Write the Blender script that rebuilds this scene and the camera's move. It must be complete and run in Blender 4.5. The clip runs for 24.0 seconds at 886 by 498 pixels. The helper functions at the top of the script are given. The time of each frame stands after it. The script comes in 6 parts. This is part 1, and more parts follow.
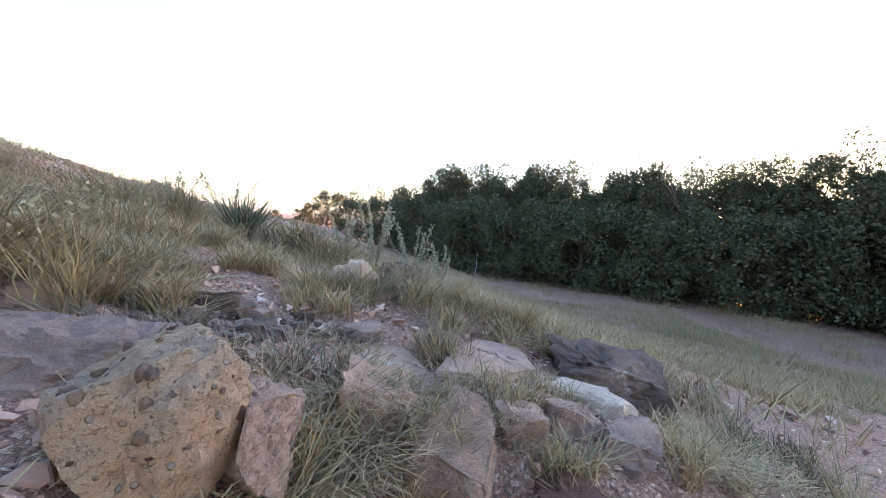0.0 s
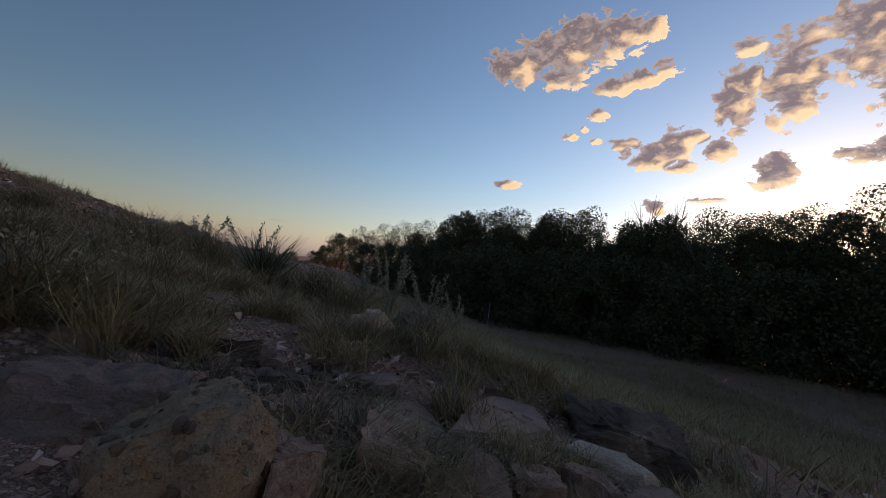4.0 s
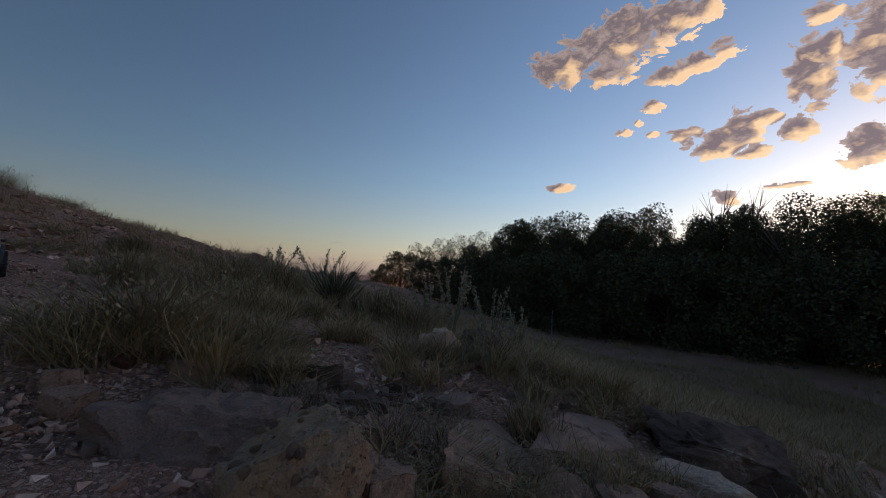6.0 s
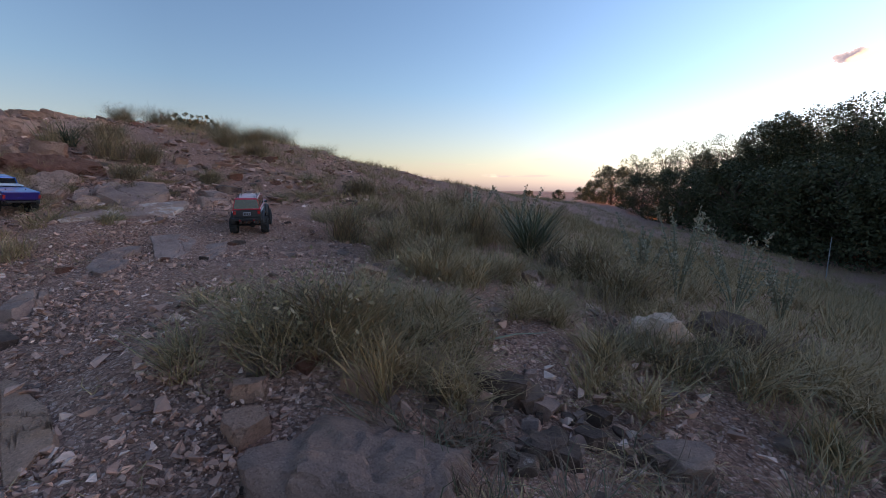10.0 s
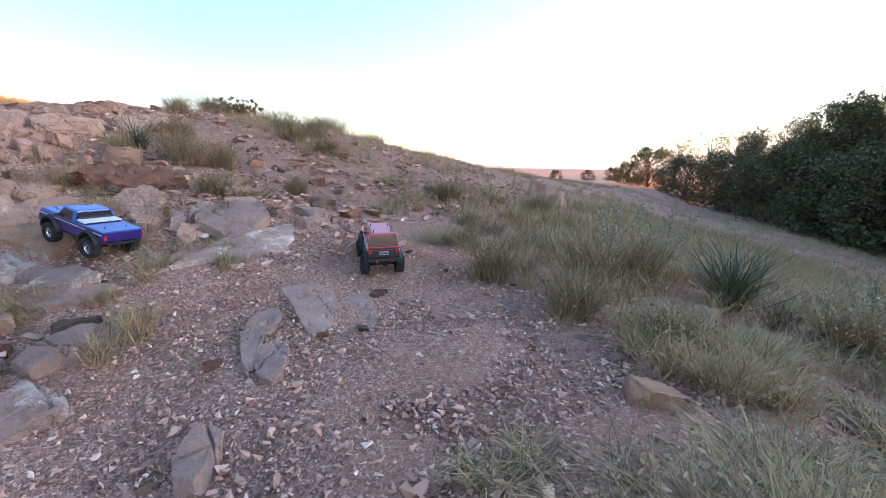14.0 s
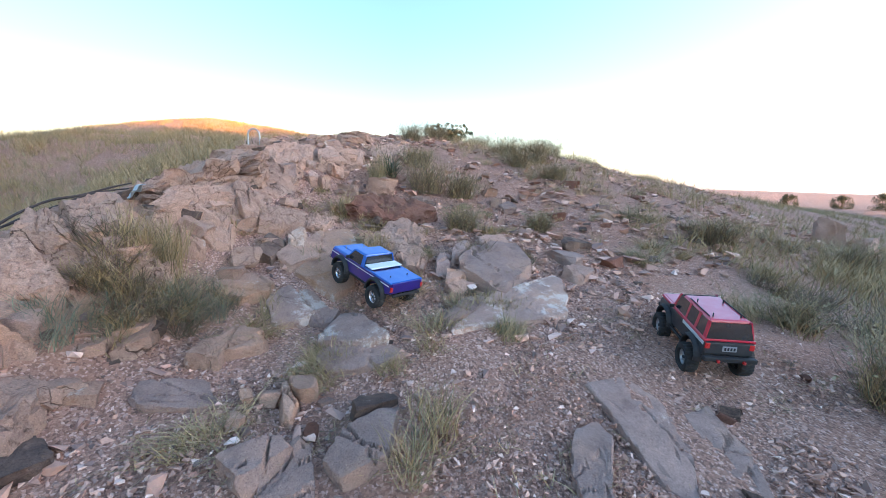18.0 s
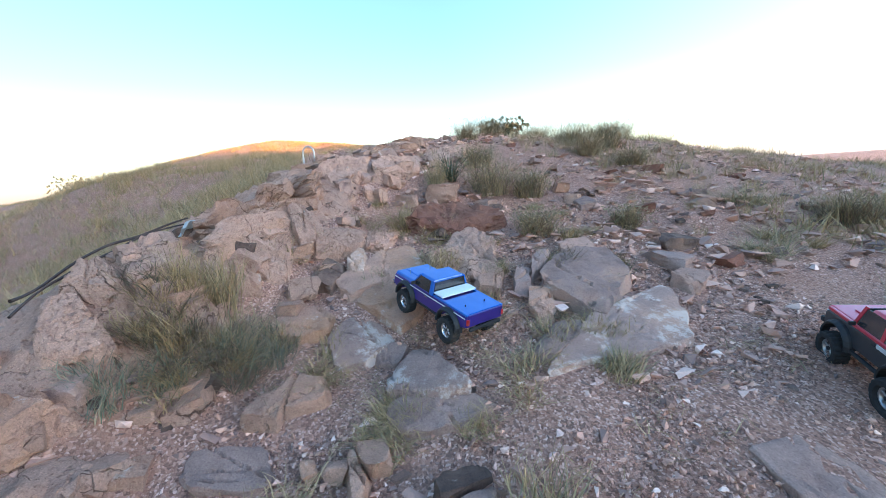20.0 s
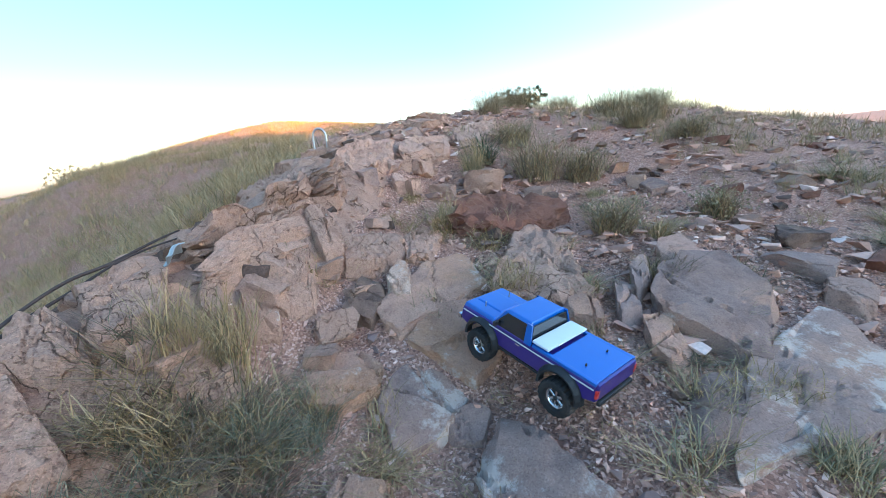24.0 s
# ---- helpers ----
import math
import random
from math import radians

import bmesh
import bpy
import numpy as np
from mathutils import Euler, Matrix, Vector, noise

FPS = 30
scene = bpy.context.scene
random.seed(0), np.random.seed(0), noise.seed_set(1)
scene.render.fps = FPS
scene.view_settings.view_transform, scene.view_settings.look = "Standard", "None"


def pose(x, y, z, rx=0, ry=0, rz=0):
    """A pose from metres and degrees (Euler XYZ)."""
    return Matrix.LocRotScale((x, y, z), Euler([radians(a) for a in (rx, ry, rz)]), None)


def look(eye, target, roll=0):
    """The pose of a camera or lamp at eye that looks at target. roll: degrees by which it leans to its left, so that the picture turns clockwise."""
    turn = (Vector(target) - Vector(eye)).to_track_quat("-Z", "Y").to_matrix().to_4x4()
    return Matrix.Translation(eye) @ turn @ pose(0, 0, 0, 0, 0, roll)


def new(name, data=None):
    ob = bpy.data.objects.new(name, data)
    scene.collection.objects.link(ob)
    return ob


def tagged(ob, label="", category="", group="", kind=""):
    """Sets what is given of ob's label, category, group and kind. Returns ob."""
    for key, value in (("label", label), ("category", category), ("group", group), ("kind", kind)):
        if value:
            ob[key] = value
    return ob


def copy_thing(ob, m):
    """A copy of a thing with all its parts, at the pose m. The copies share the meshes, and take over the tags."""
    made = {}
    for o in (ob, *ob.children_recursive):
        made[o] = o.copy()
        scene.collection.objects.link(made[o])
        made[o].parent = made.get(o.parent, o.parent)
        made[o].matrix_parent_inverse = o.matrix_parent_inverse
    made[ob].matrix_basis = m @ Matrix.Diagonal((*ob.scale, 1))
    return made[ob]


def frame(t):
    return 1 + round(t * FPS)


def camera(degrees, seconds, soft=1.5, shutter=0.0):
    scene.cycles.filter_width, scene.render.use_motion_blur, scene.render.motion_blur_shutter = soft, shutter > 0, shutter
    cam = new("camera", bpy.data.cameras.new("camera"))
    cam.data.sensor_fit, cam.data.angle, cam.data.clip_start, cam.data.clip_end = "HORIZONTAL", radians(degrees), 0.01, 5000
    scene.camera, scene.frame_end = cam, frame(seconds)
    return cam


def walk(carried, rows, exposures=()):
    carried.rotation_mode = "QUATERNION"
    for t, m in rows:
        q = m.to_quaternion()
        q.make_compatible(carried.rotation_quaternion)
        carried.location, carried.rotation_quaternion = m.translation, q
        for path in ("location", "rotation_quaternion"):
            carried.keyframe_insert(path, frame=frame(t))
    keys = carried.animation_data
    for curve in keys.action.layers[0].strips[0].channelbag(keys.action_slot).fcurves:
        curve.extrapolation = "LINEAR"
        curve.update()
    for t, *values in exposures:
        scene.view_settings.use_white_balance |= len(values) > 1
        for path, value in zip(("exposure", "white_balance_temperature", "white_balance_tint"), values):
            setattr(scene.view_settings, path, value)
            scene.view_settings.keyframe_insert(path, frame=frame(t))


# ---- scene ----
cam = camera(95.0, 24.0, soft=0.8)
# seconds, eye, target, roll
PATH = [
    (0, (-0.162, 0.243, 1.002), (-0.068, 2.238, 0.89), 4.6),
    (0.5, (-0.169, 0.207, 1.02), (-0.035, 2.202, 1.072), 8.7),
    (1, (-0.165, 0.179, 1.036), (0.002, 2.163, 1.226), 7.4),
    (1.5, (-0.169, 0.185, 1.034), (-0.037, 2.174, 1.203), 7.3),
    (2, (-0.169, 0.19, 1.034), (-0.074, 2.183, 1.173), 6.9),
    (2.5, (-0.167, 0.195, 1.031), (-0.082, 2.19, 1.141), 6.3),
    (4.5, (-0.194, 0.199, 1.04), (-0.242, 2.196, 1.146), 5.3),
    (5, (-0.197, 0.165, 1.054), (-0.322, 2.156, 1.184), 3.4),
    (5.5, (-0.214, 0.132, 1.061), (-0.348, 2.123, 1.198), 3.4),
    (6, (-0.22, 0.153, 1.065), (-0.483, 2.131, 1.209), 2.6),
    (6.5, (-0.219, 0.155, 1.065), (-0.474, 2.133, 1.209), 2.7),
    (7, (-0.225, 0.16, 1.066), (-0.53, 2.132, 1.212), 2.1),
    (7.5, (-0.238, 0.159, 1.074), (-0.641, 2.112, 1.219), 0.7),
    (8, (-0.231, 0.272, 1.06), (-0.737, 2.206, 1.134), -0.3),
    (8.5, (-0.156, 0.517, 1.024), (-0.964, 2.333, 1.243), -1.5),
    (9, (-0.179, 0.574, 1.196), (-1.065, 2.367, 1.182), -1.2),
    (9.5, (-0.228, 0.597, 1.268), (-1.219, 2.323, 1.073), 0.6),
    (10, (-0.312, 0.566, 1.292), (-1.466, 2.175, 1.005), 0.4),
    (10.5, (-0.385, 0.576, 1.316), (-1.533, 2.21, 1.193), -0.8),
    (11, (-0.574, 0.483, 1.396), (-1.719, 2.094, 1.089), 1.1),
    (11.5, (-0.689, 0.467, 1.54), (-1.861, 2.072, 1.321), -1.0),
    (13.5, (-1.461, 0.59, 1.604), (-2.64, 2.148, 1.178), -1.5),
    (14, (-1.555, 0.508, 1.636), (-2.764, 2.051, 1.238), 0.8),
    (14.5, (-1.654, 0.472, 1.65), (-2.938, 1.959, 1.274), 2.6),
    (15, (-1.766, 0.52, 1.618), (-3.181, 1.873, 1.211), 0.8),
    (15.5, (-1.901, 0.536, 1.614), (-3.435, 1.751, 1.197), -0.5),
    (16, (-2.014, 0.531, 1.596), (-3.675, 1.55, 1.143), -1.5),
    (16.5, (-2.09, 0.528, 1.614), (-3.793, 1.499, 1.216), -0.8),
    (17, (-2.253, 0.493, 1.622), (-3.942, 1.486, 1.221), -1.6),
    (17.5, (-2.424, 0.423, 1.713), (-4.116, 1.42, 1.333), -2.2),
    (18, (-2.514, 0.397, 1.764), (-4.257, 1.32, 1.431), 1.8),
    (18.5, (-2.615, 0.427, 1.758), (-4.413, 1.234, 1.413), -1.7),
    (19, (-2.723, 0.476, 1.746), (-4.54, 1.213, 1.353), -2.0),
    (19.5, (-2.807, 0.507, 1.773), (-4.656, 1.183, 1.419), -3.7),
    (21.5, (-3.132, 0.373, 1.84), (-5.006, 0.99, 1.509), -4.0),
    (22, (-3.28, 0.463, 1.847), (-5.148, 1.017, 1.395), -4.8),
    (22.5, (-3.389, 0.491, 1.865), (-5.248, 1.037, 1.369), -3.9),
    (23, (-3.447, 0.435, 1.876), (-5.302, 0.999, 1.385), -2.7),
    (23.5, (-3.52, 0.402, 1.874), (-5.357, 1.049, 1.418), -4.9),
    (24, (-3.521, 0.421, 1.895), (-5.373, 1.034, 1.451), -6.1),
]
# seconds, stops, white balance
EXPOSURES = [(0.0, 3.7, 6800, 14), (0.5, 3.1, 6900, 15), (1.0, 2.2, 6800, 14), (1.5, 1.6, 6700, 14), (2.0, 1.1, 6700, 14), (2.5, 0.85, 6700, 14), (5.0, 0.5, 6700, 16), (8.0, 0.35, 6700, 17), (9.0, 0.75, 6500, 18),
             (9.6, 1.4, 6800, 18), (10.0, 1.8, 6600, 19), (11.0, 1.85, 6600, 19), (11.5, 2.1, 6700, 19), (14.0, 3.3, 7000, 17), (16.0, 3.35, 6900, 14), (18.0, 3.4, 6500, 8), (22.0, 3.4, 6150, 2), (24.0, 3.4, 6150, 1)]
walk(cam, [(t, look(eye, target, roll)) for t, eye, target, roll in PATH], EXPOSURES)

# ---- light ----
SUN_AZIMUTH, SUN_ELEVATION = radians(47.0), radians(2.0)      # azimuth clockwise from +y
sun_way = Vector((math.sin(SUN_AZIMUTH) * math.cos(SUN_ELEVATION), math.cos(SUN_AZIMUTH) * math.cos(SUN_ELEVATION), math.sin(SUN_ELEVATION)))
sun = new("sun", bpy.data.lights.new("sun", "SUN"))
sun.data.energy, sun.data.angle, sun.data.color = 3.2, radians(0.5), (1.0, 0.46, 0.14)
sun.matrix_world = look(sun_way * 60, (0, 0, 0))

world = bpy.data.worlds.new("world")
scene.world = world
world.use_nodes = True


def node(tree, kind, inputs=(), **values):
    """A node with its settings; inputs: socket -> value or the socket that feeds it."""
    made = tree.nodes.new(kind)
    for key, value in values.items():
        setattr(made, key, value)
    for key, value in dict(inputs).items():
        if isinstance(value, bpy.types.NodeSocket):
            tree.links.new(value, made.inputs[key])
        else:
            made.inputs[key].default_value = value
    return made


def ramp(tree, fac, *stops):
    made = tree.nodes.new("ShaderNodeValToRGB")
    tree.links.new(fac, made.inputs[0])
    elements = made.color_ramp.elements
    while len(elements) < len(stops):
        elements.new(0.5)
    for e, (place, value) in zip(elements, stops):
        e.position = place
        e.color = (*value, 1) if isinstance(value, tuple) else (value, value, value, 1)
    return made.outputs[0]


def maths(tree, operation, a, b=0.0, c=0.0, clamp=False):
    made = tree.nodes.new("ShaderNodeMath")
    made.operation, made.use_clamp = operation, clamp
    for n, value in enumerate((a, b, c)):
        if isinstance(value, bpy.types.NodeSocket):
            tree.links.new(value, made.inputs[n])
        else:
            made.inputs[n].default_value = value
    return made.outputs[0]


def mixed(tree, fac, a, b, blend="MIX"):
    made = tree.nodes.new("ShaderNodeMix")
    made.data_type, made.blend_type = "RGBA", blend
    for n, value in ((0, fac), (6, a), (7, b)):
        if isinstance(value, bpy.types.NodeSocket):
            tree.links.new(value, made.inputs[n])
        else:
            made.inputs[n].default_value = value if n == 0 else (*value, 1)
    return made.outputs[2]


def sky_world():
    t = world.node_tree
    t.nodes.clear()
    sky = node(t, "ShaderNodeTexSky", sky_type="NISHITA", sun_disc=False, sun_elevation=SUN_ELEVATION, sun_rotation=SUN_AZIMUTH,
               altitude=900, air_density=1.0, dust_density=1.2, ozone_density=1.5)
    way = node(t, "ShaderNodeTexCoord").outputs["Generated"]
    towards = node(t, "ShaderNodeVectorMath", {0: way, 1: tuple(sun_way)}, operation="DOT_PRODUCT").outputs["Value"]
    # Clouds: broken evening cumulus in one quarter of the sky, lit from below on the sun's side.
    def banks(directions, way):
        total = None
        for azimuth, elevation, wide, high in directions:
            a, e = radians(azimuth), radians(elevation)
            right = Vector((math.cos(a), -math.sin(a), 0)) / radians(1.1 * wide)
            up = Vector((-math.sin(a) * math.sin(e), -math.cos(a) * math.sin(e), math.cos(e))) / radians(1.1 * high)
            u, v = [node(t, "ShaderNodeVectorMath", {0: way, 1: tuple(w)}, operation="DOT_PRODUCT").outputs["Value"] for w in (right, up)]
            far = maths(t, "MULTIPLY_ADD", u, u, maths(t, "MULTIPLY", v, v))
            lobe = maths(t, "SUBTRACT", 1.0, maths(t, "MULTIPLY", far, 0.5), clamp=True)
            total = lobe if total is None else maths(t, "MAXIMUM", total, lobe)
        return total
    ahead_only = ramp(t, towards, (0.50, 0.0), (0.55, 1.0))
    cover = maths(t, "MULTIPLY", banks(CLOUD_BANKS, way), ahead_only)
    sunward = node(t, "ShaderNodeVectorMath", {0: way, 1: tuple(0.03 * c for c in sun_way)}, operation="ADD").outputs[0]
    edge = maths(t, "SUBTRACT", cover, banks(CLOUD_BANKS, sunward))
    stretched = node(t, "ShaderNodeMapping", {"Vector": way, "Scale": (1, 1, 1.5)}).outputs[0]
    puff = node(t, "ShaderNodeTexNoise", {"Vector": stretched, "Scale": 24.0, "Detail": 10.0, "Roughness": 0.62, "Distortion": 0.4}).outputs["Fac"]
    body = maths(t, "MULTIPLY_ADD", cover, 0.62, maths(t, "MULTIPLY_ADD", puff, 1.5, -1.10))
    dense = ramp(t, body, (0.0, 0.0), (0.035, 1.0))
    thick = ramp(t, body, (0.02, 0.0), (0.22, 1.0))
    ahead = node(t, "ShaderNodeVectorMath", {0: stretched, 1: (0.022, -0.010, -0.030)}, operation="ADD").outputs[0]
    beyond, here = [node(t, "ShaderNodeTexNoise", {"Vector": v, "Scale": 24.0, "Detail": 4.0, "Roughness": 0.5, "Distortion": 0.4}).outputs["Fac"] for v in (ahead, stretched)]
    facing = ramp(t, maths(t, "MULTIPLY_ADD", maths(t, "SUBTRACT", here, beyond), 1.1, edge), (0.04, 0.0), (0.34, 1.0))
    side = mixed(t, facing, (0.36, 0.30, 0.33), (1.6, 1.12, 0.68))
    lit = mixed(t, thick, mixed(t, facing, (0.75, 0.60, 0.55), (1.7, 1.25, 0.82)), side)
    # thin streaks low over the horizon
    strips = node(t, "ShaderNodeMapping", {"Vector": way, "Scale": (4.5, 4.5, 70.0)}).outputs[0]
    wisp = node(t, "ShaderNodeTexNoise", {"Vector": strips, "Scale": 1.0, "Detail": 5.0, "Roughness": 0.5}).outputs["Fac"]
    level = node(t, "ShaderNodeSeparateXYZ", {0: way}).outputs["Z"]
    band = maths(t, "MULTIPLY", ramp(t, level, (0.02, 0.0), (0.035, 1.0), (0.06, 1.0), (0.085, 0.0)), ramp(t, wisp, (0.60, 0.0), (0.68, 0.75)))
    dense = maths(t, "MAXIMUM", dense, band)
    glow = ramp(t, towards, (0.55, 0.8), (1.0, 1.15))
    lit = mixed(t, 1.0, lit, glow, "MULTIPLY")
    # A low sun: the sky is bright round it and dim on the other side.
    near_sun = ramp(t, maths(t, "MULTIPLY_ADD", towards, 0.5, 0.5), (0.0, 0.19), (0.30, 0.245), (0.52, 0.35), (0.75, 0.45), (0.92, 0.52), (1.0, 0.58))
    tinted = mixed(t, 1.0, sky.outputs[0], SKY_TINT, "MULTIPLY")
    high = node(t, "ShaderNodeSeparateXYZ", {0: way}).outputs["Z"]
    haze = ramp(t, high, (0.0, 0.88), (0.07, 0.34), (0.22, 0.0))
    grey = node(t, "ShaderNodeRGBToBW", {0: tinted}).outputs[0]
    soft = mixed(t, 1.0, mixed(t, 1.0, (1.10, 0.93, 0.94), (1, 1, 1), "MULTIPLY"), grey, "MULTIPLY")
    tinted = mixed(t, haze, tinted, soft)
    scaled = mixed(t, 1.0, tinted, near_sun, "MULTIPLY")
    sky_colour = mixed(t, 1.0, scaled, (SKY_GAIN, SKY_GAIN, SKY_GAIN), "MULTIPLY")
    whole = mixed(t, dense, sky_colour, mixed(t, 1.0, lit, (CLOUD_GAIN, CLOUD_GAIN, CLOUD_GAIN), "MULTIPLY"))
    shade = node(t, "ShaderNodeBackground", {"Color": whole, "Strength": 1.0})
    node(t, "ShaderNodeOutputWorld", {"Surface": shade.outputs[0]})


SKY_GAIN, CLOUD_GAIN, SKY_TINT = 0.50, 0.42, (0.84, 0.97, 1.20)
# azimuth, elevation, half width and half height in degrees
CLOUD_BANKS = [(8.4, 27.7, 3.9, 2.5), (13.5, 28.7, 4.9, 3.3), (18.3, 30.6, 5.0, 2.8), (22.7, 31.3, 3.1, 1.9), (21.5, 25.2, 2.0, 1.1), (24.5, 26.1, 2.1, 1.2), (27.3, 27.1, 1.7, 1.1), (19.3, 22.0, 1.5, 0.8), (16.3, 19.4, 1.1, 0.6)]
CLOUD_BANKS += [(18.2, 20.4, 0.7, 0.5), (19.7, 18.9, 0.8, 0.5), (23.5, 18.6, 1.9, 1.0), (26.6, 16.9, 3.0, 1.5), (28.8, 18.1, 1.9, 2.1), (30.8, 19.2, 1.6, 1.0), (30.0, 15.5, 1.7, 0.7), (34.0, 17.3, 1.7, 1.2), (35.2, 22.2, 1.9, 3.8), (36.8, 25.0, 0.8, 1.2)]
CLOUD_BANKS += [(40.5, 24.4, 2.6, 5.0), (36.1, 27.8, 1.6, 1.0), (39.0, 14.8, 2.0, 2.1), (8.6, 12.8, 1.6, 0.6), (32.6, 11.7, 1.8, 0.4), (27.6, 10.8, 1.5, 1.0), (47.3, 27.1, 4.6, 5.1), (49.8, 29.5, 4.3, 3.9), (49.7, 20.3, 2.7, 2.7), (47.6, 16.0, 3.6, 1.1)]
sky_world()

# ---- the lie of the land ----
PROFILE_X = (-80, -40, -20, -14, -11, -8, -7, -6.2, -5.3, -4.5, -3.2, -2.0, -1.0, -0.3, 0.3, 0.8, 2.0, 5.0, 10.0, 16.0, 30.0, 90.0)
PROFILE_Z = (1.0, 1.7, 2.45, 2.6, 2.42, 2.12, 1.82, 1.55, 1.32, 1.12, 0.9, 0.77, 0.66, 0.55, 0.42, 0.30, 0.05, -0.55, -1.1, -1.35, -1.45, -1.6)


def step(a, b, v):
    s = np.clip((v - a) / (b - a), 0, 1)
    return s * s * (3 - 2 * s)


def land(x, y):
    """The height of the ground at (x, y), without its small bumps."""
    x, y = np.asarray(x, float), np.asarray(y, float)
    z = sum(np.interp(x + d, PROFILE_X, PROFILE_Z) for d in (-0.5, -0.25, 0, 0.25, 0.5)) / 5
    z = z - 0.45 * step(1.35, 0.75, y) * step(-0.75, 0.0, x) * step(-3.0, -0.2, y)           # the bank in front of the walker
    z = z - 0.25 * step(0.4, -0.3, y) * step(-2.0, -0.8, x)
    z = z - 0.12 * step(1.3, 0.5, y) * step(-5.2, -4.2, x) * step(-1.2, -2.0, x)             # the sandy hollow under the outcrop
    s, a = -0.592 * (x + 4.2) - 0.806 * (y + 0.1), -0.806 * (x + 4.2) + 0.592 * (y + 0.1)    # across and along the outcrop's foot
    z = z + 0.22 * step(0.0, 0.55, s) * step(-1.3, -0.3, a) * step(5.0, 2.5, a)
    z = z - 0.36 * np.clip(s - 0.75, 0, 6) * step(5.5, 1.5, a) * step(0.0, -3.0, x)           # beyond the outcrop it falls away
    z = z - 0.19 * np.clip(-y - 0.4, 0, 12) * step(-2.5, -6.0, x)
    z = z + 0.14 * np.exp(-((x + 1.7) / 1.1) ** 2 - ((y - 3.8) / 0.8) ** 2)                   # a hummock under the yucca
    z = z + 0.22 * np.exp(-((x + 10.5) / 3.0) ** 2 - ((y - 3.8) / 2.2) ** 2)                  # the crest over the trail
    z = z - 0.08 * np.exp(-((x + 3.1) / 0.7) ** 2 - ((y - 1.0) / 0.6) ** 2)
    z = z - 0.09 * np.exp(-((x + 4.65) / 0.3) ** 2 - ((y - 0.8) / 0.3) ** 2)
    z = z + 0.13 * np.exp(-((x + 1.6) / 0.7) ** 2 - ((y - 1.6) / 0.8) ** 2)
    z = z + 0.10 * np.exp(-((x - 0.2) / 0.6) ** 2 - ((y - 2.4) / 0.5) ** 2)
    z = z - 0.36 * np.exp(-((x + 10.4) / 2.6) ** 2 - ((y + 0.9) / 1.5) ** 2)                  # the dip before it
    z = z + 0.26 * np.exp(-((x + 13.5) / 3.0) ** 2 - ((y + 2.8) / 2.6) ** 2)                  # the grassy shoulder beyond the outcrop
    z = z + 3.2 * np.exp(-((x + 33.0) / 7.5) ** 2 - ((y + 4.0) / 19.0) ** 2)                 # the sunlit hill behind
    z = z - step(-6.0, -0.5, x) * (0.115 * np.clip(y - 2.6, 0, 9) + 0.045 * np.clip(y - 11.6, 0, 14)) * step(22.0, 2.0, x)
    z = z - step(-0.5, -6.0, x) * (0.10 * np.clip(y - 6.0, 0, 12) + 0.05 * np.clip(y - 18.0, 0, 25))
    return np.maximum(z, -1.5 + 0.02 * np.minimum(z, 0))


def lumps(x, y):
    """Small bumps of the ground, by layered sines."""
    x, y = np.asarray(x, float), np.asarray(y, float)
    b = 0.035 * np.sin(1.7 * x + 0.6 * np.sin(1.3 * y)) * np.sin(1.9 * y + 0.8 * np.sin(1.1 * x))
    b += 0.016 * np.sin(4.3 * x + 1.9 * y + np.sin(3.1 * y)) * np.sin(3.7 * y - 1.2 * x)
    b += 0.007 * np.sin(11.0 * x + 3.0 * np.sin(5.1 * y)) * np.sin(9.7 * y + 2.0 * np.sin(6.3 * x))
    return b


def ground_z(x, y):
    return land(x, y) + lumps(x, y)



# ---- materials ----
def material(name, build):
    """A node material; build(tree) returns colour, roughness, height (or None) and the bump's depth in metres."""
    m = bpy.data.materials.new(name)
    m.use_nodes = True
    t = m.node_tree
    t.nodes.clear()
    shader = t.nodes.new("ShaderNodeBsdfPrincipled")
    build(t, shader)
    out = t.nodes.new("ShaderNodeOutputMaterial")
    t.links.new(shader.outputs[0], out.inputs[0])
    return m


def feed(t, shader, socket, value):
    if isinstance(value, bpy.types.NodeSocket):
        t.links.new(value, shader.inputs[socket])
    else:
        shader.inputs[socket].default_value = (*value, 1) if isinstance(value, tuple) and len(value) == 3 else value


def bump(t, shader, height, distance, strength=1.0):
    b = node(t, "ShaderNodeBump", {"Height": height, "Distance": distance, "Strength": strength})
    t.links.new(b.outputs[0], shader.inputs["Normal"])


def spot(t, scale, detail=6.0, rough=0.6, vector=None):
    inputs = {"Scale": scale, "Detail": detail, "Roughness": rough}
    if vector is not None:
        inputs["Vector"] = vector
    return node(t, "ShaderNodeTexNoise", inputs).outputs["Fac"]


def place_of(t, own=False):
    """Coordinates in metres: of the world, or of the object itself with a shift of its own."""
    if not own:
        return node(t, "ShaderNodeNewGeometry").outputs["Position"]
    shift = node(t, "ShaderNodeObjectInfo").outputs["Random"]
    at = node(t, "ShaderNodeTexCoord").outputs["Object"]
    return node(t, "ShaderNodeVectorMath", {0: at, 1: maths(t, "MULTIPLY", shift, 37.0)}, operation="ADD").outputs[0]


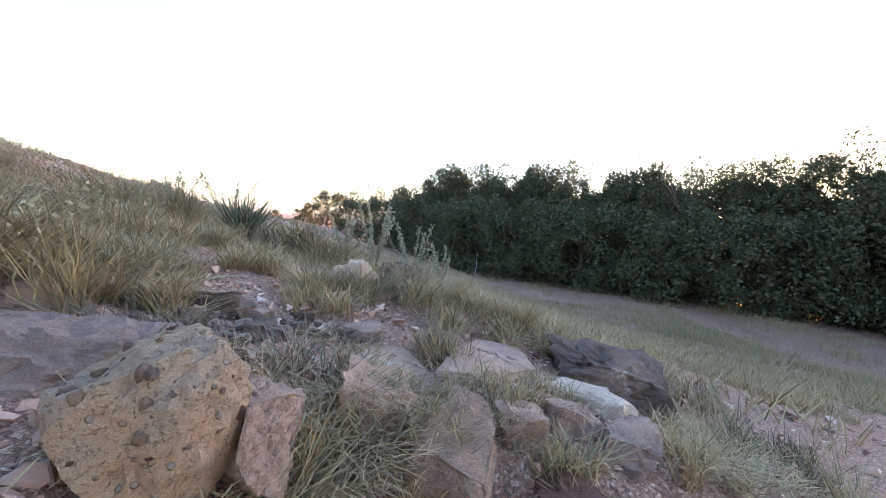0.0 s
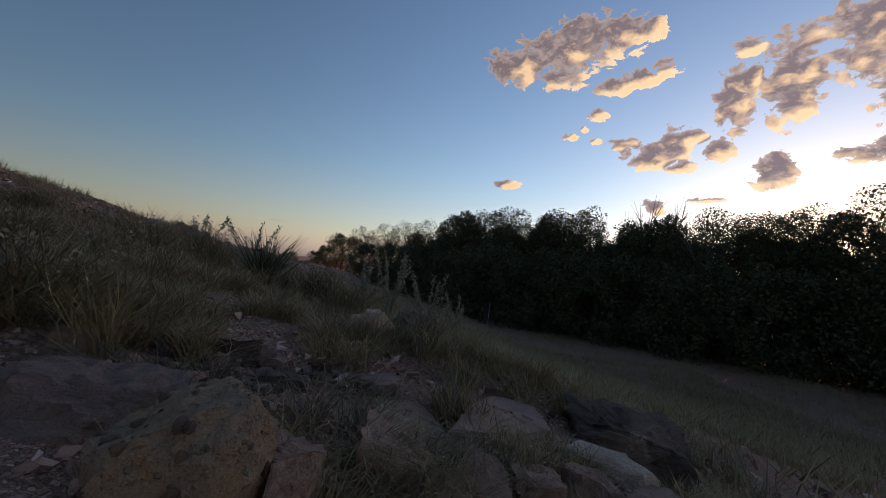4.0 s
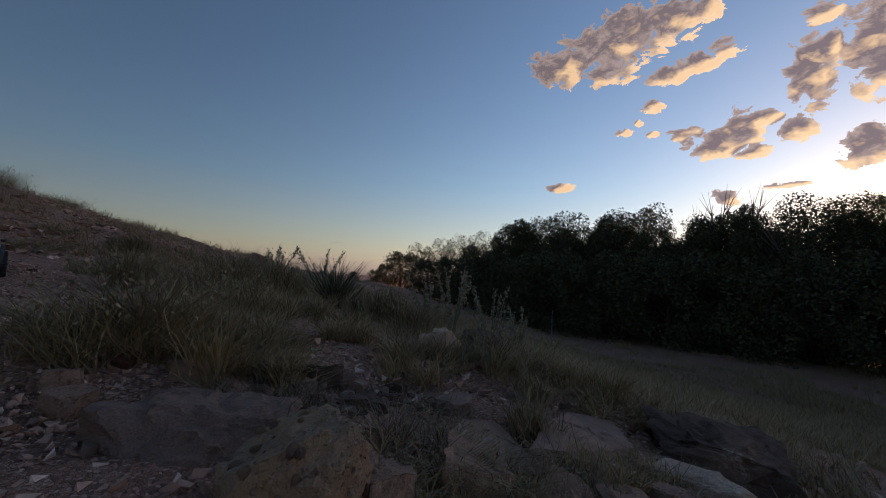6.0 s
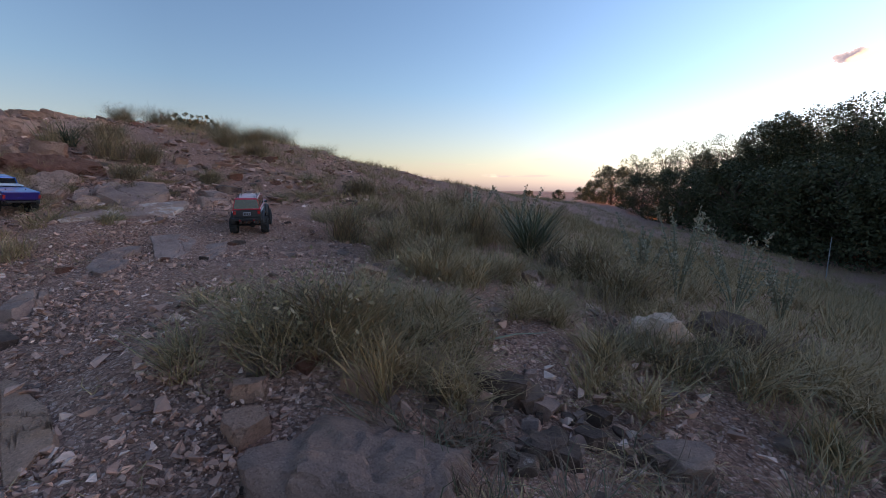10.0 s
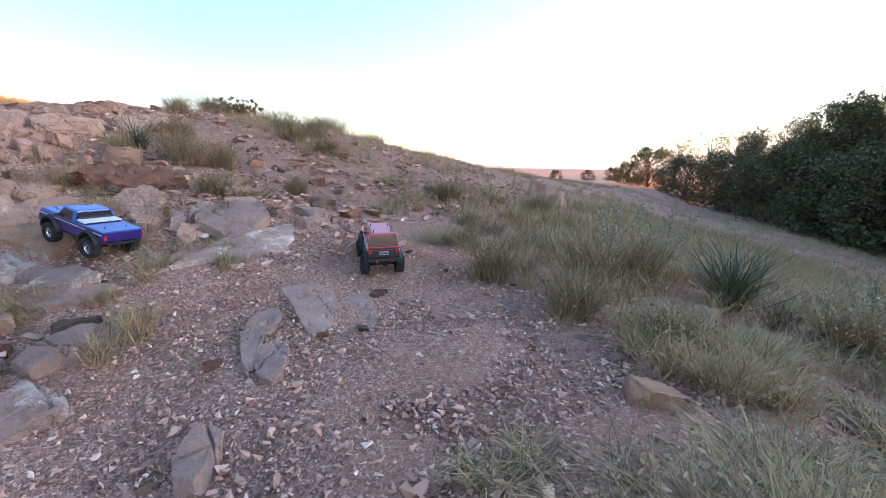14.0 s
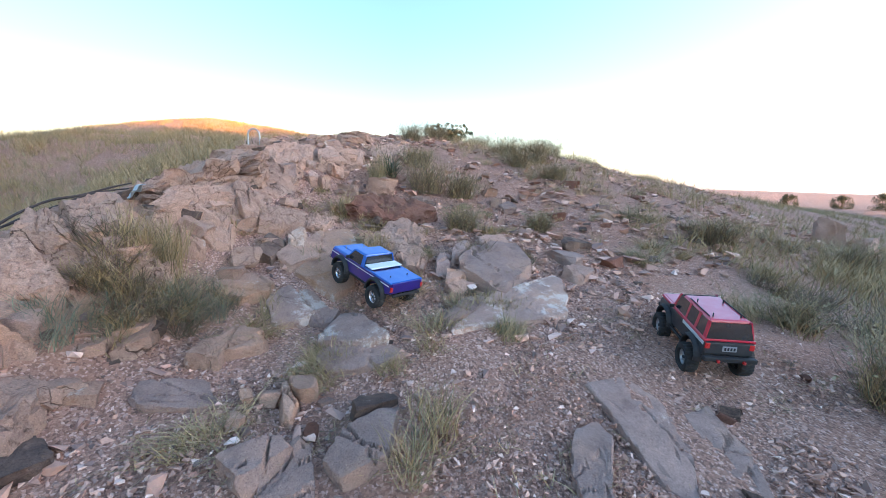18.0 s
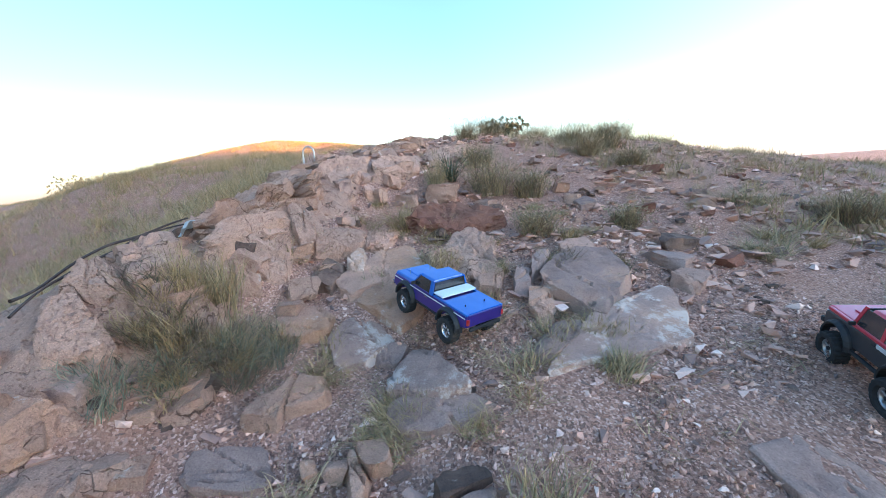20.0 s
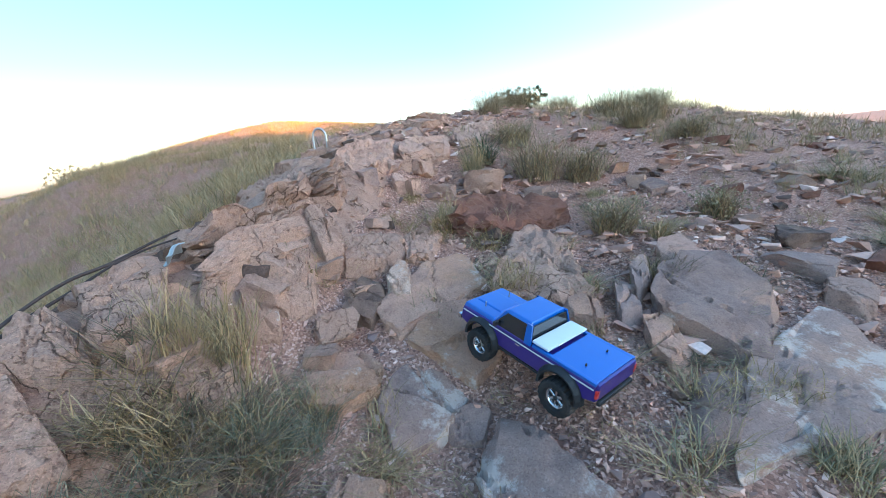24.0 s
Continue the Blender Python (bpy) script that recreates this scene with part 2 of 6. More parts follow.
def earth(t, s):
    p = place_of(t)
    big, mid, fine = spot(t, 0.9, 5, 0.6, p), spot(t, 6.0, 7, 0.65, p), spot(t, 60.0, 6, 0.7, p)
    bent = node(t, "ShaderNodeVectorMath", {0: p, 1: node(t, "ShaderNodeVectorMath", {0: node(t, "ShaderNodeTexNoise", {"Vector": p, "Scale": 60.0, "Detail": 3.0}).outputs["Color"], 1: (0.014, 0.014, 0.014)}, operation="MULTIPLY").outputs[0]}, operation="ADD").outputs[0]
    cells = node(t, "ShaderNodeTexVoronoi", {"Vector": bent, "Scale": 120.0, "Randomness": 1.0})
    seams = node(t, "ShaderNodeTexVoronoi", {"Vector": bent, "Scale": 120.0, "Randomness": 1.0}, feature="DISTANCE_TO_EDGE")
    tint = node(t, "ShaderNodeSeparateColor", {0: cells.outputs["Color"]}).outputs[0]
    soil = ramp(t, mid, (0.3, (0.400, 0.192, 0.118)), (0.55, (0.520, 0.268, 0.176)), (0.75, (0.600, 0.340, 0.240)))
    chips = ramp(t, tint, (0.0, (0.25, 0.145, 0.118)), (0.35, (0.480, 0.258, 0.188)), (0.75, (0.640, 0.362, 0.272)), (1.0, (0.84, 0.58, 0.48)))
    stony = ramp(t, maths(t, "ADD", big, maths(t, "MULTIPLY", fine, 0.35)), (0.45, 0.25), (0.66, 0.95))
    colour = mixed(t, stony, soil, chips)
    seam = ramp(t, seams.outputs["Distance"], (0.02, 1.0), (0.10, 0.0))
    colour = mixed(t, maths(t, "MULTIPLY", maths(t, "MULTIPLY", seam, stony), 0.22), colour, (0.14, 0.085, 0.065))
    colour = mixed(t, ramp(t, fine, (0.5, 0.0), (0.8, 0.3)), colour, (0.14, 0.10, 0.075))
    feed(t, s, "Base Color", colour)
    feed(t, s, "Roughness", 0.95)
    feed(t, s, "Specular IOR Level", 0.15)
    bump(t, s, maths(t, "SUBTRACT", maths(t, "ADD", maths(t, "MULTIPLY", tint, 0.5), fine), maths(t, "MULTIPLY", seam, 0.5)), 0.014)


def stone(dark, pale, patch, patches=0.5, pebbles=0.0, lichen=0.0, scale=1.0, rough=0.92, cracks=0.0, pits=0.0):
    """Weathered stone: two tones, patches of a third, fine grit; cracks, pits, pebbles set in it, and pale lime."""
    dark, pale, patch = [tuple(c * w for c, w in zip(colour, (1.10, 0.97, 0.90))) for colour in (dark, pale, patch)]

    def build(t, s):
        p = place_of(t, own=True)
        big, mid, fine = spot(t, 2.6 * scale, 7, 0.62, p), spot(t, 9.0 * scale, 10, 0.72, p), spot(t, 110.0 * scale, 6, 0.75, p)
        colour = mixed(t, ramp(t, mid, (0.30, 0.0), (0.68, 1.0)), dark, pale)
        colour = mixed(t, ramp(t, maths(t, "ADD", big, maths(t, "MULTIPLY", mid, 0.4)), (patches + 0.14, 0.0), (patches + 0.30, 0.85)), colour, patch)
        stain = spot(t, 5.0 * scale, 8, 0.7, node(t, "ShaderNodeVectorMath", {0: p, 1: (3.1, 7.7, 1.3)}, operation="ADD").outputs[0])
        colour = mixed(t, 1.0, colour, ramp(t, stain, (0.28, (0.62, 0.58, 0.60)), (0.44, (0.95, 0.94, 0.94)), (0.7, (1.06, 1.05, 1.04))), "MULTIPLY")
        grit = node(t, "ShaderNodeTexVoronoi", {"Vector": p, "Scale": 260.0 * scale, "Randomness": 1.0})
        speck = node(t, "ShaderNodeSeparateColor", {0: grit.outputs["Color"]}).outputs[0]
        colour = mixed(t, 1.0, colour, ramp(t, speck, (0.0, 0.76), (0.25, 0.96), (0.8, 1.03), (1.0, 1.2)), "MULTIPLY")
        height = maths(t, "ADD", maths(t, "MULTIPLY", mid, 1.0), maths(t, "MULTIPLY", fine, 0.45))
        if cracks:
            bent = node(t, "ShaderNodeVectorMath", {0: p, 1: node(t, "ShaderNodeVectorMath", {0: node(t, "ShaderNodeTexNoise", {"Vector": p, "Scale": 7.0, "Detail": 5.0}).outputs["Color"], 1: (0.16, 0.16, 0.16)}, operation="MULTIPLY").outputs[0]}, operation="ADD").outputs[0]
            v = node(t, "ShaderNodeTexVoronoi", {"Vector": bent, "Scale": 6.5 * scale, "Randomness": 1.0}, feature="DISTANCE_TO_EDGE")
            line = maths(t, "MULTIPLY", ramp(t, v.outputs["Distance"], (0.004, 1.0), (0.016, 0.0)), ramp(t, big, (0.50 - 0.2 * cracks, 0.0), (0.56 - 0.2 * cracks, 1.0)))
            colour = mixed(t, maths(t, "MULTIPLY", line, 0.75), colour, tuple(0.35 * c for c in dark))
            height = maths(t, "SUBTRACT", height, maths(t, "MULTIPLY", line, 1.3))
        if pits:
            hole = ramp(t, spot(t, 75.0 * scale, 4, 0.6, p), (0.33, 1.0), (0.42, 0.0))
            colour = mixed(t, maths(t, "MULTIPLY", hole, 0.5 * pits), colour, tuple(0.45 * c for c in dark))
            height = maths(t, "SUBTRACT", height, maths(t, "MULTIPLY", hole, 0.8 * pits))
        if pebbles:
            v = node(t, "ShaderNodeTexVoronoi", {"Vector": p, "Scale": 30.0 * scale, "Randomness": 1.0})
            grey = node(t, "ShaderNodeSeparateColor", {0: v.outputs["Color"]}).outputs[0]
            shown = maths(t, "MULTIPLY", ramp(t, v.outputs["Distance"], (0.22, 1.0), (0.3, 0.0)), ramp(t, grey, (1 - pebbles, 0.0), (1.05 - pebbles, 1.0)))
            colour = mixed(t, shown, colour, ramp(t, grey, (0.3, (0.14, 0.095, 0.075)), (0.7, (0.31, 0.20, 0.12)), (1.0, (0.40, 0.31, 0.25))))
            height = maths(t, "ADD", height, maths(t, "MULTIPLY", shown, 0.7))
        if lichen:
            spots = ramp(t, maths(t, "ADD", spot(t, 5.5 * scale, 12, 0.8, p), maths(t, "MULTIPLY", big, 0.30)), (0.79 - 0.15 * lichen, 0.0), (0.86 - 0.15 * lichen, 0.85))
            colour = mixed(t, spots, colour, (0.66, 0.53, 0.45))
        tone = maths(t, "MULTIPLY_ADD", node(t, "ShaderNodeObjectInfo").outputs["Random"], 0.3, 0.85)
        colour = mixed(t, 1.0, colour, tone, "MULTIPLY")
        feed(t, s, "Base Color", colour)
        feed(t, s, "Roughness", rough)
        feed(t, s, "Specular IOR Level", 0.2)
        bump(t, s, height, 0.02 / scale)
    return build


def pebbly(t, s):
    tone = node(t, "ShaderNodeNewGeometry").outputs["Random Per Island"]
    colour = ramp(t, tone, (0.0, (0.20, 0.125, 0.108)), (0.2, (0.36, 0.205, 0.158)), (0.55, (0.54, 0.296, 0.216)), (0.85, (0.70, 0.41, 0.31)), (1.0, (0.92, 0.66, 0.55)))
    fine = spot(t, 70.0, 5, 0.7, place_of(t))
    feed(t, s, "Base Color", mixed(t, ramp(t, fine, (0.4, 0.0), (0.8, 0.4)), colour, (0.2, 0.15, 0.12)))
    feed(t, s, "Roughness", 0.92)
    bump(t, s, fine, 0.004)


def blades(low, high, dry, share):
    """Leaves and stalks: each of its own tone between two greens, a share of them dry."""
    def build(t, s):
        tone = node(t, "ShaderNodeNewGeometry").outputs["Random Per Island"]
        green = ramp(t, maths(t, "FRACT", maths(t, "MULTIPLY", tone, 7.13)), (0.0, low), (1.0, high))
        colour = mixed(t, ramp(t, tone, (max(0.0, share - 0.03), 1.0), (min(1.0, share + 0.03), 0.0)), green, dry)
        feed(t, s, "Base Color", colour)
        feed(t, s, "Roughness", 0.7)
        feed(t, s, "Specular IOR Level", 0.3)
    return build


def plain(colour, rough=0.5, metal=0.0, coat=0.0, grain=0.0, dusty=0.5):
    def build(t, s):
        p = place_of(t, own=True)
        mark = spot(t, 14.0, 6, 0.65, p)
        dust = tuple(0.75 * c + 0.25 * d for c, d in zip(colour, (0.30, 0.24, 0.2)))
        feed(t, s, "Base Color", mixed(t, ramp(t, mark, (0.5, 0.0), (0.85, dusty + grain)), colour, dust))
        feed(t, s, "Roughness", ramp(t, mark, (0.35, rough), (0.8, min(1.0, rough + 0.2))))
        feed(t, s, "Metallic", metal)
        feed(t, s, "Coat Weight", coat)
        feed(t, s, "Coat Roughness", 0.12)
        if grain:
            bump(t, s, spot(t, 300.0, 3, 0.6, p), 0.002 * grain)
    return build


M = {name: material(name, build) for name, build in {
    "earth": earth,
    "pebble": pebbly,
    "conglomerate": stone((0.42, 0.27, 0.165), (0.58, 0.40, 0.26), (0.40, 0.31, 0.24), 0.56, pebbles=0.3, scale=1.6, pits=0.5),
    "outcrop": stone((0.385, 0.250, 0.190), (0.545, 0.375, 0.295), (0.455, 0.325, 0.262), 0.45, pebbles=0.05, pits=0.6, cracks=0.1),
    "grey_slab": stone((0.285, 0.212, 0.190), (0.40, 0.302, 0.268), (0.455, 0.315, 0.248), 0.55, lichen=0.18),
    "stained_slab": stone((0.305, 0.225, 0.198), (0.42, 0.315, 0.275), (0.47, 0.32, 0.248), 0.55, lichen=0.8),
    "tan_rock": stone((0.40, 0.262, 0.20), (0.53, 0.37, 0.29), (0.47, 0.295, 0.19), 0.55, lichen=0.35, pits=0.3),
    "dark_rock": stone((0.083, 0.061, 0.055), (0.171, 0.129, 0.110), (0.231, 0.163, 0.128), 0.55, lichen=0.1),
    "red_rock": stone((0.187, 0.084, 0.062), (0.275, 0.144, 0.106), (0.220, 0.119, 0.088), 0.5),
    "pale_rock": stone((0.407, 0.282, 0.229), (0.550, 0.392, 0.330), (0.473, 0.316, 0.242), 0.5, lichen=0.12, pits=0.6),
    "white_rock": stone((0.66, 0.52, 0.42), (0.84, 0.70, 0.59), (0.495, 0.327, 0.238), 0.56, lichen=0.3, pits=0.3),
    "green_grass": blades((0.165, 0.140, 0.075), (0.30, 0.245, 0.138), (0.44, 0.31, 0.165), 0.58),
    "dry_grass": blades((0.30, 0.195, 0.095), (0.54, 0.375, 0.195), (0.22, 0.16, 0.08), 0.2),
    "twigs": blades((0.16, 0.10, 0.07), (0.29, 0.19, 0.125), (0.13, 0.125, 0.07), 0.3),
    "brush_leaf": blades((0.19, 0.155, 0.08), (0.32, 0.26, 0.14), (0.40, 0.30, 0.18), 0.45),
    "yucca_leaf": blades((0.06, 0.07, 0.04), (0.12, 0.125, 0.07), (0.26, 0.20, 0.13), 0.15),
    "blue_grass": blades((0.15, 0.15, 0.095), (0.25, 0.245, 0.165), (0.36, 0.27, 0.175), 0.35),
    "pale_weed": blades((0.22, 0.21, 0.14), (0.35, 0.32, 0.22), (0.42, 0.35, 0.25), 0.3),
    "tree_leaf": blades((0.045, 0.050, 0.024), (0.085, 0.09, 0.042), (0.12, 0.11, 0.058), 0.2),
    "bark": stone((0.10, 0.08, 0.065), (0.18, 0.145, 0.12), (0.13, 0.11, 0.09), 0.5),
    "blue_paint": plain((0.003, 0.11, 0.46), 0.28, 0.2, 1.0, dusty=0.2),
    "purple_paint": plain((0.030, 0.016, 0.19), 0.28, 0.2, 1.0, dusty=0.25),
    "red_paint": plain((0.52, 0.014, 0.04), 0.3, 0.0, 1.0, dusty=0.15),
    "grey_paint": plain((0.035, 0.036, 0.04), 0.4, 0.2, 0.6),
    "silver_strip": plain((0.62, 0.66, 0.68), 0.3, 0.3, 0.6),
    "white_panel": plain((0.62, 0.68, 0.72), 0.35),
    "black_plastic": plain((0.016, 0.016, 0.018), 0.55),
    "rubber": plain((0.018, 0.017, 0.017), 0.85, grain=0.2),
    "chrome": plain((0.7, 0.7, 0.72), 0.18, 1.0),
    "smoked_glass": plain((0.02, 0.022, 0.026), 0.08, 0.0, 1.0),
    "red_lens": plain((0.5, 0.02, 0.02), 0.2, 0.0, 1.0),
    "amber_lens": plain((0.6, 0.2, 0.02), 0.2, 0.0, 1.0),
    "clear_lens": plain((0.7, 0.72, 0.72), 0.12, 0.2, 1.0),
    "steel": plain((0.42, 0.42, 0.43), 0.32, 0.9),
    "foil": plain((0.40, 0.41, 0.42), 0.4, 0.6),
    "rusty": plain((0.07, 0.045, 0.038), 0.8, 0.2, grain=0.3),
    "white_sheet": plain((0.30, 0.31, 0.33), 0.5),
}.items()}

# ---- building blocks ----
def mesh_object(name, verts, faces, mat, smooth=True, parent=None):
    me = bpy.data.meshes.new(name)
    me.from_pydata(np.asarray(verts, float).tolist(), [], faces.tolist() if isinstance(faces, np.ndarray) else faces)
    me.materials.append(M[mat] if isinstance(mat, str) else mat)
    if smooth:
        me.polygons.foreach_set("use_smooth", np.ones(len(me.polygons), bool))
    me.update()
    if smooth == "edges":
        me.set_sharp_from_angle(angle=radians(24))
    ob = new(name, me)
    ob.parent = parent
    return ob


def part(name, bm, mat, parent, label="", smooth=False):
    """Links a bmesh as one mesh object under a thing or a part."""
    me = bpy.data.meshes.new(name)
    bm.normal_update()
    bm.to_mesh(me)
    bm.free()
    me.materials.append(M[mat])
    if smooth:
        me.polygons.foreach_set("use_smooth", np.ones(len(me.polygons), bool))
    ob = new(name, me)
    ob.parent = parent
    return tagged(ob, label)


def hashed(i, j, k, seed):
    n = (i * 374761393 + j * 668265263 + k * 2147483647 + seed * 1274126177) & 0xFFFFFFFF
    n = ((n ^ (n >> 13)) * 1274126177) & 0xFFFFFFFF
    return ((n ^ (n >> 16)) & 0xFFFF) / 65535.0 * 2 - 1


def rough_noise(p, seed=0, octaves=4, gain=0.5):
    """Layered value noise of an array of points, about -1 to 1."""
    total, amount = np.zeros(len(p)), 1.0
    for o in range(octaves):
        q = p * 2.03 ** o + 17.3 * o
        c = np.floor(q).astype(np.int64)
        w = q - c
        w = w * w * (3 - 2 * w)
        for di in (0, 1):
            for dj in (0, 1):
                for dk in (0, 1):
                    share = np.abs(1 - di - w[:, 0]) * np.abs(1 - dj - w[:, 1]) * np.abs(1 - dk - w[:, 2])
                    total += amount * share * hashed(c[:, 0] + di, c[:, 1] + dj, c[:, 2] + dk, seed + o)
        amount *= gain
    return total


BALLS = {}


def ball(level):
    if level not in BALLS:
        bm = bmesh.new()
        bmesh.ops.create_icosphere(bm, subdivisions=level, radius=1)
        bm.verts.ensure_lookup_table()
        BALLS[level] = (np.array([v.co[:] for v in bm.verts]), np.array([[v.index for v in f.verts] for f in bm.faces]))
        bm.free()
    return BALLS[level]


def rock_shape(size, seed, cuts=14, rough=0.05, level=4, box=0.6):
    """The points of a broken stone of that size: a ball cut flat by planes, then roughened."""
    rng = np.random.default_rng(seed)
    v, f = ball(level)
    v = v.copy() * 1.25
    planes = [np.array(d, float) * s for d in np.eye(3) for s in (1, -1)]
    for d in planes:
        d = d + rng.normal(0, 0.16, 3)
        d /= np.linalg.norm(d)
        v -= np.clip(v @ d - box * rng.uniform(0.9, 1.15), 0, None)[:, None] * d
    for _ in range(cuts):
        d = rng.normal(0, 1, 3)
        d /= np.linalg.norm(d)
        v -= np.clip(v @ d - rng.uniform(0.72, 1.0), 0, None)[:, None] * d
    v /= np.abs(v).max(0)
    v = v * np.array(size) / 2
    way = v / (np.linalg.norm(v, axis=1)[:, None] + 1e-9)
    least = min(size)
    v += way * (least * rough * 1.3 * rough_noise(v / least * 2.8 + seed, seed, 6, 0.66))[:, None]
    return v, f


def turned(v, yaw=0.0, tilt_x=0.0, tilt_y=0.0):
    m = np.array(Euler((radians(tilt_x), radians(tilt_y), 0)).to_matrix())
    n = np.array(Euler((0, 0, radians(yaw))).to_matrix())
    return v @ m.T @ n.T


def rock(name, x, y, size, mat, seed, yaw=0.0, tilt_x=0.0, tilt_y=0.0, sink=0.3, z=None, label="", group="", level=4, cuts=14, rough=0.05, box=0.6):
    """One stone, partly sunk in the ground."""
    v, f = rock_shape(size, seed, cuts, rough, level, box)
    v = turned(v, yaw, tilt_x, tilt_y)
    base = float(ground_z(x, y)) if z is None else z
    ob = mesh_object(name, v, f, mat, "edges")
    ob.location = (x, y, base - v[:, 2].min() - sink * (v[:, 2].max() - v[:, 2].min()))
    return tagged(ob, label or "weathered stone half sunk in gravel", "rock", group)


def prism_rock(name, corners, height, mat, seed, z=None, sink=0.4, lean=None, label="", group="", rough=0.02, level=5, edge=0.035, splits=6, cracks=0, bite=None, layers=0.0):
    """A flat slab with the given corners in plan (metres), worn edges and a rough top that follows the ground or leans."""
    c = np.array(corners, float)
    mid = c.mean(0)
    c = c - mid
    d, faces = ball(level)
    rho = np.hypot(d[:, 0], d[:, 1])
    full = (rho ** 40 + np.abs(d[:, 2]) ** 40) ** (1 / 40)
    ang = np.arctan2(d[:, 1], d[:, 0])
    dirs = np.stack([np.cos(ang), np.sin(ang)], 1)
    reach = np.full(len(ang), 1e9)                     # how far the outline lies in each direction
    for a, b in zip(c, np.roll(c, -1, 0)):
        e = b - a
        den = dirs[:, 0] * e[1] - dirs[:, 1] * e[0]
        with np.errstate(all="ignore"):
            s = (a[0] * e[1] - a[1] * e[0]) / den
            u = (a[0] * dirs[:, 1] - a[1] * dirs[:, 0]) / den
        ok = (s > 0) & (u >= -1e-6) & (u <= 1 + 1e-6)
        reach = np.where(ok & (s < reach), s, reach)
    reach = np.where(reach > 1e8, np.abs(c).max(), reach)
    width = float(reach.mean())
    verts = np.empty_like(d)
    verts[:, :2] = dirs * (reach * rho / full)[:, None]
    verts[:, 2] = height * (0.5 + 0.5 * d[:, 2] / full)
    # broken edges, layers, flat splits across the top and corners, a fine roughness
    if layers:
        bed = verts[:, 2] / layers + 0.8 * rough_noise(verts / width * 1.5 + seed, seed + 5, 2)
        verts[:, :2] *= (1 - 0.07 * np.exp(-((bed - np.round(bed)) / 0.13) ** 2) + 0.05 * (np.floor(bed + 0.5) % 2))[:, None]
    push = rough_noise(verts / width * 3.2 + seed, seed, 6, 0.62)
    verts[:, :2] *= (1 + edge * push)[:, None]
    cut = np.random.default_rng(seed * 7)
    bite = bite or height
    tip = min(0.10, 0.22 * bite / width)
    for k in range(splits):
        n = np.array((cut.normal(0, tip), cut.normal(0, tip), 1.0)) if k % 2 else np.array((cut.normal(), cut.normal(), cut.uniform(0.1, 0.9)))
        n /= np.linalg.norm(n)
        far = verts @ n
        over = far - far.max() + (bite * cut.uniform(0.03, 0.16) if k % 2 else min(height, 1.4 * bite) * cut.uniform(0.15, 0.55))
        verts -= np.clip(over, 0, None)[:, None] * n
    verts[:, 2] += width * rough * 0.9 * rough_noise(verts / width * 4.5 + 2 * seed, seed + 3, 6, 0.66)
    for _ in range(cracks):                            # open joints that run across it
        a, at = cut.uniform(0, math.pi), cut.normal(0, 0.35 * width)
        n = np.array((math.cos(a), math.sin(a), cut.normal(0, 0.3)))
        away = verts @ n - at + 0.05 * width * rough_noise(verts / width * 3 + 5 * seed, seed + 11, 3)
        verts[:, 2] -= np.exp(-(away / max(0.004, 0.020 * width)) ** 2) * min(0.03, 0.45 * bite) * (verts[:, 2] > 0.45 * height)
        verts[:, 2] -= np.clip(away / width, 0, 0.12) * cut.uniform(0.0, 1.6) * bite
    if lean is None:
        lean = [math.degrees(math.atan(np.clip(a, -0.5, 0.5))) for a in slope_of(*mid, 0.2)]
    verts[:, 2] += verts[:, 0] * math.tan(radians(lean[0])) + verts[:, 1] * math.tan(radians(lean[1]))
    base = float(ground_z(*mid)) if z is None else z
    ob = mesh_object(name, verts, faces, mat, "edges")
    ob.location = (mid[0], mid[1], base - sink * height)
    return tagged(ob, label or "flat slab of stone lying in gravel", "rock", group)


def blade_set(n, height, spread, seed, width=0.004, droop=0.5, lean=0.5, segments=3, base=0.02, upright=0.0):
    """Points and faces of n tapered blades that spring from one spot."""
    rng = np.random.default_rng(seed)
    a = rng.uniform(0, 2 * np.pi, n)
    kink = rng.normal(0, 0.10 * spread, (2, n))
    h = height * rng.uniform(0.45, 1.0, n)
    out = spread * rng.uniform(0.1, 1.0, n) ** (0.5 + upright)
    r0 = base * np.sqrt(rng.uniform(0, 1, n))
    b = rng.uniform(0, 2 * np.pi, n)
    w = width * rng.uniform(0.6, 1.4, n)
    curl = droop * rng.uniform(0.2, 1.0, n)
    side = a + np.pi / 2 + rng.normal(0, 0.5, n)
    s = np.linspace(0, 1, segments + 1)
    rows = []
    for k in s:
        r = out * k ** 1.5
        x = r0 * np.cos(b) + np.cos(a) * r + kink[0] * math.sin(3.0 * k) * 1.2
        y = r0 * np.sin(b) + np.sin(a) * r + kink[1] * math.sin(4.2 * k) * 1.2
        z = h * (k - curl * 0.6 * k ** 3)
        half = w * (1 - k) ** 0.6 * 0.5 + 0.0004
        for sign in (-1, 1):
            rows.append(np.stack([x + sign * half * np.cos(side), y + sign * half * np.sin(side), z], 1))
    pts = np.stack(rows, 1)                       # n, 2*(segments+1), 3
    m = 2 * (segments + 1)
    quads = np.array([[2 * k, 2 * k + 1, 2 * k + 3, 2 * k + 2] for k in range(segments)])
    faces = (np.arange(n)[:, None, None] * m + quads[None]).reshape(-1, 4)
    return pts.reshape(-1, 3), faces


def merged(pieces):
    verts, faces, at = [], [], 0
    for v, f in pieces:
        verts.append(v)
        faces.append(f + at)
        at += len(v)
    return np.concatenate(verts), np.concatenate(faces)


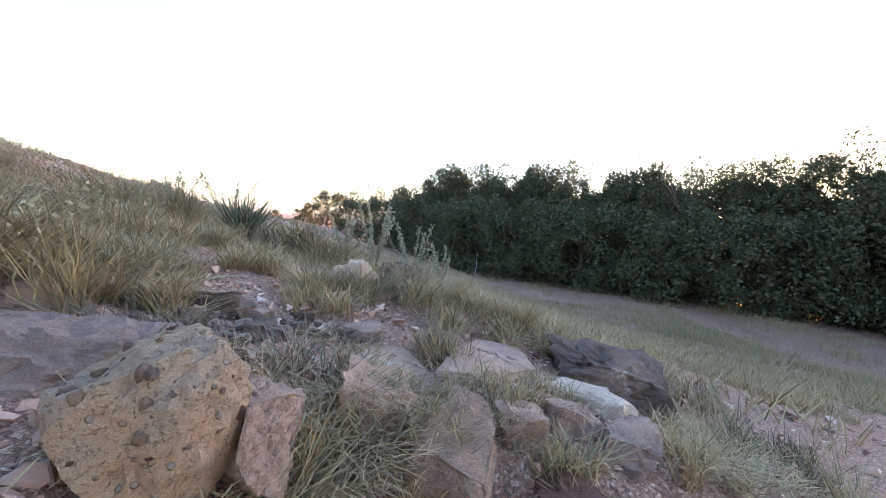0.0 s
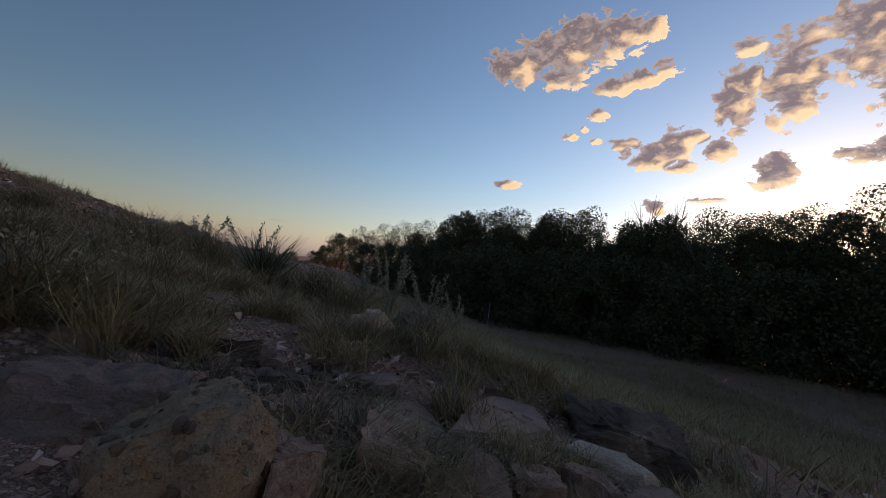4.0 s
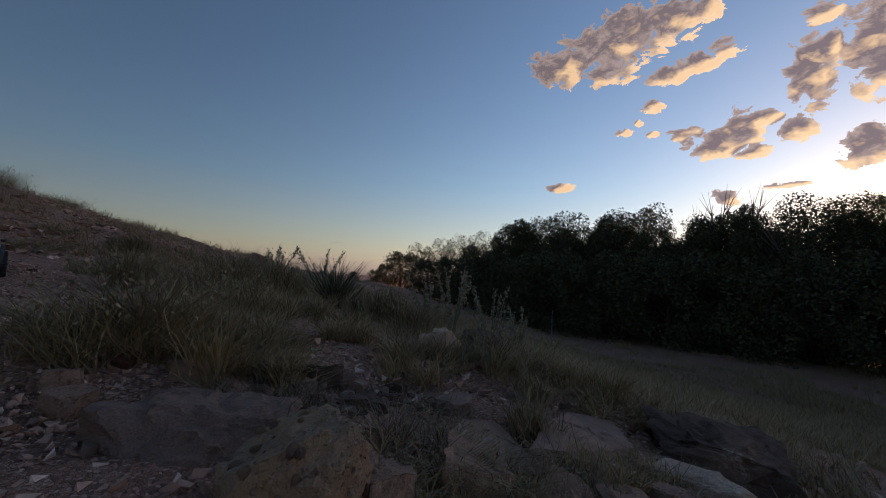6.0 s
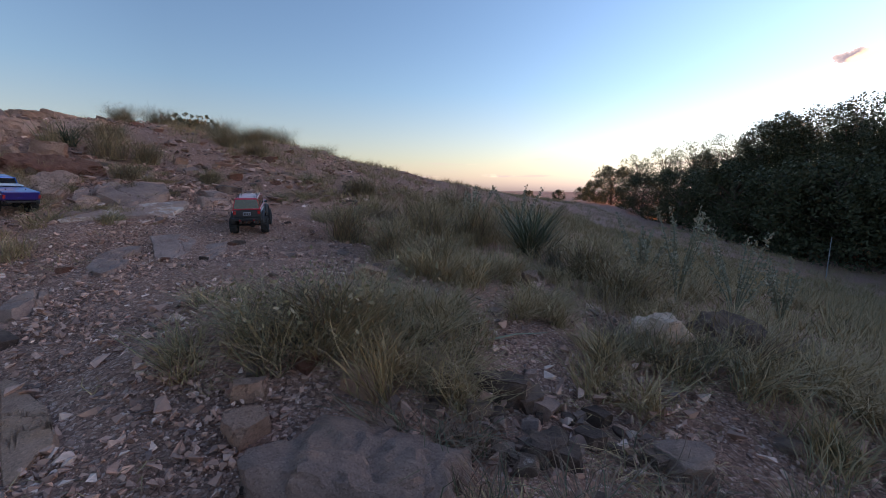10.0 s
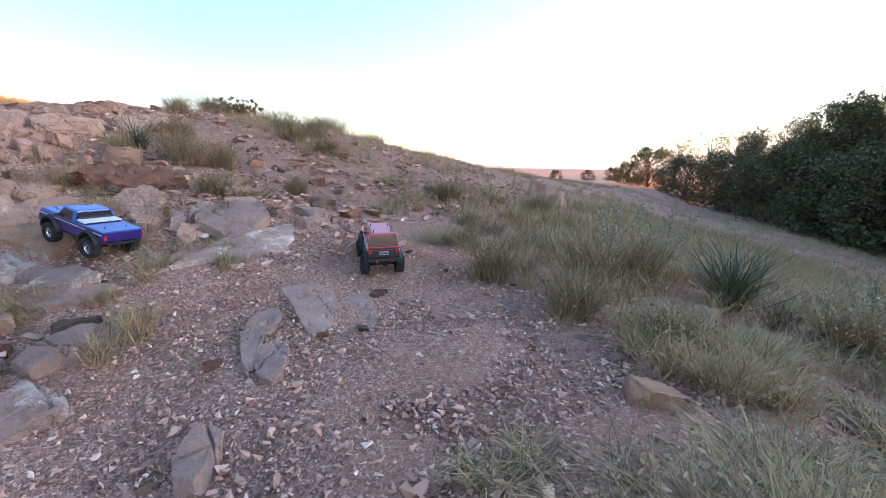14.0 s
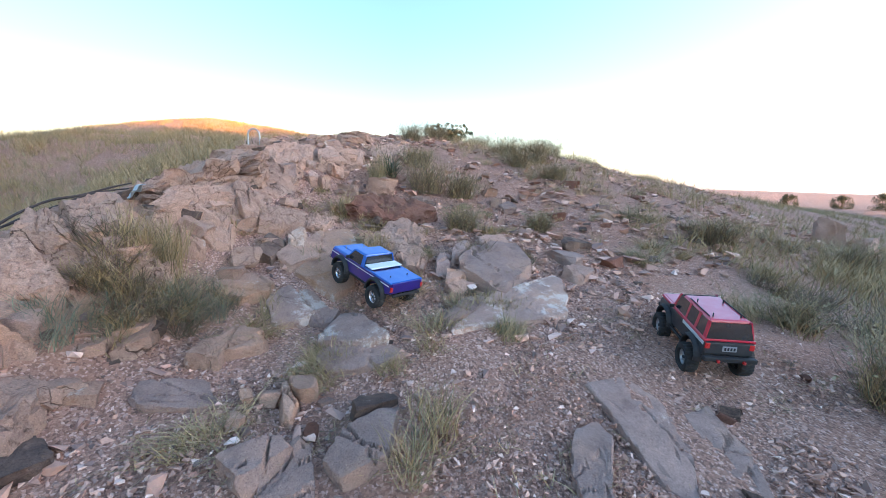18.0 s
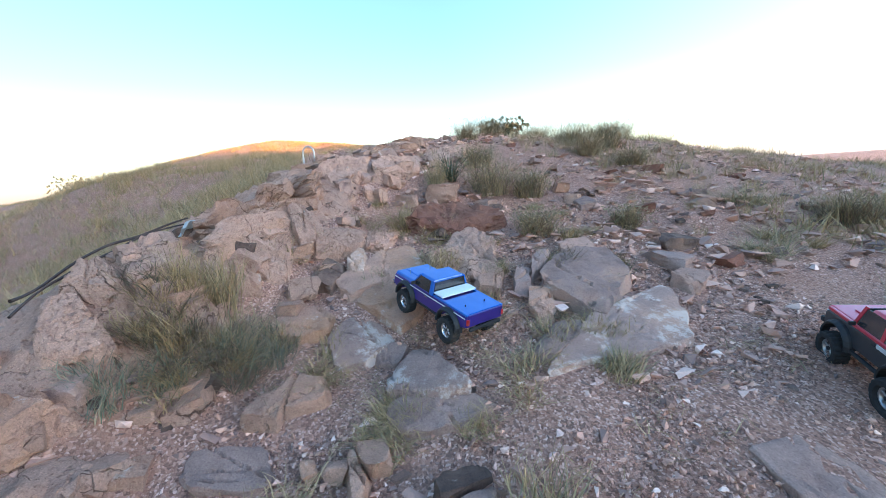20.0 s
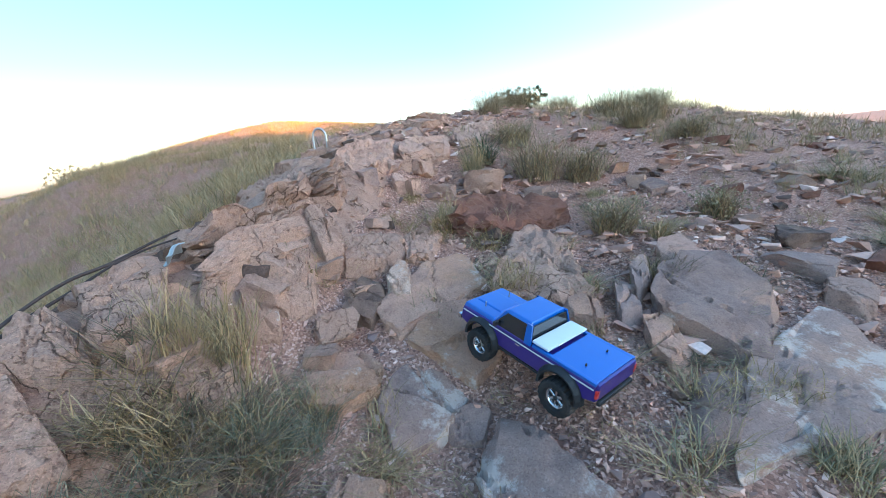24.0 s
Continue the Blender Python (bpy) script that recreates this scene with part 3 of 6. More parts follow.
def scattered(shapes, places, seed, scale=(0.7, 1.3), lean=0.0):
    """Copies of the shapes at places (x, y), turned and sized at random, standing on the ground."""
    rng = np.random.default_rng(seed)
    pieces = []
    z = ground_z(places[:, 0], places[:, 1])
    for (x, y), g in zip(places, z):
        v, f = shapes[rng.integers(len(shapes))]
        a, s = rng.uniform(0, 2 * np.pi), rng.uniform(*scale)
        c, d = math.cos(a) * s, math.sin(a) * s
        w = np.empty_like(v)
        w[:, 0] = v[:, 0] * c - v[:, 1] * d + x
        w[:, 1] = v[:, 0] * d + v[:, 1] * c + y
        w[:, 2] = v[:, 2] * s + g - 0.005
        pieces.append((w, f))
    return merged(pieces)


def slope_of(x, y, d=0.08):
    return float((ground_z(x + d, y) - ground_z(x - d, y)) / (2 * d)), float((ground_z(x, y + d) - ground_z(x, y - d)) / (2 * d))


# ---- ground ----
def build_ground():
    n, b = 460, 6.6
    s = np.linspace(-1, 1, n)
    reach = 1800 / math.sinh(b) * np.sinh(b * s)
    x, y = np.meshgrid(reach - 3.0, reach + 1.6, indexing="ij")
    z = ground_z(x, y)
    p = np.stack([x.ravel(), y.ravel(), np.zeros(n * n)], 1)
    near = np.exp(-np.hypot(p[:, 0] + 3, p[:, 1] - 1.6) / 14)
    z = z.ravel() + near * 0.02 * rough_noise(p * 5, 3, 3) + (1 - near) * 0.06 * rough_noise(p * 0.35, 4, 3)
    i = np.arange(n - 1)
    a = (i[:, None] * n + i[None]).ravel()
    faces = np.stack([a, a + n, a + n + 1, a + 1], 1)
    ob = mesh_object("ground", np.stack([x.ravel(), y.ravel(), z], 1), faces, "earth")
    tagged(ob, "stony pinkish-brown hillside of gravel and dry soil", "ground", kind="structure")


build_ground()


# ---- trees across the hollow ----
def leaf_cloud(centres, radii, count, size, seed):
    """Points and faces of many small leaves round the given clump centres."""
    rng = np.random.default_rng(seed)
    k = rng.integers(0, len(centres), count)
    d = rng.normal(0, 1, (count, 3))
    d /= np.linalg.norm(d, axis=1)[:, None]
    at = centres[k] + d * (radii[k] * rng.uniform(0.25, 1.0, count) ** 0.5)[:, None]
    u = rng.normal(0, 1, (count, 3))
    u /= np.linalg.norm(u, axis=1)[:, None]
    w = np.cross(u, rng.normal(0, 1, (count, 3)))
    w /= np.linalg.norm(w, axis=1)[:, None]
    s = size * rng.uniform(0.5, 1.3, count)[:, None]
    pts = np.stack([at - u * s, at + w * s * 0.5, at + u * s, at - w * s * 0.5], 1).reshape(-1, 3)
    return pts, np.arange(count * 4).reshape(-1, 4)


def limb(points, radii, sides=6):
    """A tapered bent tube through points."""
    rings = []
    a = np.linspace(0, 2 * np.pi, sides, endpoint=False)
    points = np.asarray(points, float)
    for p, r in zip(points, radii):
        rings.append(np.stack([p[0] + r * np.cos(a), p[1] + r * np.sin(a), np.full(sides, p[2])], 1))
    faces = [[i * sides + k, i * sides + (k + 1) % sides, (i + 1) * sides + (k + 1) % sides, (i + 1) * sides + k] for i in range(len(points) - 1) for k in range(sides)]
    return np.concatenate(rings), np.array(faces)


def tree(name, height, width, seed, leaves, bare=False, skirt=0.15, leaf=0.10):
    rng = np.random.default_rng(seed)
    root = new(name)
    trunk_top = np.array([rng.normal(0, 0.25), rng.normal(0, 0.25), height * 0.62])
    pieces = [limb([(0, 0, -0.3), (0.06, 0.05, height * 0.2), trunk_top * (0.7, 0.7, 0.72), trunk_top], (0.16, 0.13, 0.08, 0.04))]
    tips, radii = [], []
    for k in range(54 if not bare else 26):
        a, f = rng.uniform(0, 2 * np.pi), rng.uniform(skirt, 0.97)
        reach = width * 0.5 * math.sqrt(max(0.04, 1 - ((f - 0.4) / 0.62) ** 2)) * rng.uniform(0.45, 1.0)
        tip = np.array([reach * math.cos(a), reach * math.sin(a), height * f])
        start = trunk_top * min(1.0, max(0.06, f - 0.25) / 0.62)
        midway = (start + tip) / 2 + (0, 0, 0.05 * height * (0.3 + f))
        pieces.append(limb([start, midway, tip], (0.045, 0.028, 0.01), 5))
        if bare:
            for _ in range(3):
                q = tip + np.array((rng.normal(0, 0.3), rng.normal(0, 0.3), rng.uniform(0.3, 0.9)))
                pieces.append(limb([midway, (midway + q) / 2, q], (0.02, 0.012, 0.005), 4))
        tips.append(tip)
        radii.append(width * rng.uniform(0.085, 0.17))
    v, f = merged(pieces)
    mesh_object("trunk", v, f, "bark", parent=root)
    if leaves:
        v, f = leaf_cloud(np.array(tips), np.array(radii), leaves, leaf, seed + 1)
        v[:, 2] = np.maximum(v[:, 2], 0.02)
        mesh_object("crown", v, f, "tree_leaf", smooth=False, parent=root)
    return root


def build_trees():
    rng = np.random.default_rng(11)
    kinds = [tree("tree", 6.6, 5.6, 21, 34000, skirt=0.03, leaf=0.062), tree("tree", 7.4, 5.0, 22, 32000, skirt=0.04, leaf=0.058), tree("tree", 5.6, 5.6, 23, 32000, skirt=0.02, leaf=0.058),
             tree("tree", 6.2, 4.6, 24, 13000, skirt=0.04, leaf=0.048), tree("tree", 3.4, 4.4, 25, 10000, skirt=0.02, leaf=0.07)]
    labels = ["dense green riverside tree with a broad crown", "tall leafy riverside tree with gaps in its crown", "wide bushy tree reaching down to the ground",
              "loose-crowned green tree on the river flat", "low thick shrub at the foot of the trees"]
    for k, l in zip(kinds, labels):
        tagged(k, l, "tree", "trees across the hollow")
    bare = tagged(tree("tree", 8.3, 3.2, 31, 0, bare=True), "bare grey dead tree above the green crowns", "tree", "trees across the hollow")
    first = [True] * 5
    # azimuth, distance, kind, how many degrees the top stands over the first eye's level
    front = [(-17, 62, 4, 0.9), (-15.6, 50, 4, 1.8), (-13.5, 46, 4, 3.6), (-11, 42, 3, 5.2), (-8, 38, 3, 6), (-5, 35, 3, 6.7), (-2, 34, 3, 7.3), (1.5, 32, 1, 8.4), (4.5, 30, 0, 9.3), (8, 29, 2, 9.3), (11.5, 28, 0, 9.7), (15, 27.5, 1, 10.1), (18.4, 27, 2, 10.1), (21.6, 26, 0, 9.5),
             (25, 26, 2, 9), (28, 27, 2, 8.9), (31, 24, 0, 11.2), (34.5, 26, 2, 9.6), (38, 25, 1, 10.8), (41.5, 25, 2, 10.6), (44.5, 26, 0, 10.8), (48.8, 24, 0, 13), (52.5, 23.5, 1, 13.4), (57, 23, 0, 13.4), (63, 22, 1, 13), (70, 21, 0, 13), (78, 21, 2, 12)]
    low = [(3, 25, 4, 3.6), (7.5, 24, 4, 4.6), (12, 22.6, 4, 3), (16, 22.8, 4, 4.8), (21, 21.8, 4, 3.4), (26, 22, 4, 4.9), (30, 20.8, 4, 3.2), (35.5, 21.3, 4, 4.8), (41, 21.6, 4, 4.2), (46, 22.4, 4, 5), (51.5, 22, 4, 5), (57, 20.5, 4, 5), (-1, 28, 4, 4.2), (-6, 31, 4, 3.4), (-10, 36, 4, 2.8), (-20, 64, 4, 0.5), (-24, 66, 4, 0.4)]
    # mostly hidden by the front row; added to block the low sun
    behind = [(10, 38, 0, 8.2), (20, 37, 1, 8.4), (30, 36, 0, 8.4), (42, 34, 1, 9), (52, 32, 0, 10.5), (-3, 46, 0, 5.4), (1, 45, 2, 6.4), (5, 46, 1, 7.4), (13, 46, 2, 7.6), (17, 44, 1, 7.6), (25, 44, 2, 7.4), (34, 42, 0, 7.6), (39, 42, 1, 8.2), (47, 36, 0, 9.5)]
    rows = front + low + behind
    height = (6.6, 7.4, 5.6, 6.2, 3.4)
    for azimuth, far, kind, rise in rows:
        a = radians(azimuth)
        x, y = far * math.sin(a), far * math.cos(a)
        size = (1.03 + far * math.tan(radians(rise)) - float(ground_z(x, y))) / (1.06 * height[kind])
        m = pose(x, y, float(ground_z(x, y)) - 0.1, 0, 0, rng.uniform(0, 360)) @ Matrix.Scale(size, 4)
        if first[kind]:
            kinds[kind].matrix_basis, first[kind] = m, False
        else:
            o = copy_thing(kinds[kind], m)
            o.scale = (size, size, size)
    for n, (azimuth, far, size) in enumerate([(26.4, 29, 1.05), (24.2, 29, 0.95), (29.3, 31, 1.12)]):
        a = radians(azimuth)
        m = pose(far * math.sin(a), far * math.cos(a), -1.5, 0, 0, 50 * n) @ Matrix.Scale(size, 4)
        if n == 0:
            bare.matrix_basis = m
        else:
            o = copy_thing(bare, m)
            o.scale = (size, size, size)


build_trees()


# ---- stones one by one ----
SLABS = []


def slab(corners, height, proud, mat, label, group=""):
    """A slab or block with the given corners in plan, whose top stands proud of the ground and follows its slope."""
    SLABS.append(corners)
    n = len(SLABS)
    span = max(np.ptp(np.array(corners), axis=0))
    outer = mat in ("outcrop", "red_rock")
    mid = np.array(corners).mean(0)
    plan = mid + (np.array(corners) - mid) * 1.05
    if proud < 0.04:
        proud, height = proud + 0.018, height + 0.05
    elif outer:
        proud, height = 0.72 * proud, height + 0.04
    elif proud > 0.09:
        proud = 0.8 * proud
    return prism_rock("rock", plan, height, mat, 40 + n, sink=1 - proud / height, bite=min(0.06 if outer else 0.1, proud), layers=0.045 if outer else 0.0, label=label, group=group, level=5 if span > 0.2 else 4,
                      rough=0.10 if outer else 0.03, edge=0.11 if outer else 0.06, splits=8 if proud > 0.06 else 4, cracks=(5 if outer else 3) if span > 0.2 else 2)


def laid_stones():
    """The blocks of the outcrop, the bedrock below it and the flags along the trail."""
    slab([(-4.81, -0.41), (-4.99, -0.42), (-4.99, -0.33), (-4.85, -0.23), (-4.83, -0.23), (-4.78, -0.30)], 0.13, 0.20, 'outcrop', "overhanging pale cap slab on the outcrop's edge")
    slab([(-4.64, -0.41), (-4.79, -0.42), (-4.80, -0.32), (-4.71, -0.24), (-4.64, -0.20), (-4.58, -0.20), (-4.53, -0.37)], 0.30, 0.16, 'outcrop', 'broad greyish face block of the outcrop')
    slab([(-4.58, -0.40), (-4.61, -0.29), (-4.55, -0.22), (-4.52, -0.23), (-4.52, -0.36)], 0.26, 0.10, 'outcrop', "grey block at the outcrop's foot")
    slab([(-4.88, -0.31), (-4.94, -0.26), (-4.82, -0.20), (-4.77, -0.17), (-4.76, -0.25)], 0.24, 0.13, 'outcrop', 'pitted block of the outcrop')
    slab([(-5.08, -0.28), (-5.21, -0.25), (-5.34, -0.16), (-5.23, -0.10), (-5.01, -0.07), (-4.89, -0.14), (-4.87, -0.20), (-4.94, -0.24)], 0.28, 0.16, 'outcrop', 'large pale block of the outcrop')
    slab([(-4.88, -0.13), (-4.97, -0.01), (-4.92, 0.06), (-4.81, 0.09), (-4.75, -0.05), (-4.81, -0.11)], 0.30, 0.15, 'outcrop', 'large cracked block of the outcrop')
    slab([(-4.85, -0.21), (-4.87, -0.14), (-4.79, -0.10), (-4.74, -0.04), (-4.72, -0.14), (-4.77, -0.18)], 0.26, 0.13, 'outcrop', 'narrow upright block of the outcrop')
    slab([(-4.82, -0.12), (-4.90, -0.08), (-4.94, 0.01), (-4.92, 0.01), (-4.82, -0.10)], 0.10, 0.20, 'grey_slab', 'thin grey wedge lying on outcrop blocks')
    slab([(-5.03, -0.06), (-5.11, -0.07), (-5.16, 0.00), (-5.08, 0.00)], 0.16, 0.14, 'tan_rock', 'small brown block wedged in the outcrop')
    slab([(-5.07, 0.02), (-5.20, 0.02), (-5.27, 0.08), (-5.09, 0.12), (-5.02, 0.08)], 0.20, 0.12, 'outcrop', 'pitted block beside dry stalks')
    slab([(-5.22, 0.10), (-5.29, 0.14), (-5.25, 0.23), (-5.18, 0.27), (-5.05, 0.26), (-5.02, 0.16), (-5.11, 0.13)], 0.26, 0.13, 'tan_rock', 'smooth tan block leaning in the outcrop')
    slab([(-5.30, 0.16), (-5.47, 0.30), (-5.53, 0.42), (-5.36, 0.43), (-5.24, 0.34), (-5.27, 0.25)], 0.22, 0.15, 'outcrop', 'pale block under the upper ledge')
    slab([(-5.26, 0.29), (-5.40, 0.44), (-5.20, 0.42), (-5.15, 0.35), (-5.16, 0.26)], 0.22, 0.11, 'outcrop', 'block at the corner of the outcrop')
    slab([(-5.17, 0.05), (-5.32, 0.10), (-5.39, 0.16), (-5.54, 0.31), (-5.68, 0.45), (-5.54, 0.43), (-5.40, 0.28), (-5.27, 0.17), (-5.17, 0.09)], 0.12, 0.19, 'outcrop', 'long upper ledge of the outcrop')
    slab([(-6.83, -0.65), (-6.38, -0.31), (-6.28, -0.08), (-6.51, 0.08), (-5.89, 0.46), (-5.77, 0.48), (-5.62, 0.30), (-5.49, 0.10), (-5.36, -0.01), (-5.58, -0.15)], 0.16, 0.15, 'outcrop', 'weathered top ledge of the outcrop')
    slab([(-5.69, 0.44), (-5.79, 0.53), (-5.61, 0.58), (-5.45, 0.56), (-5.38, 0.50), (-5.49, 0.44), (-5.57, 0.42)], 0.26, 0.16, 'outcrop', "upright pale block at the outcrop's bend")
    slab([(-6.57, 0.03), (-6.74, 0.15), (-6.58, 0.40), (-6.52, 0.53), (-6.15, 0.65), (-5.86, 0.59), (-5.92, 0.50), (-6.16, 0.22)], 0.14, 0.16, 'outcrop', 'overhanging crest slab below a steel hoop')
    slab([(-6.45, 0.70), (-6.69, 0.89), (-6.74, 1.17), (-6.41, 1.05), (-6.21, 0.77)], 0.20, 0.14, 'outcrop', 'long pale rock on the crest of the outcrop')
    slab([(-6.63, 1.16), (-7.12, 1.58), (-7.43, 1.90), (-6.92, 1.67), (-6.46, 1.19)], 0.20, 0.14, 'outcrop', 'broken pale rock on the crest of the outcrop')
    slab([(-7.60, 1.99), (-7.87, 2.42), (-7.93, 2.66), (-7.40, 2.38), (-7.28, 1.98)], 0.20, 0.14, 'outcrop', 'jagged pale rock on the crest of the outcrop')
    slab([(-5.57, 0.57), (-5.67, 0.71), (-5.71, 0.90), (-5.52, 0.86), (-5.45, 0.69), (-5.40, 0.55)], 0.16, 0.13, 'outcrop', 'long low ledge of pitted rock')
    slab([(-5.74, 0.93), (-5.88, 1.09), (-5.77, 1.17), (-5.49, 1.00), (-5.54, 0.89)], 0.16, 0.10, 'outcrop', 'end of a low ledge of pitted rock')
    slab([(-4.67, -0.23), (-4.68, -0.20), (-4.65, -0.19), (-4.63, -0.22)], 0.08, 0.12, 'dark_rock', "small black stone on the outcrop's foot")
    slab([(-4.62, -0.23), (-4.64, -0.21), (-4.63, -0.16), (-4.59, -0.18)], 0.08, 0.10, 'dark_rock', "dark stone on the outcrop's foot")
    slab([(-4.88, 0.27), (-5.03, 0.39), (-5.05, 0.50), (-4.92, 0.59), (-4.81, 0.56), (-4.77, 0.43), (-4.81, 0.29)], 0.24, 0.14, 'tan_rock', 'rounded tan boulder behind grass')
    slab([(-5.06, 0.18), (-5.13, 0.28), (-5.08, 0.28), (-5.03, 0.21)], 0.12, 0.08, 'dark_rock', 'dark purple stone under the outcrop')
    slab([(-5.19, 0.51), (-5.44, 0.66), (-5.38, 0.73), (-5.23, 0.69), (-5.12, 0.61)], 0.18, 0.10, 'dark_rock', 'dark purple angular stone leaning on bedrock')
    slab([(-4.53, -0.39), (-4.53, -0.32), (-4.49, -0.29), (-4.47, -0.35), (-4.48, -0.37)], 0.12, 0.09, 'dark_rock', "black stone at the outcrop's foot")
    slab([(-4.53, -0.31), (-4.53, -0.28), (-4.49, -0.26), (-4.47, -0.29)], 0.12, 0.08, 'dark_rock', "black stone at the outcrop's foot")
    slab([(-4.47, -0.35), (-4.47, -0.29), (-4.44, -0.27), (-4.42, -0.30), (-4.44, -0.33)], 0.10, 0.06, 'grey_slab', "grey stone at the outcrop's foot")
    slab([(-4.39, -0.34), (-4.41, -0.30), (-4.38, -0.24), (-4.35, -0.23), (-4.35, -0.33)], 0.16, 0.08, 'pale_rock', "pale patchy rock at the outcrop's foot")
    slab([(-4.47, -0.26), (-4.48, -0.21), (-4.44, -0.19), (-4.44, -0.24)], 0.10, 0.06, 'dark_rock', 'black stone among green grass')
    slab([(-4.44, 0.19), (-4.46, 0.23), (-4.46, 0.33), (-4.54, 0.38), (-4.56, 0.44), (-4.45, 0.53), (-4.38, 0.52), (-4.38, 0.35), (-4.34, 0.33), (-4.38, 0.22)], 0.16, 0.07, 'tan_rock', 'yellowish layered rock in the sand')
    slab([(-5.19, 0.64), (-5.44, 0.96), (-5.43, 1.19), (-5.17, 1.17), (-5.11, 0.93), (-5.03, 0.71)], 0.12, 0.05, 'tan_rock', 'sheet of pinkish bedrock sloping to the trail')
    slab([(-5.00, 0.72), (-5.10, 0.87), (-5.09, 1.01), (-4.94, 1.06), (-4.80, 1.02), (-4.75, 0.89), (-4.89, 0.81)], 0.12, 0.05, 'tan_rock', 'bedrock slab with a long straight crack beside it')
    slab([(-4.82, 0.55), (-4.91, 0.69), (-4.85, 0.79), (-4.69, 0.87), (-4.64, 0.78), (-4.59, 0.70), (-4.61, 0.56)], 0.14, 0.06, 'stained_slab', 'cracked bedrock slab with white marks')
    slab([(-4.65, 0.74), (-4.70, 0.84), (-4.64, 0.90), (-4.55, 0.83), (-4.59, 0.74)], 0.10, 0.04, 'grey_slab', 'dark grey flag beside cracked bedrock')
    slab([(-4.61, 0.94), (-4.14, 1.00), (-4.18, 0.88), (-4.32, 0.73), (-4.44, 0.76)], 0.22, 0.10, 'stained_slab', 'pointed three-sided boulder with white patches')
    slab([(-4.29, 0.73), (-4.26, 0.91), (-4.17, 1.01), (-4.06, 1.06), (-4.04, 0.96), (-4.07, 0.82), (-4.12, 0.73), (-4.22, 0.71)], 0.12, 0.04, 'grey_slab', 'smooth grey slab below a pointed boulder')
    slab([(-4.34, 1.69), (-4.37, 1.86), (-4.45, 2.24), (-4.33, 2.20), (-4.05, 1.96), (-4.03, 1.87), (-4.05, 1.66), (-4.09, 1.48), (-4.08, 1.30), (-4.11, 1.31), (-4.22, 1.51)], 0.10, 0.04, 'stained_slab', 'broad grey slab with a white lime stain')
    slab([(-4.30, 1.38), (-4.37, 1.49), (-4.34, 1.64), (-4.23, 1.56), (-4.15, 1.35), (-4.19, 1.29)], 0.10, 0.03, 'grey_slab', 'grey slab beside a lime-stained one')
    slab([(-4.69, 1.66), (-4.85, 1.86), (-4.92, 2.06), (-4.82, 2.29), (-4.58, 2.14), (-4.41, 2.03), (-4.30, 1.83), (-4.38, 1.67), (-4.49, 1.65)], 0.22, 0.11, 'grey_slab', 'large domed grey rock with split layers')
    slab([(-4.64, 1.56), (-4.64, 1.68), (-4.45, 1.61), (-4.40, 1.57), (-4.42, 1.49), (-4.53, 1.49)], 0.14, 0.08, 'tan_rock', 'pinkish slab leaning on a domed rock')
    slab([(-4.71, 1.50), (-4.93, 1.68), (-4.86, 1.71), (-4.69, 1.60), (-4.66, 1.50)], 0.14, 0.08, 'grey_slab', 'grey upright stone beside a domed rock')
    slab([(-4.76, 1.65), (-4.93, 1.77), (-5.03, 1.97), (-4.94, 1.95), (-4.82, 1.77)], 0.14, 0.09, 'grey_slab', 'grey stone above a domed rock')
    slab([(-5.04, 2.05), (-5.14, 2.17), (-5.16, 2.37), (-4.99, 2.26), (-4.89, 2.12), (-4.96, 1.99)], 0.16, 0.11, 'pale_rock', 'square pale block above a domed rock')
    slab([(-4.46, 2.29), (-4.58, 2.53), (-4.53, 2.68), (-4.44, 2.59), (-4.35, 2.38), (-4.40, 2.29)], 0.12, 0.08, 'pale_rock', 'flat pale stone with a bluish top')
    slab([(-5.24, 0.71), (-5.38, 0.75), (-5.48, 0.84), (-5.28, 0.90), (-5.20, 0.83)], 0.14, 0.12, 'white_rock', 'bright pale stone lying on the bedrock')
    slab([(-5.79, 1.26), (-6.00, 1.46), (-5.98, 1.72), (-5.80, 2.02), (-5.65, 1.95), (-5.55, 1.59), (-5.65, 1.40)], 0.10, 0.17, 'red_rock', 'long dark red slab lying on pale rock')
    slab([(-5.05, 1.16), (-5.26, 1.27), (-5.51, 1.49), (-5.58, 1.68), (-5.33, 1.72), (-5.06, 1.57), (-4.87, 1.53), (-4.90, 1.33)], 0.30, 0.10, 'outcrop', 'rough pale boulder under a red slab')
    slab([(-6.26, 1.02), (-6.38, 1.14), (-6.34, 1.21), (-6.25, 1.14), (-6.20, 1.03)], 0.12, 0.09, 'pale_rock', 'bright pale stone on the slope')
    slab([(-4.80, 1.30), (-4.87, 1.37), (-4.85, 1.51), (-4.71, 1.43)], 0.14, 0.07, 'tan_rock', 'pinkish rock beside the bedrock')
    slab([(-3.78, 0.33), (-3.86, 0.45), (-3.87, 0.54), (-3.78, 0.55), (-3.62, 0.40)], 0.10, 0.09, 'grey_slab', 'loose flat grey block with a pale broken edge')
    slab([(-3.52, 0.42), (-3.66, 0.43), (-3.85, 0.55), (-3.77, 0.59), (-3.57, 0.57), (-3.49, 0.46)], 0.08, 0.03, 'grey_slab', 'grey slab under a loose block')
    slab([(-3.31, 0.49), (-3.43, 0.54), (-3.55, 0.63), (-3.39, 0.69), (-3.30, 0.72), (-3.29, 0.66), (-3.27, 0.56)], 0.12, 0.05, 'stained_slab', 'leaning grey slab with a white worn top')
    slab([(-3.68, 0.62), (-3.81, 0.75), (-3.83, 0.91), (-3.73, 0.91), (-3.55, 0.75), (-3.57, 0.67)], 0.16, 0.07, 'grey_slab', 'smooth grey slab beside a grass clump')
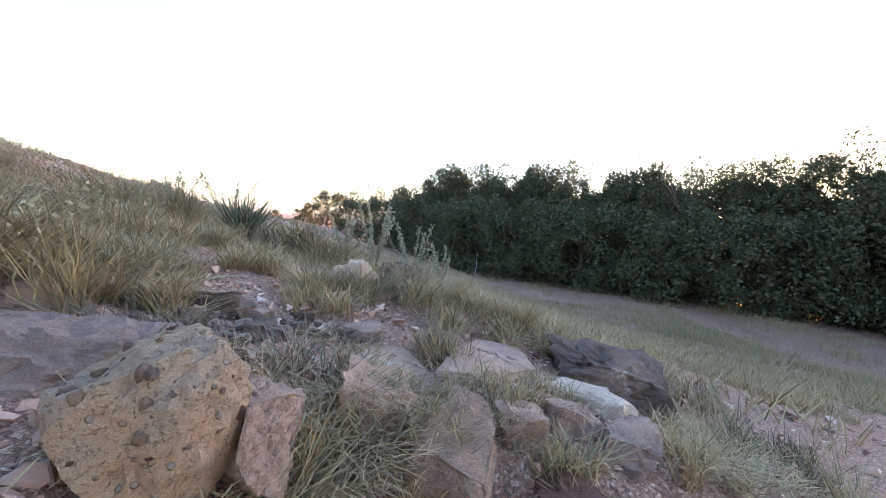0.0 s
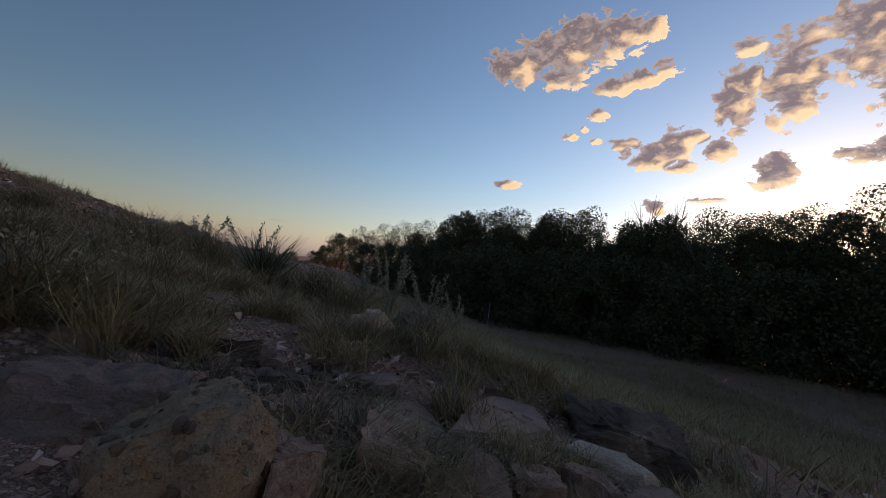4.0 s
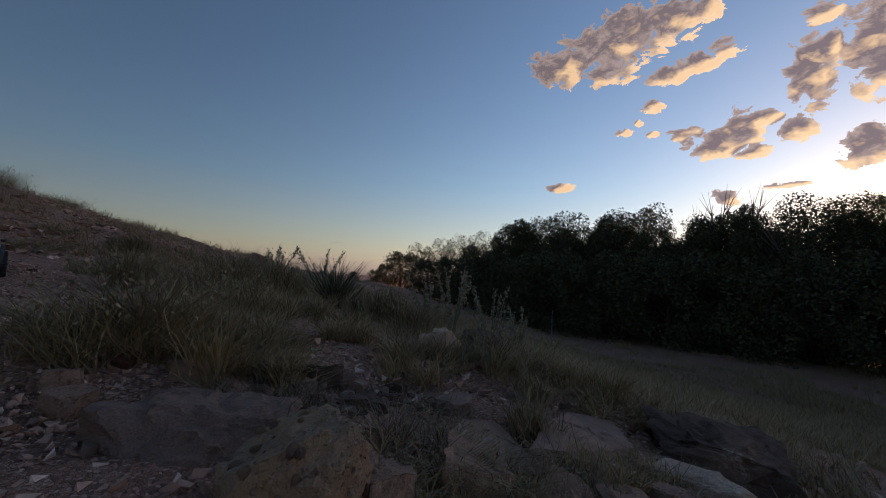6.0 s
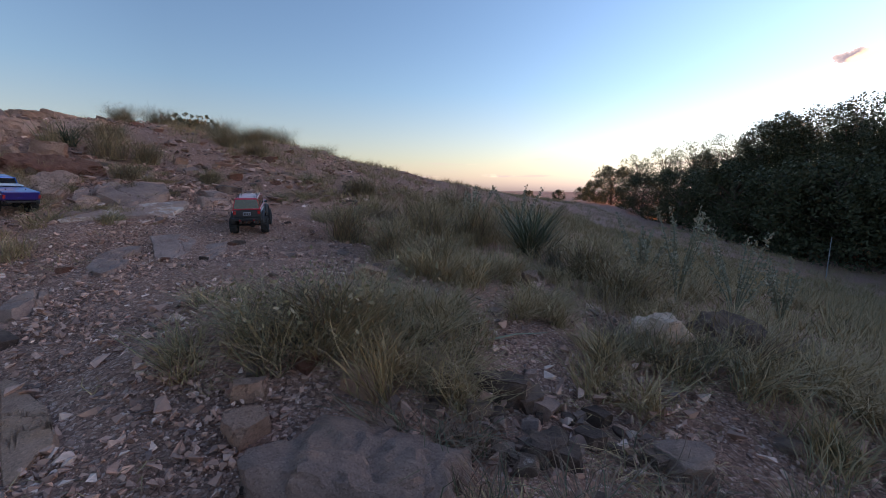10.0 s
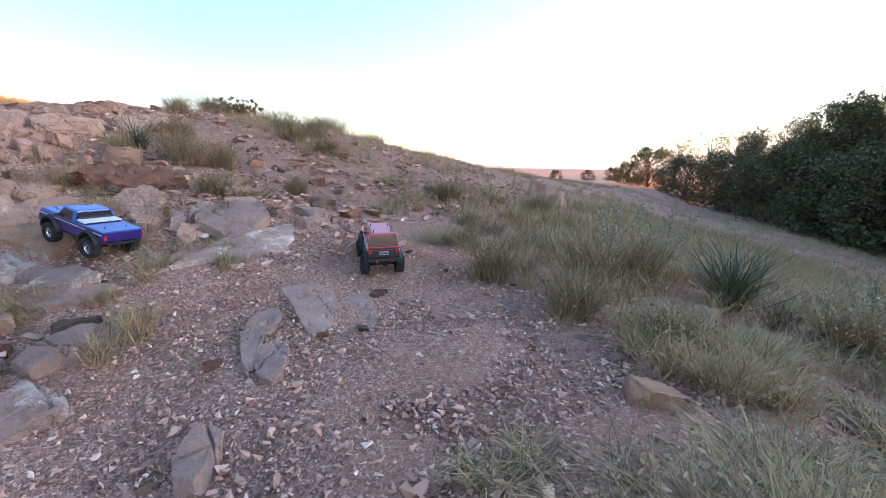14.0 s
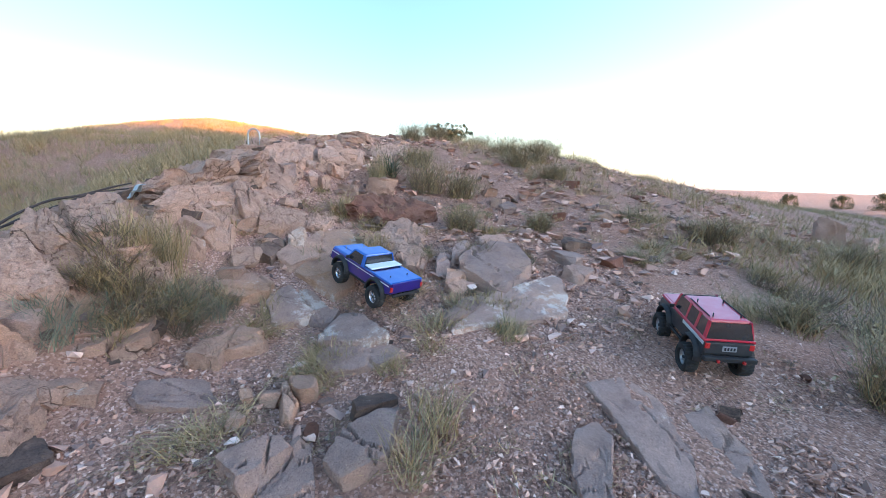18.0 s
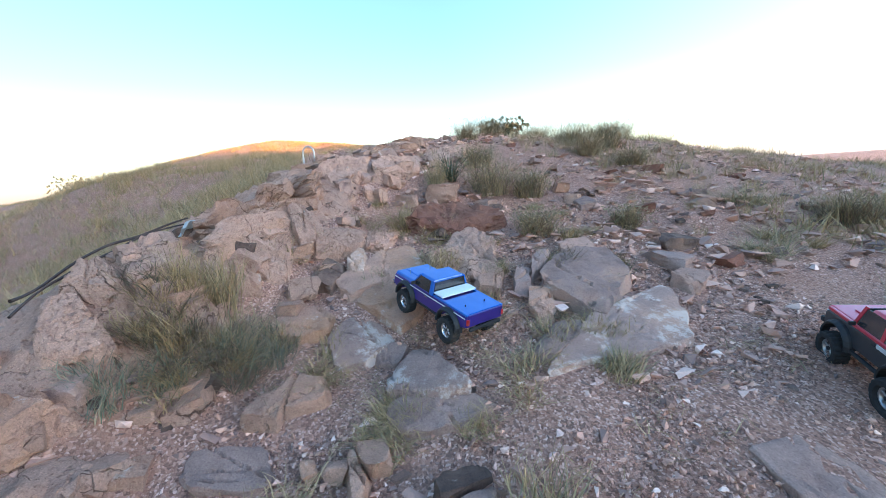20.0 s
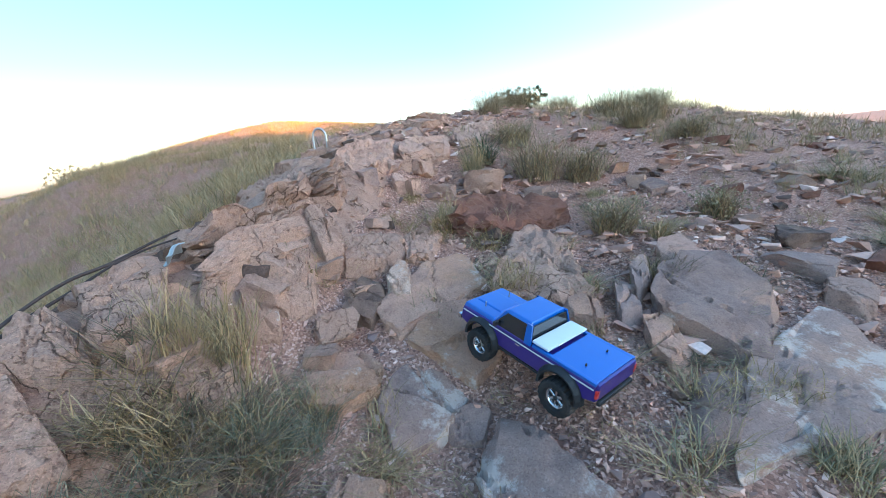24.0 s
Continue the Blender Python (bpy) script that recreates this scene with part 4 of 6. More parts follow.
    slab([(-4.22, 0.05), (-4.34, 0.06), (-4.28, 0.27), (-4.12, 0.32), (-4.08, 0.27), (-4.17, 0.09)], 0.10, 0.04, 'grey_slab', 'dark grey slab set flat in the sand')
    slab([(-3.97, 0.48), (-4.08, 0.49), (-4.11, 0.58), (-4.02, 0.60), (-3.91, 0.55)], 0.12, 0.08, 'tan_rock', 'small tan rock beside a dark slab')
    slab([(-3.58, 1.66), (-3.58, 1.88), (-3.42, 1.87), (-3.22, 1.76), (-3.05, 1.56), (-3.16, 1.53)], 0.08, 0.01, 'grey_slab', 'flat grey flagstone level with the gravel')
    slab([(-3.34, 1.91), (-3.33, 2.05), (-3.12, 1.93), (-2.95, 1.75), (-3.04, 1.70)], 0.08, 0.01, 'grey_slab', 'narrow grey flagstone level with the gravel')
    slab([(-3.03, 1.16), (-3.29, 1.28), (-3.42, 1.41), (-3.43, 1.53), (-3.34, 1.51), (-3.20, 1.34), (-3.01, 1.20)], 0.07, 0.01, 'grey_slab', 'long curved flagstone in the trail')
    slab([(-2.96, 1.18), (-3.11, 1.25), (-3.16, 1.37), (-3.06, 1.38), (-2.89, 1.24), (-2.88, 1.19)], 0.07, 0.01, 'grey_slab', 'grey flagstone with a pale edge')
    slab([(-2.68, 0.80), (-2.79, 0.84), (-2.86, 0.92), (-2.85, 0.97), (-2.77, 0.97), (-2.69, 0.92), (-2.63, 0.87)], 0.08, 0.03, 'grey_slab', 'smooth grey flagstone sticking out of the gravel')
    slab([(-2.16, 0.74), (-2.05, 0.78), (-1.90, 0.76), (-1.68, 0.78), (-1.55, 0.76), (-1.53, 0.71), (-1.45, 0.65)], 0.09, 0.02, 'tan_rock', 'pale pinkish slab beside the trail')
    slab([(-0.34, 1.46), (-0.27, 1.28), (-0.10, 1.36), (-0.12, 1.53), (-0.19, 1.65), (-0.31, 1.63)], 0.14, 0.06, 'grey_slab', 'jutting ledge slab with a pale edge')
    slab([(-0.08, 1.50), (0.04, 1.55), (0.31, 1.81), (0.31, 2.06), (0.11, 1.99), (-0.04, 1.70)], 0.12, 0.05, 'grey_slab', 'wide flat slab on the lip of the bank')


def boulders():
    """Broken stones: place, size, turn, tilts, stone, label."""
    rows = [
        # round the first boulder
        (-0.50, 1.08, (0.13, 0.44, 0.18), 36, -8, 14, "tan_rock", 0.40, "leaning pinkish rock with a hollow beneath it", 5, 0.07),
        (-0.30, 0.98, (0.20, 0.20, 0.24), 60, 0, 10, "dark_rock", 0.55, "dark rock in the hollow of the bank", 4, 0.05),
        (-0.05, 1.22, (0.34, 0.24, 0.24), 75, 10, -8, "tan_rock", 0.62, "pale pink rock sticking out of the bank", 4, 0.07),
        (-0.24, 1.30, (0.26, 0.20, 0.26), 20, 0, 0, "tan_rock", 0.62, "pale rock face under a ledge", 4, 0.07),
        (0.16, 1.36, (0.24, 0.18, 0.20), 80, 0, 6, "tan_rock", 0.55, "pinkish rock in the bank", 4, 0.07),
        (0.32, 1.46, (0.22, 0.18, 0.16), 10, 0, 6, "pale_rock", 0.5, "pale stone in the bank", 4, 0.07),
        (0.72, 1.98, (0.62, 0.46, 0.30), -20, 0, 6, "dark_rock", 0.40, "black volcanic boulder half buried in the slope", 5, 0.09),
        (0.48, 1.66, (0.34, 0.10, 0.16), -38, 0, 0, "white_rock", 0.45, "pale jagged rock beside a black boulder", 4, 0.10),
        (-0.53, 2.44, (0.22, 0.14, 0.14), -25, 0, -14, "white_rock", 0.08, "bright white angular stone lying on the slope", 4, 0.11),
        (-0.30, 2.62, (0.34, 0.26, 0.24), 30, 0, 0, "dark_rock", 0.35, "dark rock behind a white stone", 4, 0.06),
        (-0.86, 1.68, (0.20, 0.15, 0.12), 20, 0, 0, "dark_rock", 0.45, "black crumbly rock in the slope", 4, 0.09),
        (-0.66, 1.50, (0.14, 0.11, 0.10), 70, 0, 0, "dark_rock", 0.45, "black broken rock beside dry grass", 4, 0.09),
        (-0.62, 1.24, (0.10, 0.10, 0.10), 0, 0, 0, "dark_rock", 0.35, "dark stone above the bank", 4, 0.06),
        (-0.36, 1.74, (0.16, 0.12, 0.08), 30, 0, 0, "grey_slab", 0.40, "grey stone above a ledge slab", 4, 0.06),
        (-1.78, 1.97, (0.20, 0.15, 0.12), 35, 0, 0, "tan_rock", 0.35, "pinkish stone on the gravel", 4, 0.05),
        (-2.42, 0.74, (0.18, 0.13, 0.08), 15, 0, 0, "dark_rock", 0.4, "dark flat stone on the trail", 3, 0.05),
        (-1.16, 1.34, (0.16, 0.13, 0.10), 15, 0, 0, "tan_rock", 0.4, "rounded tan stone under dry brush", 3, 0.05),
        (-1.22, 1.02, (0.11, 0.09, 0.09), 15, 0, 0, "pale_rock", 0.3, "pale stone on the gravel", 3, 0.05),
        (-1.34, 1.10, (0.10, 0.08, 0.09), 55, 0, 0, "pale_rock", 0.3, "pale stone on the gravel", 3, 0.05),
        (0.22, 1.16, (0.22, 0.16, 0.12), 100, 0, 8, "red_rock", 0.4, "brown ledge stone in the bank", 4, 0.08),
        (-0.20, 0.92, (0.18, 0.14, 0.14), 10, 0, 0, "tan_rock", 0.55, "tan stone at the foot of the bank", 4, 0.08),
        (0.48, 1.36, (0.22, 0.16, 0.12), 60, 6, 0, "grey_slab", 0.4, "grey stone in the bank", 4, 0.08),
        (0.66, 1.56, (0.18, 0.14, 0.12), 15, 0, 0, "tan_rock", 0.4, "pinkish stone below a black boulder", 4, 0.08),
        # the left of the trail
        (-4.06, 0.62, (0.16, 0.10, 0.10), 10, 0, 0, "tan_rock", 0.3, "small pinkish rock in the sand", 3, 0.05),
        (-4.10, 0.42, (0.08, 0.06, 0.06), 10, 0, 0, "tan_rock", 0.25, "small rounded tan stone", 3, 0.04),
        (-4.08, 0.50, (0.09, 0.07, 0.06), 70, 0, 0, "tan_rock", 0.25, "small rounded tan stone", 3, 0.04),
        (-3.98, 0.38, (0.07, 0.06, 0.06), 40, 0, 0, "tan_rock", 0.25, "small rounded tan stone", 3, 0.04),
        (-3.86, 0.84, (0.20, 0.10, 0.09), 95, 0, 0, "dark_rock", 0.35, "dark stone above a smooth slab", 4, 0.05),
        (-4.72, 2.62, (0.34, 0.26, 0.14), 15, 0, 0, "grey_slab", 0.4, "layered grey stone above the trail", 4, 0.06),
        (-4.92, 2.92, (0.30, 0.22, 0.16), 60, 0, 0, "dark_rock", 0.35, "dark flaky stone above the trail", 4, 0.07),
        (-4.62, 3.00, (0.26, 0.12, 0.10), 100, 0, 0, "red_rock", 0.35, "flat brown stone above the trail", 4, 0.06),
        (-6.30, 1.40, (0.30, 0.22, 0.16), 30, 0, 0, "outcrop", 0.35, "pale rock among grass on the slope", 4, 0.06),
        (-6.30, 1.72, (0.32, 0.22, 0.22), 60, 0, 0, "tan_rock", 0.35, "pale yellowish rock above a red slab", 4, 0.07),
        # the skyline
        (-12.9, 7.0, (0.75, 0.5, 0.45), 30, 0, 0, "dark_rock", 0.3, "dark rock on the skyline", 4, 0.06),
        (-13.2, 8.6, (0.9, 0.6, 0.5), 80, 0, 0, "dark_rock", 0.3, "dark rock on the skyline", 4, 0.06),
        (-11.8, 10.6, (1.1, 0.7, 0.45), 120, 0, 0, "dark_rock", 0.3, "long dark rock on the skyline", 4, 0.06),
        (-12.2, 5.1, (0.7, 0.6, 0.45), 20, 0, 0, "red_rock", 0.35, "brown rock on the skyline", 4, 0.06),
        (-5.05, 7.95, (0.42, 0.36, 0.50), 20, 0, 0, "pale_rock", 0.3, "white rock standing in far grass", 4, 0.08),
        (-4.70, 8.10, (0.40, 0.30, 0.38), 70, 0, 0, "pale_rock", 0.3, "white rock standing in far grass", 4, 0.08),
        (-3.05, 3.25, (0.18, 0.14, 0.14), 70, 0, 0, "red_rock", 0.3, "reddish stone under a bush", 3, 0.06),
        (-1.75, 3.35, (0.24, 0.18, 0.12), 70, 0, 0, "tan_rock", 0.4, "pinkish rock below a yucca", 4, 0.06),
        (-1.35, 2.95, (0.2, 0.2, 0.12), 10, 0, 0, "grey_slab", 0.4, "grey rock among grass", 4, 0.06),
    ]
    big = rock("rock", -0.585, 0.94, (0.27, 0.27, 0.40), "conglomerate", 200, 12, sink=0.30, z=0.54, label="big rounded conglomerate boulder studded with pebbles", level=5, rough=0.045, cuts=16, box=1.0)
    rock("rock", -0.90, 1.10, (0.50, 0.40, 0.34), "grey_slab", 203, 30, sink=0.30, z=0.52, label="grey weathered shoulder of a big boulder", level=5, rough=0.06, cuts=16, box=0.85)
    # pebbles set in its face
    rng = np.random.default_rng(12)
    co = np.array([v.co[:] for v in big.data.vertices])
    shapes = []
    for k in range(4):
        v, f = rock_shape((1.0, 0.8, 0.7), 950 + k, 8, 0.03, 2, 0.8)
        me = bpy.data.meshes.new("pebble")
        me.from_pydata(v.tolist(), [], f.tolist())
        me.polygons.foreach_set("use_smooth", np.ones(len(me.polygons), bool))
        me.materials.append(M[("tan_rock", "red_rock", "grey_slab", "conglomerate")[k]])
        shapes.append(me)
    for k in range(150):
        p = co[rng.integers(len(co))]
        if p[2] < 0.0:
            continue
        ob = new("pebble", shapes[int(rng.integers(4))])
        ob.parent = big
        s = 0.008 + 0.022 * rng.uniform() ** 2.5
        ob.location, ob.rotation_euler, ob.scale = p * 0.985, rng.uniform(0, 6.28, 3), (s, s, s)
    for k in range(46):
        x, y, w = -0.80 + rng.normal(0, 0.20), 1.62 + rng.normal(0, 0.16), 0.03 + 0.07 * rng.uniform() ** 2
        rock("rock", x, y, (w * 1.3, w, w * 0.8), ("dark_rock", "dark_rock", "grey_slab")[k % 3], 1200 + k, yaw=rng.uniform(0, 360), sink=0.3, label=("crumbled piece of black rock", "crumbled piece of black rock", "grey chip beside crumbled black rock")[k % 3],
             group="crumbled dark stones", level=2, cuts=10, rough=0.06)
    for n, (x, y, size, yaw, tx, ty, mat, sink, label, level, rough) in enumerate(rows):
        rock("rock", x, y, size, mat, 200 + n, yaw, tx, ty, sink, label=label, level=level, rough=rough)


def outcrop():
    """Smaller broken stones between and behind the large blocks of the outcrop, and the rocks along its crest."""
    rng = np.random.default_rng(77)
    labels = ["small broken stone in a cleft of the outcrop", "pitted tan stone wedged in the outcrop", "pale chip of rock fallen from the outcrop"]
    along, across = np.array((-0.806, 0.592)), np.array((-0.592, -0.806))
    foot = np.array((-4.2, -0.1))
    # the rock mass that the blocks have split from
    na, ns = 190, 84
    a, b = [g.ravel() for g in np.meshgrid(np.linspace(-0.45, 3.5, na), np.linspace(0.06, 1.3, ns), indexing="ij")]
    p = foot + a[:, None] * along + (b + 0.10 * np.clip(a - 1.4, 0, None))[:, None] * across
    q = np.stack([p[:, 0] * 3.2, p[:, 1] * 3.2, np.zeros(len(p))], 1)
    body = step(0.12, 0.34, b) * step(1.25, 0.95, b) * step(-0.40, 0.15, a) * step(3.45, 2.8, a)
    shelf = np.round(2.5 * rough_noise(q, 41, 3)) / 2.5
    z = ground_z(p[:, 0], p[:, 1]) - 0.07 + body * (0.10 + 0.03 * shelf) + 0.012 * rough_noise(q * 7, 43, 4)
    i = (np.arange(na - 1)[:, None] * ns + np.arange(ns - 1)[None]).ravel()
    tagged(mesh_object("rock_mass", np.stack([p[:, 0], p[:, 1], z], 1), np.stack([i, i + ns, i + ns + 1, i + 1], 1), "outcrop", "edges"), "body of pale pinkish rock under the split blocks", "rock outcrop")
    for k in range(190):
        a, s = rng.uniform(-0.6, 3.4), rng.uniform(0.02, 1.0)
        p = foot + along * a + across * (s + 0.12 * max(0.0, a - 1.2))
        w = 0.05 + 0.15 * rng.uniform() ** 1.6
        rock("rock", p[0], p[1], (w * rng.uniform(0.9, 1.5), w, w * rng.uniform(0.5, 0.9)), ("outcrop", "outcrop", "tan_rock", "outcrop", "grey_slab", "outcrop", "dark_rock")[k % 7], 700 + k, yaw=rng.uniform(0, 360), tilt_x=rng.normal(0, 14),
             sink=0.34, label=labels[k % 3], group="blocks of the outcrop", level=3, cuts=14, rough=0.08, box=0.55)
    for k in range(26):
        a = 2.6 + 0.26 * k
        p = foot + along * a + across * (1.05 + 0.10 * (a - 2.6) + rng.normal(0, 0.22))
        rock("rock", p[0], p[1], (rng.uniform(0.3, 0.7), rng.uniform(0.25, 0.4), rng.uniform(0.16, 0.26)), "outcrop", 660 + k, yaw=150 + rng.normal(0, 25), sink=0.55,
             label="pale rock on the crest of the outcrop", group="rocks along the crest", level=4, cuts=18, rough=0.09, box=0.6)
    for k, (x, y, w) in enumerate([(-4.15, -0.30, 0.34), (-4.02, -0.52, 0.4), (-4.30, -0.62, 0.5), (-3.98, -0.20, 0.22), (-4.36, -0.42, 0.3)]):
        rock("rock", x, y, (w, w * 0.8, w * 0.55), ("outcrop", "dark_rock", "outcrop", "dark_rock", "tan_rock")[k], 690 + k, yaw=40 * k, sink=0.45,
             label=("pale rock with dark patches at the outcrop's foot", "black and white broken rock at the outcrop's foot")[k % 2], group="blocks of the outcrop", level=4, cuts=18, rough=0.08)


def rubble():
    """Loose stones a hand or two across, scattered over trail and slope: all things of one kind."""
    rng = np.random.default_rng(91)
    made = []
    kinds = [("grey_slab", "grey loose stone on the slope"), ("tan_rock", "pinkish loose stone on the slope"), ("pale_rock", "pale loose stone on the slope"), ("dark_rock", "dark loose stone on the slope"), ("red_rock", "brown loose stone on the slope")]
    for k in range(15):
        mat, label = kinds[(0, 1, 2, 0, 1, 4, 0, 1, 2, 0, 1, 3, 0, 1, 4)[k]]
        v, f = rock_shape((1.0, rng.uniform(0.6, 0.9), rng.uniform(0.25, 0.5)), 800 + k, 12, 0.05, 3, 0.5)
        ob = mesh_object("stone", v, f, mat, "edges")
        made.append(tagged(ob, label, "stone", "loose stones"))
    areas = [(-1.8, 1.3, 0.9, 2.6, 62, 0.05, 0.12), (-3.4, -1.4, 2.0, 3.2, 30, 0.05, 0.11), (-5.2, -2.4, 0.2, 3.0, 40, 0.04, 0.09), (-9, -5.2, 1.4, 5.0, 84, 0.08, 0.28), (-13, -8, 2.5, 9.0, 24, 0.15, 0.42), (0.4, 3.0, 0.8, 4.5, 24, 0.05, 0.13), (-7.4, -4.3, 2.8, 5.4, 36, 0.07, 0.24)]
    used = 0
    for x0, x1, y0, y1, count, small, large in areas:
        for _ in range(count):
            x, y, s = rng.uniform(x0, x1), rng.uniform(y0, y1), small + (large - small) * rng.uniform() ** 2
            src = made[int(rng.integers(15))]
            m = pose(x, y, float(ground_z(x, y)) + s * 0.06, rng.normal(0, 9), rng.normal(0, 9), rng.uniform(0, 360))
            if used < 15:
                src = made[used]
                src.matrix_basis = m
            else:
                src = copy_thing(src, m)
            src.scale = (s, s, s)
            used += 1


laid_stones()
boulders()
outcrop()
rubble()


# ---- gravel and grass ----
def on_land(rng, n, x0, x1, y0, y1, keep):
    p = np.stack([rng.uniform(x0, x1, n), rng.uniform(y0, y1, n)], 1)
    return p[rng.uniform(0, 1, n) < keep(p[:, 0], p[:, 1])]


def path_share(x, y):
    """1 on the bare gravel trail, falling off to both sides."""
    middle = 1.15 - 0.10 * (x + 2.5) + 0.05 * np.clip(-4.5 - x, 0, 9) ** 1.3
    return np.exp(-((y - middle) / 0.9) ** 2) * step(0.2, -0.7, x)


def chip_shapes(seed):
    """Angular chips of eight corners or so, each of a few triangles."""
    shapes = []
    for k, (w, h) in enumerate([(0.85, 0.65), (0.8, 0.5), (0.95, 0.75), (0.75, 0.6), (0.9, 0.45), (0.9, 0.8)]):
        rng = np.random.default_rng(seed + k)
        bm = bmesh.new()
        for _ in range(7):
            d = rng.normal(0, 1, 3)
            d /= np.linalg.norm(d)
            bm.verts.new(d * (0.5, 0.5 * w, 0.5 * h) * rng.uniform(0.95, 1.1))
        hull = bmesh.ops.convex_hull(bm, input=bm.verts)
        bmesh.ops.delete(bm, geom=[g for g in hull["geom_interior"] if isinstance(g, bmesh.types.BMVert)], context="VERTS")
        bm.verts.index_update()
        shapes.append((np.array([v.co[:] for v in bm.verts]), np.array([[v.index for v in f.verts] for f in bm.faces])))
        bm.free()
    return shapes


def inside(p, corners):
    """Which points of p lie within a polygon in plan."""
    c = np.array(corners, float)
    hit = np.zeros(len(p), bool)
    for (x0, y0), (x1, y1) in zip(c, np.roll(c, -1, 0)):
        cross = (y0 > p[:, 1]) != (y1 > p[:, 1])
        hit ^= cross & (p[:, 0] < (x1 - x0) * (p[:, 1] - y0) / (y1 - y0 + 1e-12) + x0)
    return hit


def strewn(name, p, size, label, category, seed, flat=0.25, squash=1.0):
    """Chips lying at the places p, all in one mesh."""
    rng = np.random.default_rng(seed)
    shapes = chip_shapes(300)
    z = ground_z(p[:, 0], p[:, 1])
    kind = rng.integers(len(shapes), size=len(p))
    verts, faces, at = [], [], 0
    for k, (v, f) in enumerate(shapes):
        i = np.nonzero(kind == k)[0]
        m = len(i)
        a, s, c = rng.uniform(0, 6.283, m), size[i], rng.normal(0, flat, (m, 2))
        ca, sa = (np.cos(a) * s)[:, None], (np.sin(a) * s)[:, None]
        w = np.stack([v[None, :, 0] * ca - v[None, :, 1] * sa + p[i, :1], v[None, :, 0] * sa + v[None, :, 1] * ca + p[i, 1:],
                      (v[None, :, 2] * squash + v[None, :, 0] * c[:, :1] + v[None, :, 1] * c[:, 1:]) * s[:, None] + (z[i] + 0.2 * s)[:, None]], 2)
        verts.append(w.reshape(-1, 3))
        faces.append((np.arange(m)[:, None, None] * len(v) + f[None]).reshape(-1, 3) + at)
        at += m * len(v)
    tagged(mesh_object(name, np.concatenate(verts), np.concatenate(faces), "pebble", smooth=False), label, category, kind="stuff")


def build_gravel():
    rng = np.random.default_rng(5)
    p = on_land(rng, 330000, -7.0, 1.6, -1.0, 4.0, lambda x, y: 0.08 + 0.85 * step(-6.2, -4.6, x) * step(-0.7, -1.3, x) * step(3.4, 2.5, y) * step(-0.9, -0.4, y) + 0.3 * step(-0.9, 0.1, x))
    # stones lie in drifts, and few on the slabs
    n = rough_noise(np.stack([p[:, 0] * 3.1, p[:, 1] * 3.1, np.zeros(len(p))], 1), 23, 3)
    keep = np.clip(0.85 + 0.35 * n, 0.4, 1)
    for corners in SLABS:
        keep[inside(p, corners)] *= 0.06
    p = p[rng.uniform(0, 1, len(p)) < keep]
    strewn("gravel", p, 0.0055 + 0.030 * rng.uniform(0, 1, len(p)) ** 5.0, "loose pinkish-grey gravel and chips on the trail", "gravel", 6)
    q = on_land(rng, 16000, -13.5, -4.4, 1.2, 9.5, lambda x, y: np.clip(0.55 + 0.7 * rough_noise(np.stack([x * 1.3, y * 1.3, 0 * x], 1), 29, 3), 0.03, 1))
    for corners in SLABS:
        q = q[~inside(q, corners)]
    strewn("scree", q, 0.025 + 0.13 * rng.uniform(0, 1, len(q)) ** 3.6, "purplish-grey broken plates strewn over the upper slope", "scree", 7, 0.12, 0.6)
    u = on_land(rng, 3400, -6.6, -3.75, -0.5, 2.9, lambda x, y: np.clip(0.5 + 0.9 * rough_noise(np.stack([x * 2.4, y * 2.4, 0 * x], 1), 37, 3), 0.05, 1))
    for corners in SLABS:
        u = u[~inside(u, corners)]
    strewn("rubble", u, 0.02 + 0.07 * rng.uniform(0, 1, len(u)) ** 3.0, "pinkish broken stones between the slabs and the outcrop", "rubble", 9, 0.2, 0.8)
    w = on_land(rng, 5200, -3.0, -0.3, 0.7, 3.0, lambda x, y: np.clip(0.35 + 0.9 * rough_noise(np.stack([x * 2.2, y * 2.2, 0 * x], 1), 47, 3) + 0.3 * step(1.2, 1.9, y), 0.03, 1))
    strewn("coarse_gravel", w, 0.014 + 0.045 * rng.uniform(0, 1, len(w)) ** 3.0, "coarse broken stones beside the trail", "stones", 10, 0.22, 1.0)
    r = on_land(rng, 7000, -1.9, 6.5, 0.9, 8.0, lambda x, y: np.clip(0.5 + 0.8 * rough_noise(np.stack([x * 2, y * 2, 0 * x], 1), 31, 3), 0.02, 1))
    strewn("loose_stones", r, 0.025 + 0.06 * rng.uniform(0, 1, len(r)) ** 2.5, "small broken stones in the slope above the bank", "stones", 8)


build_gravel()


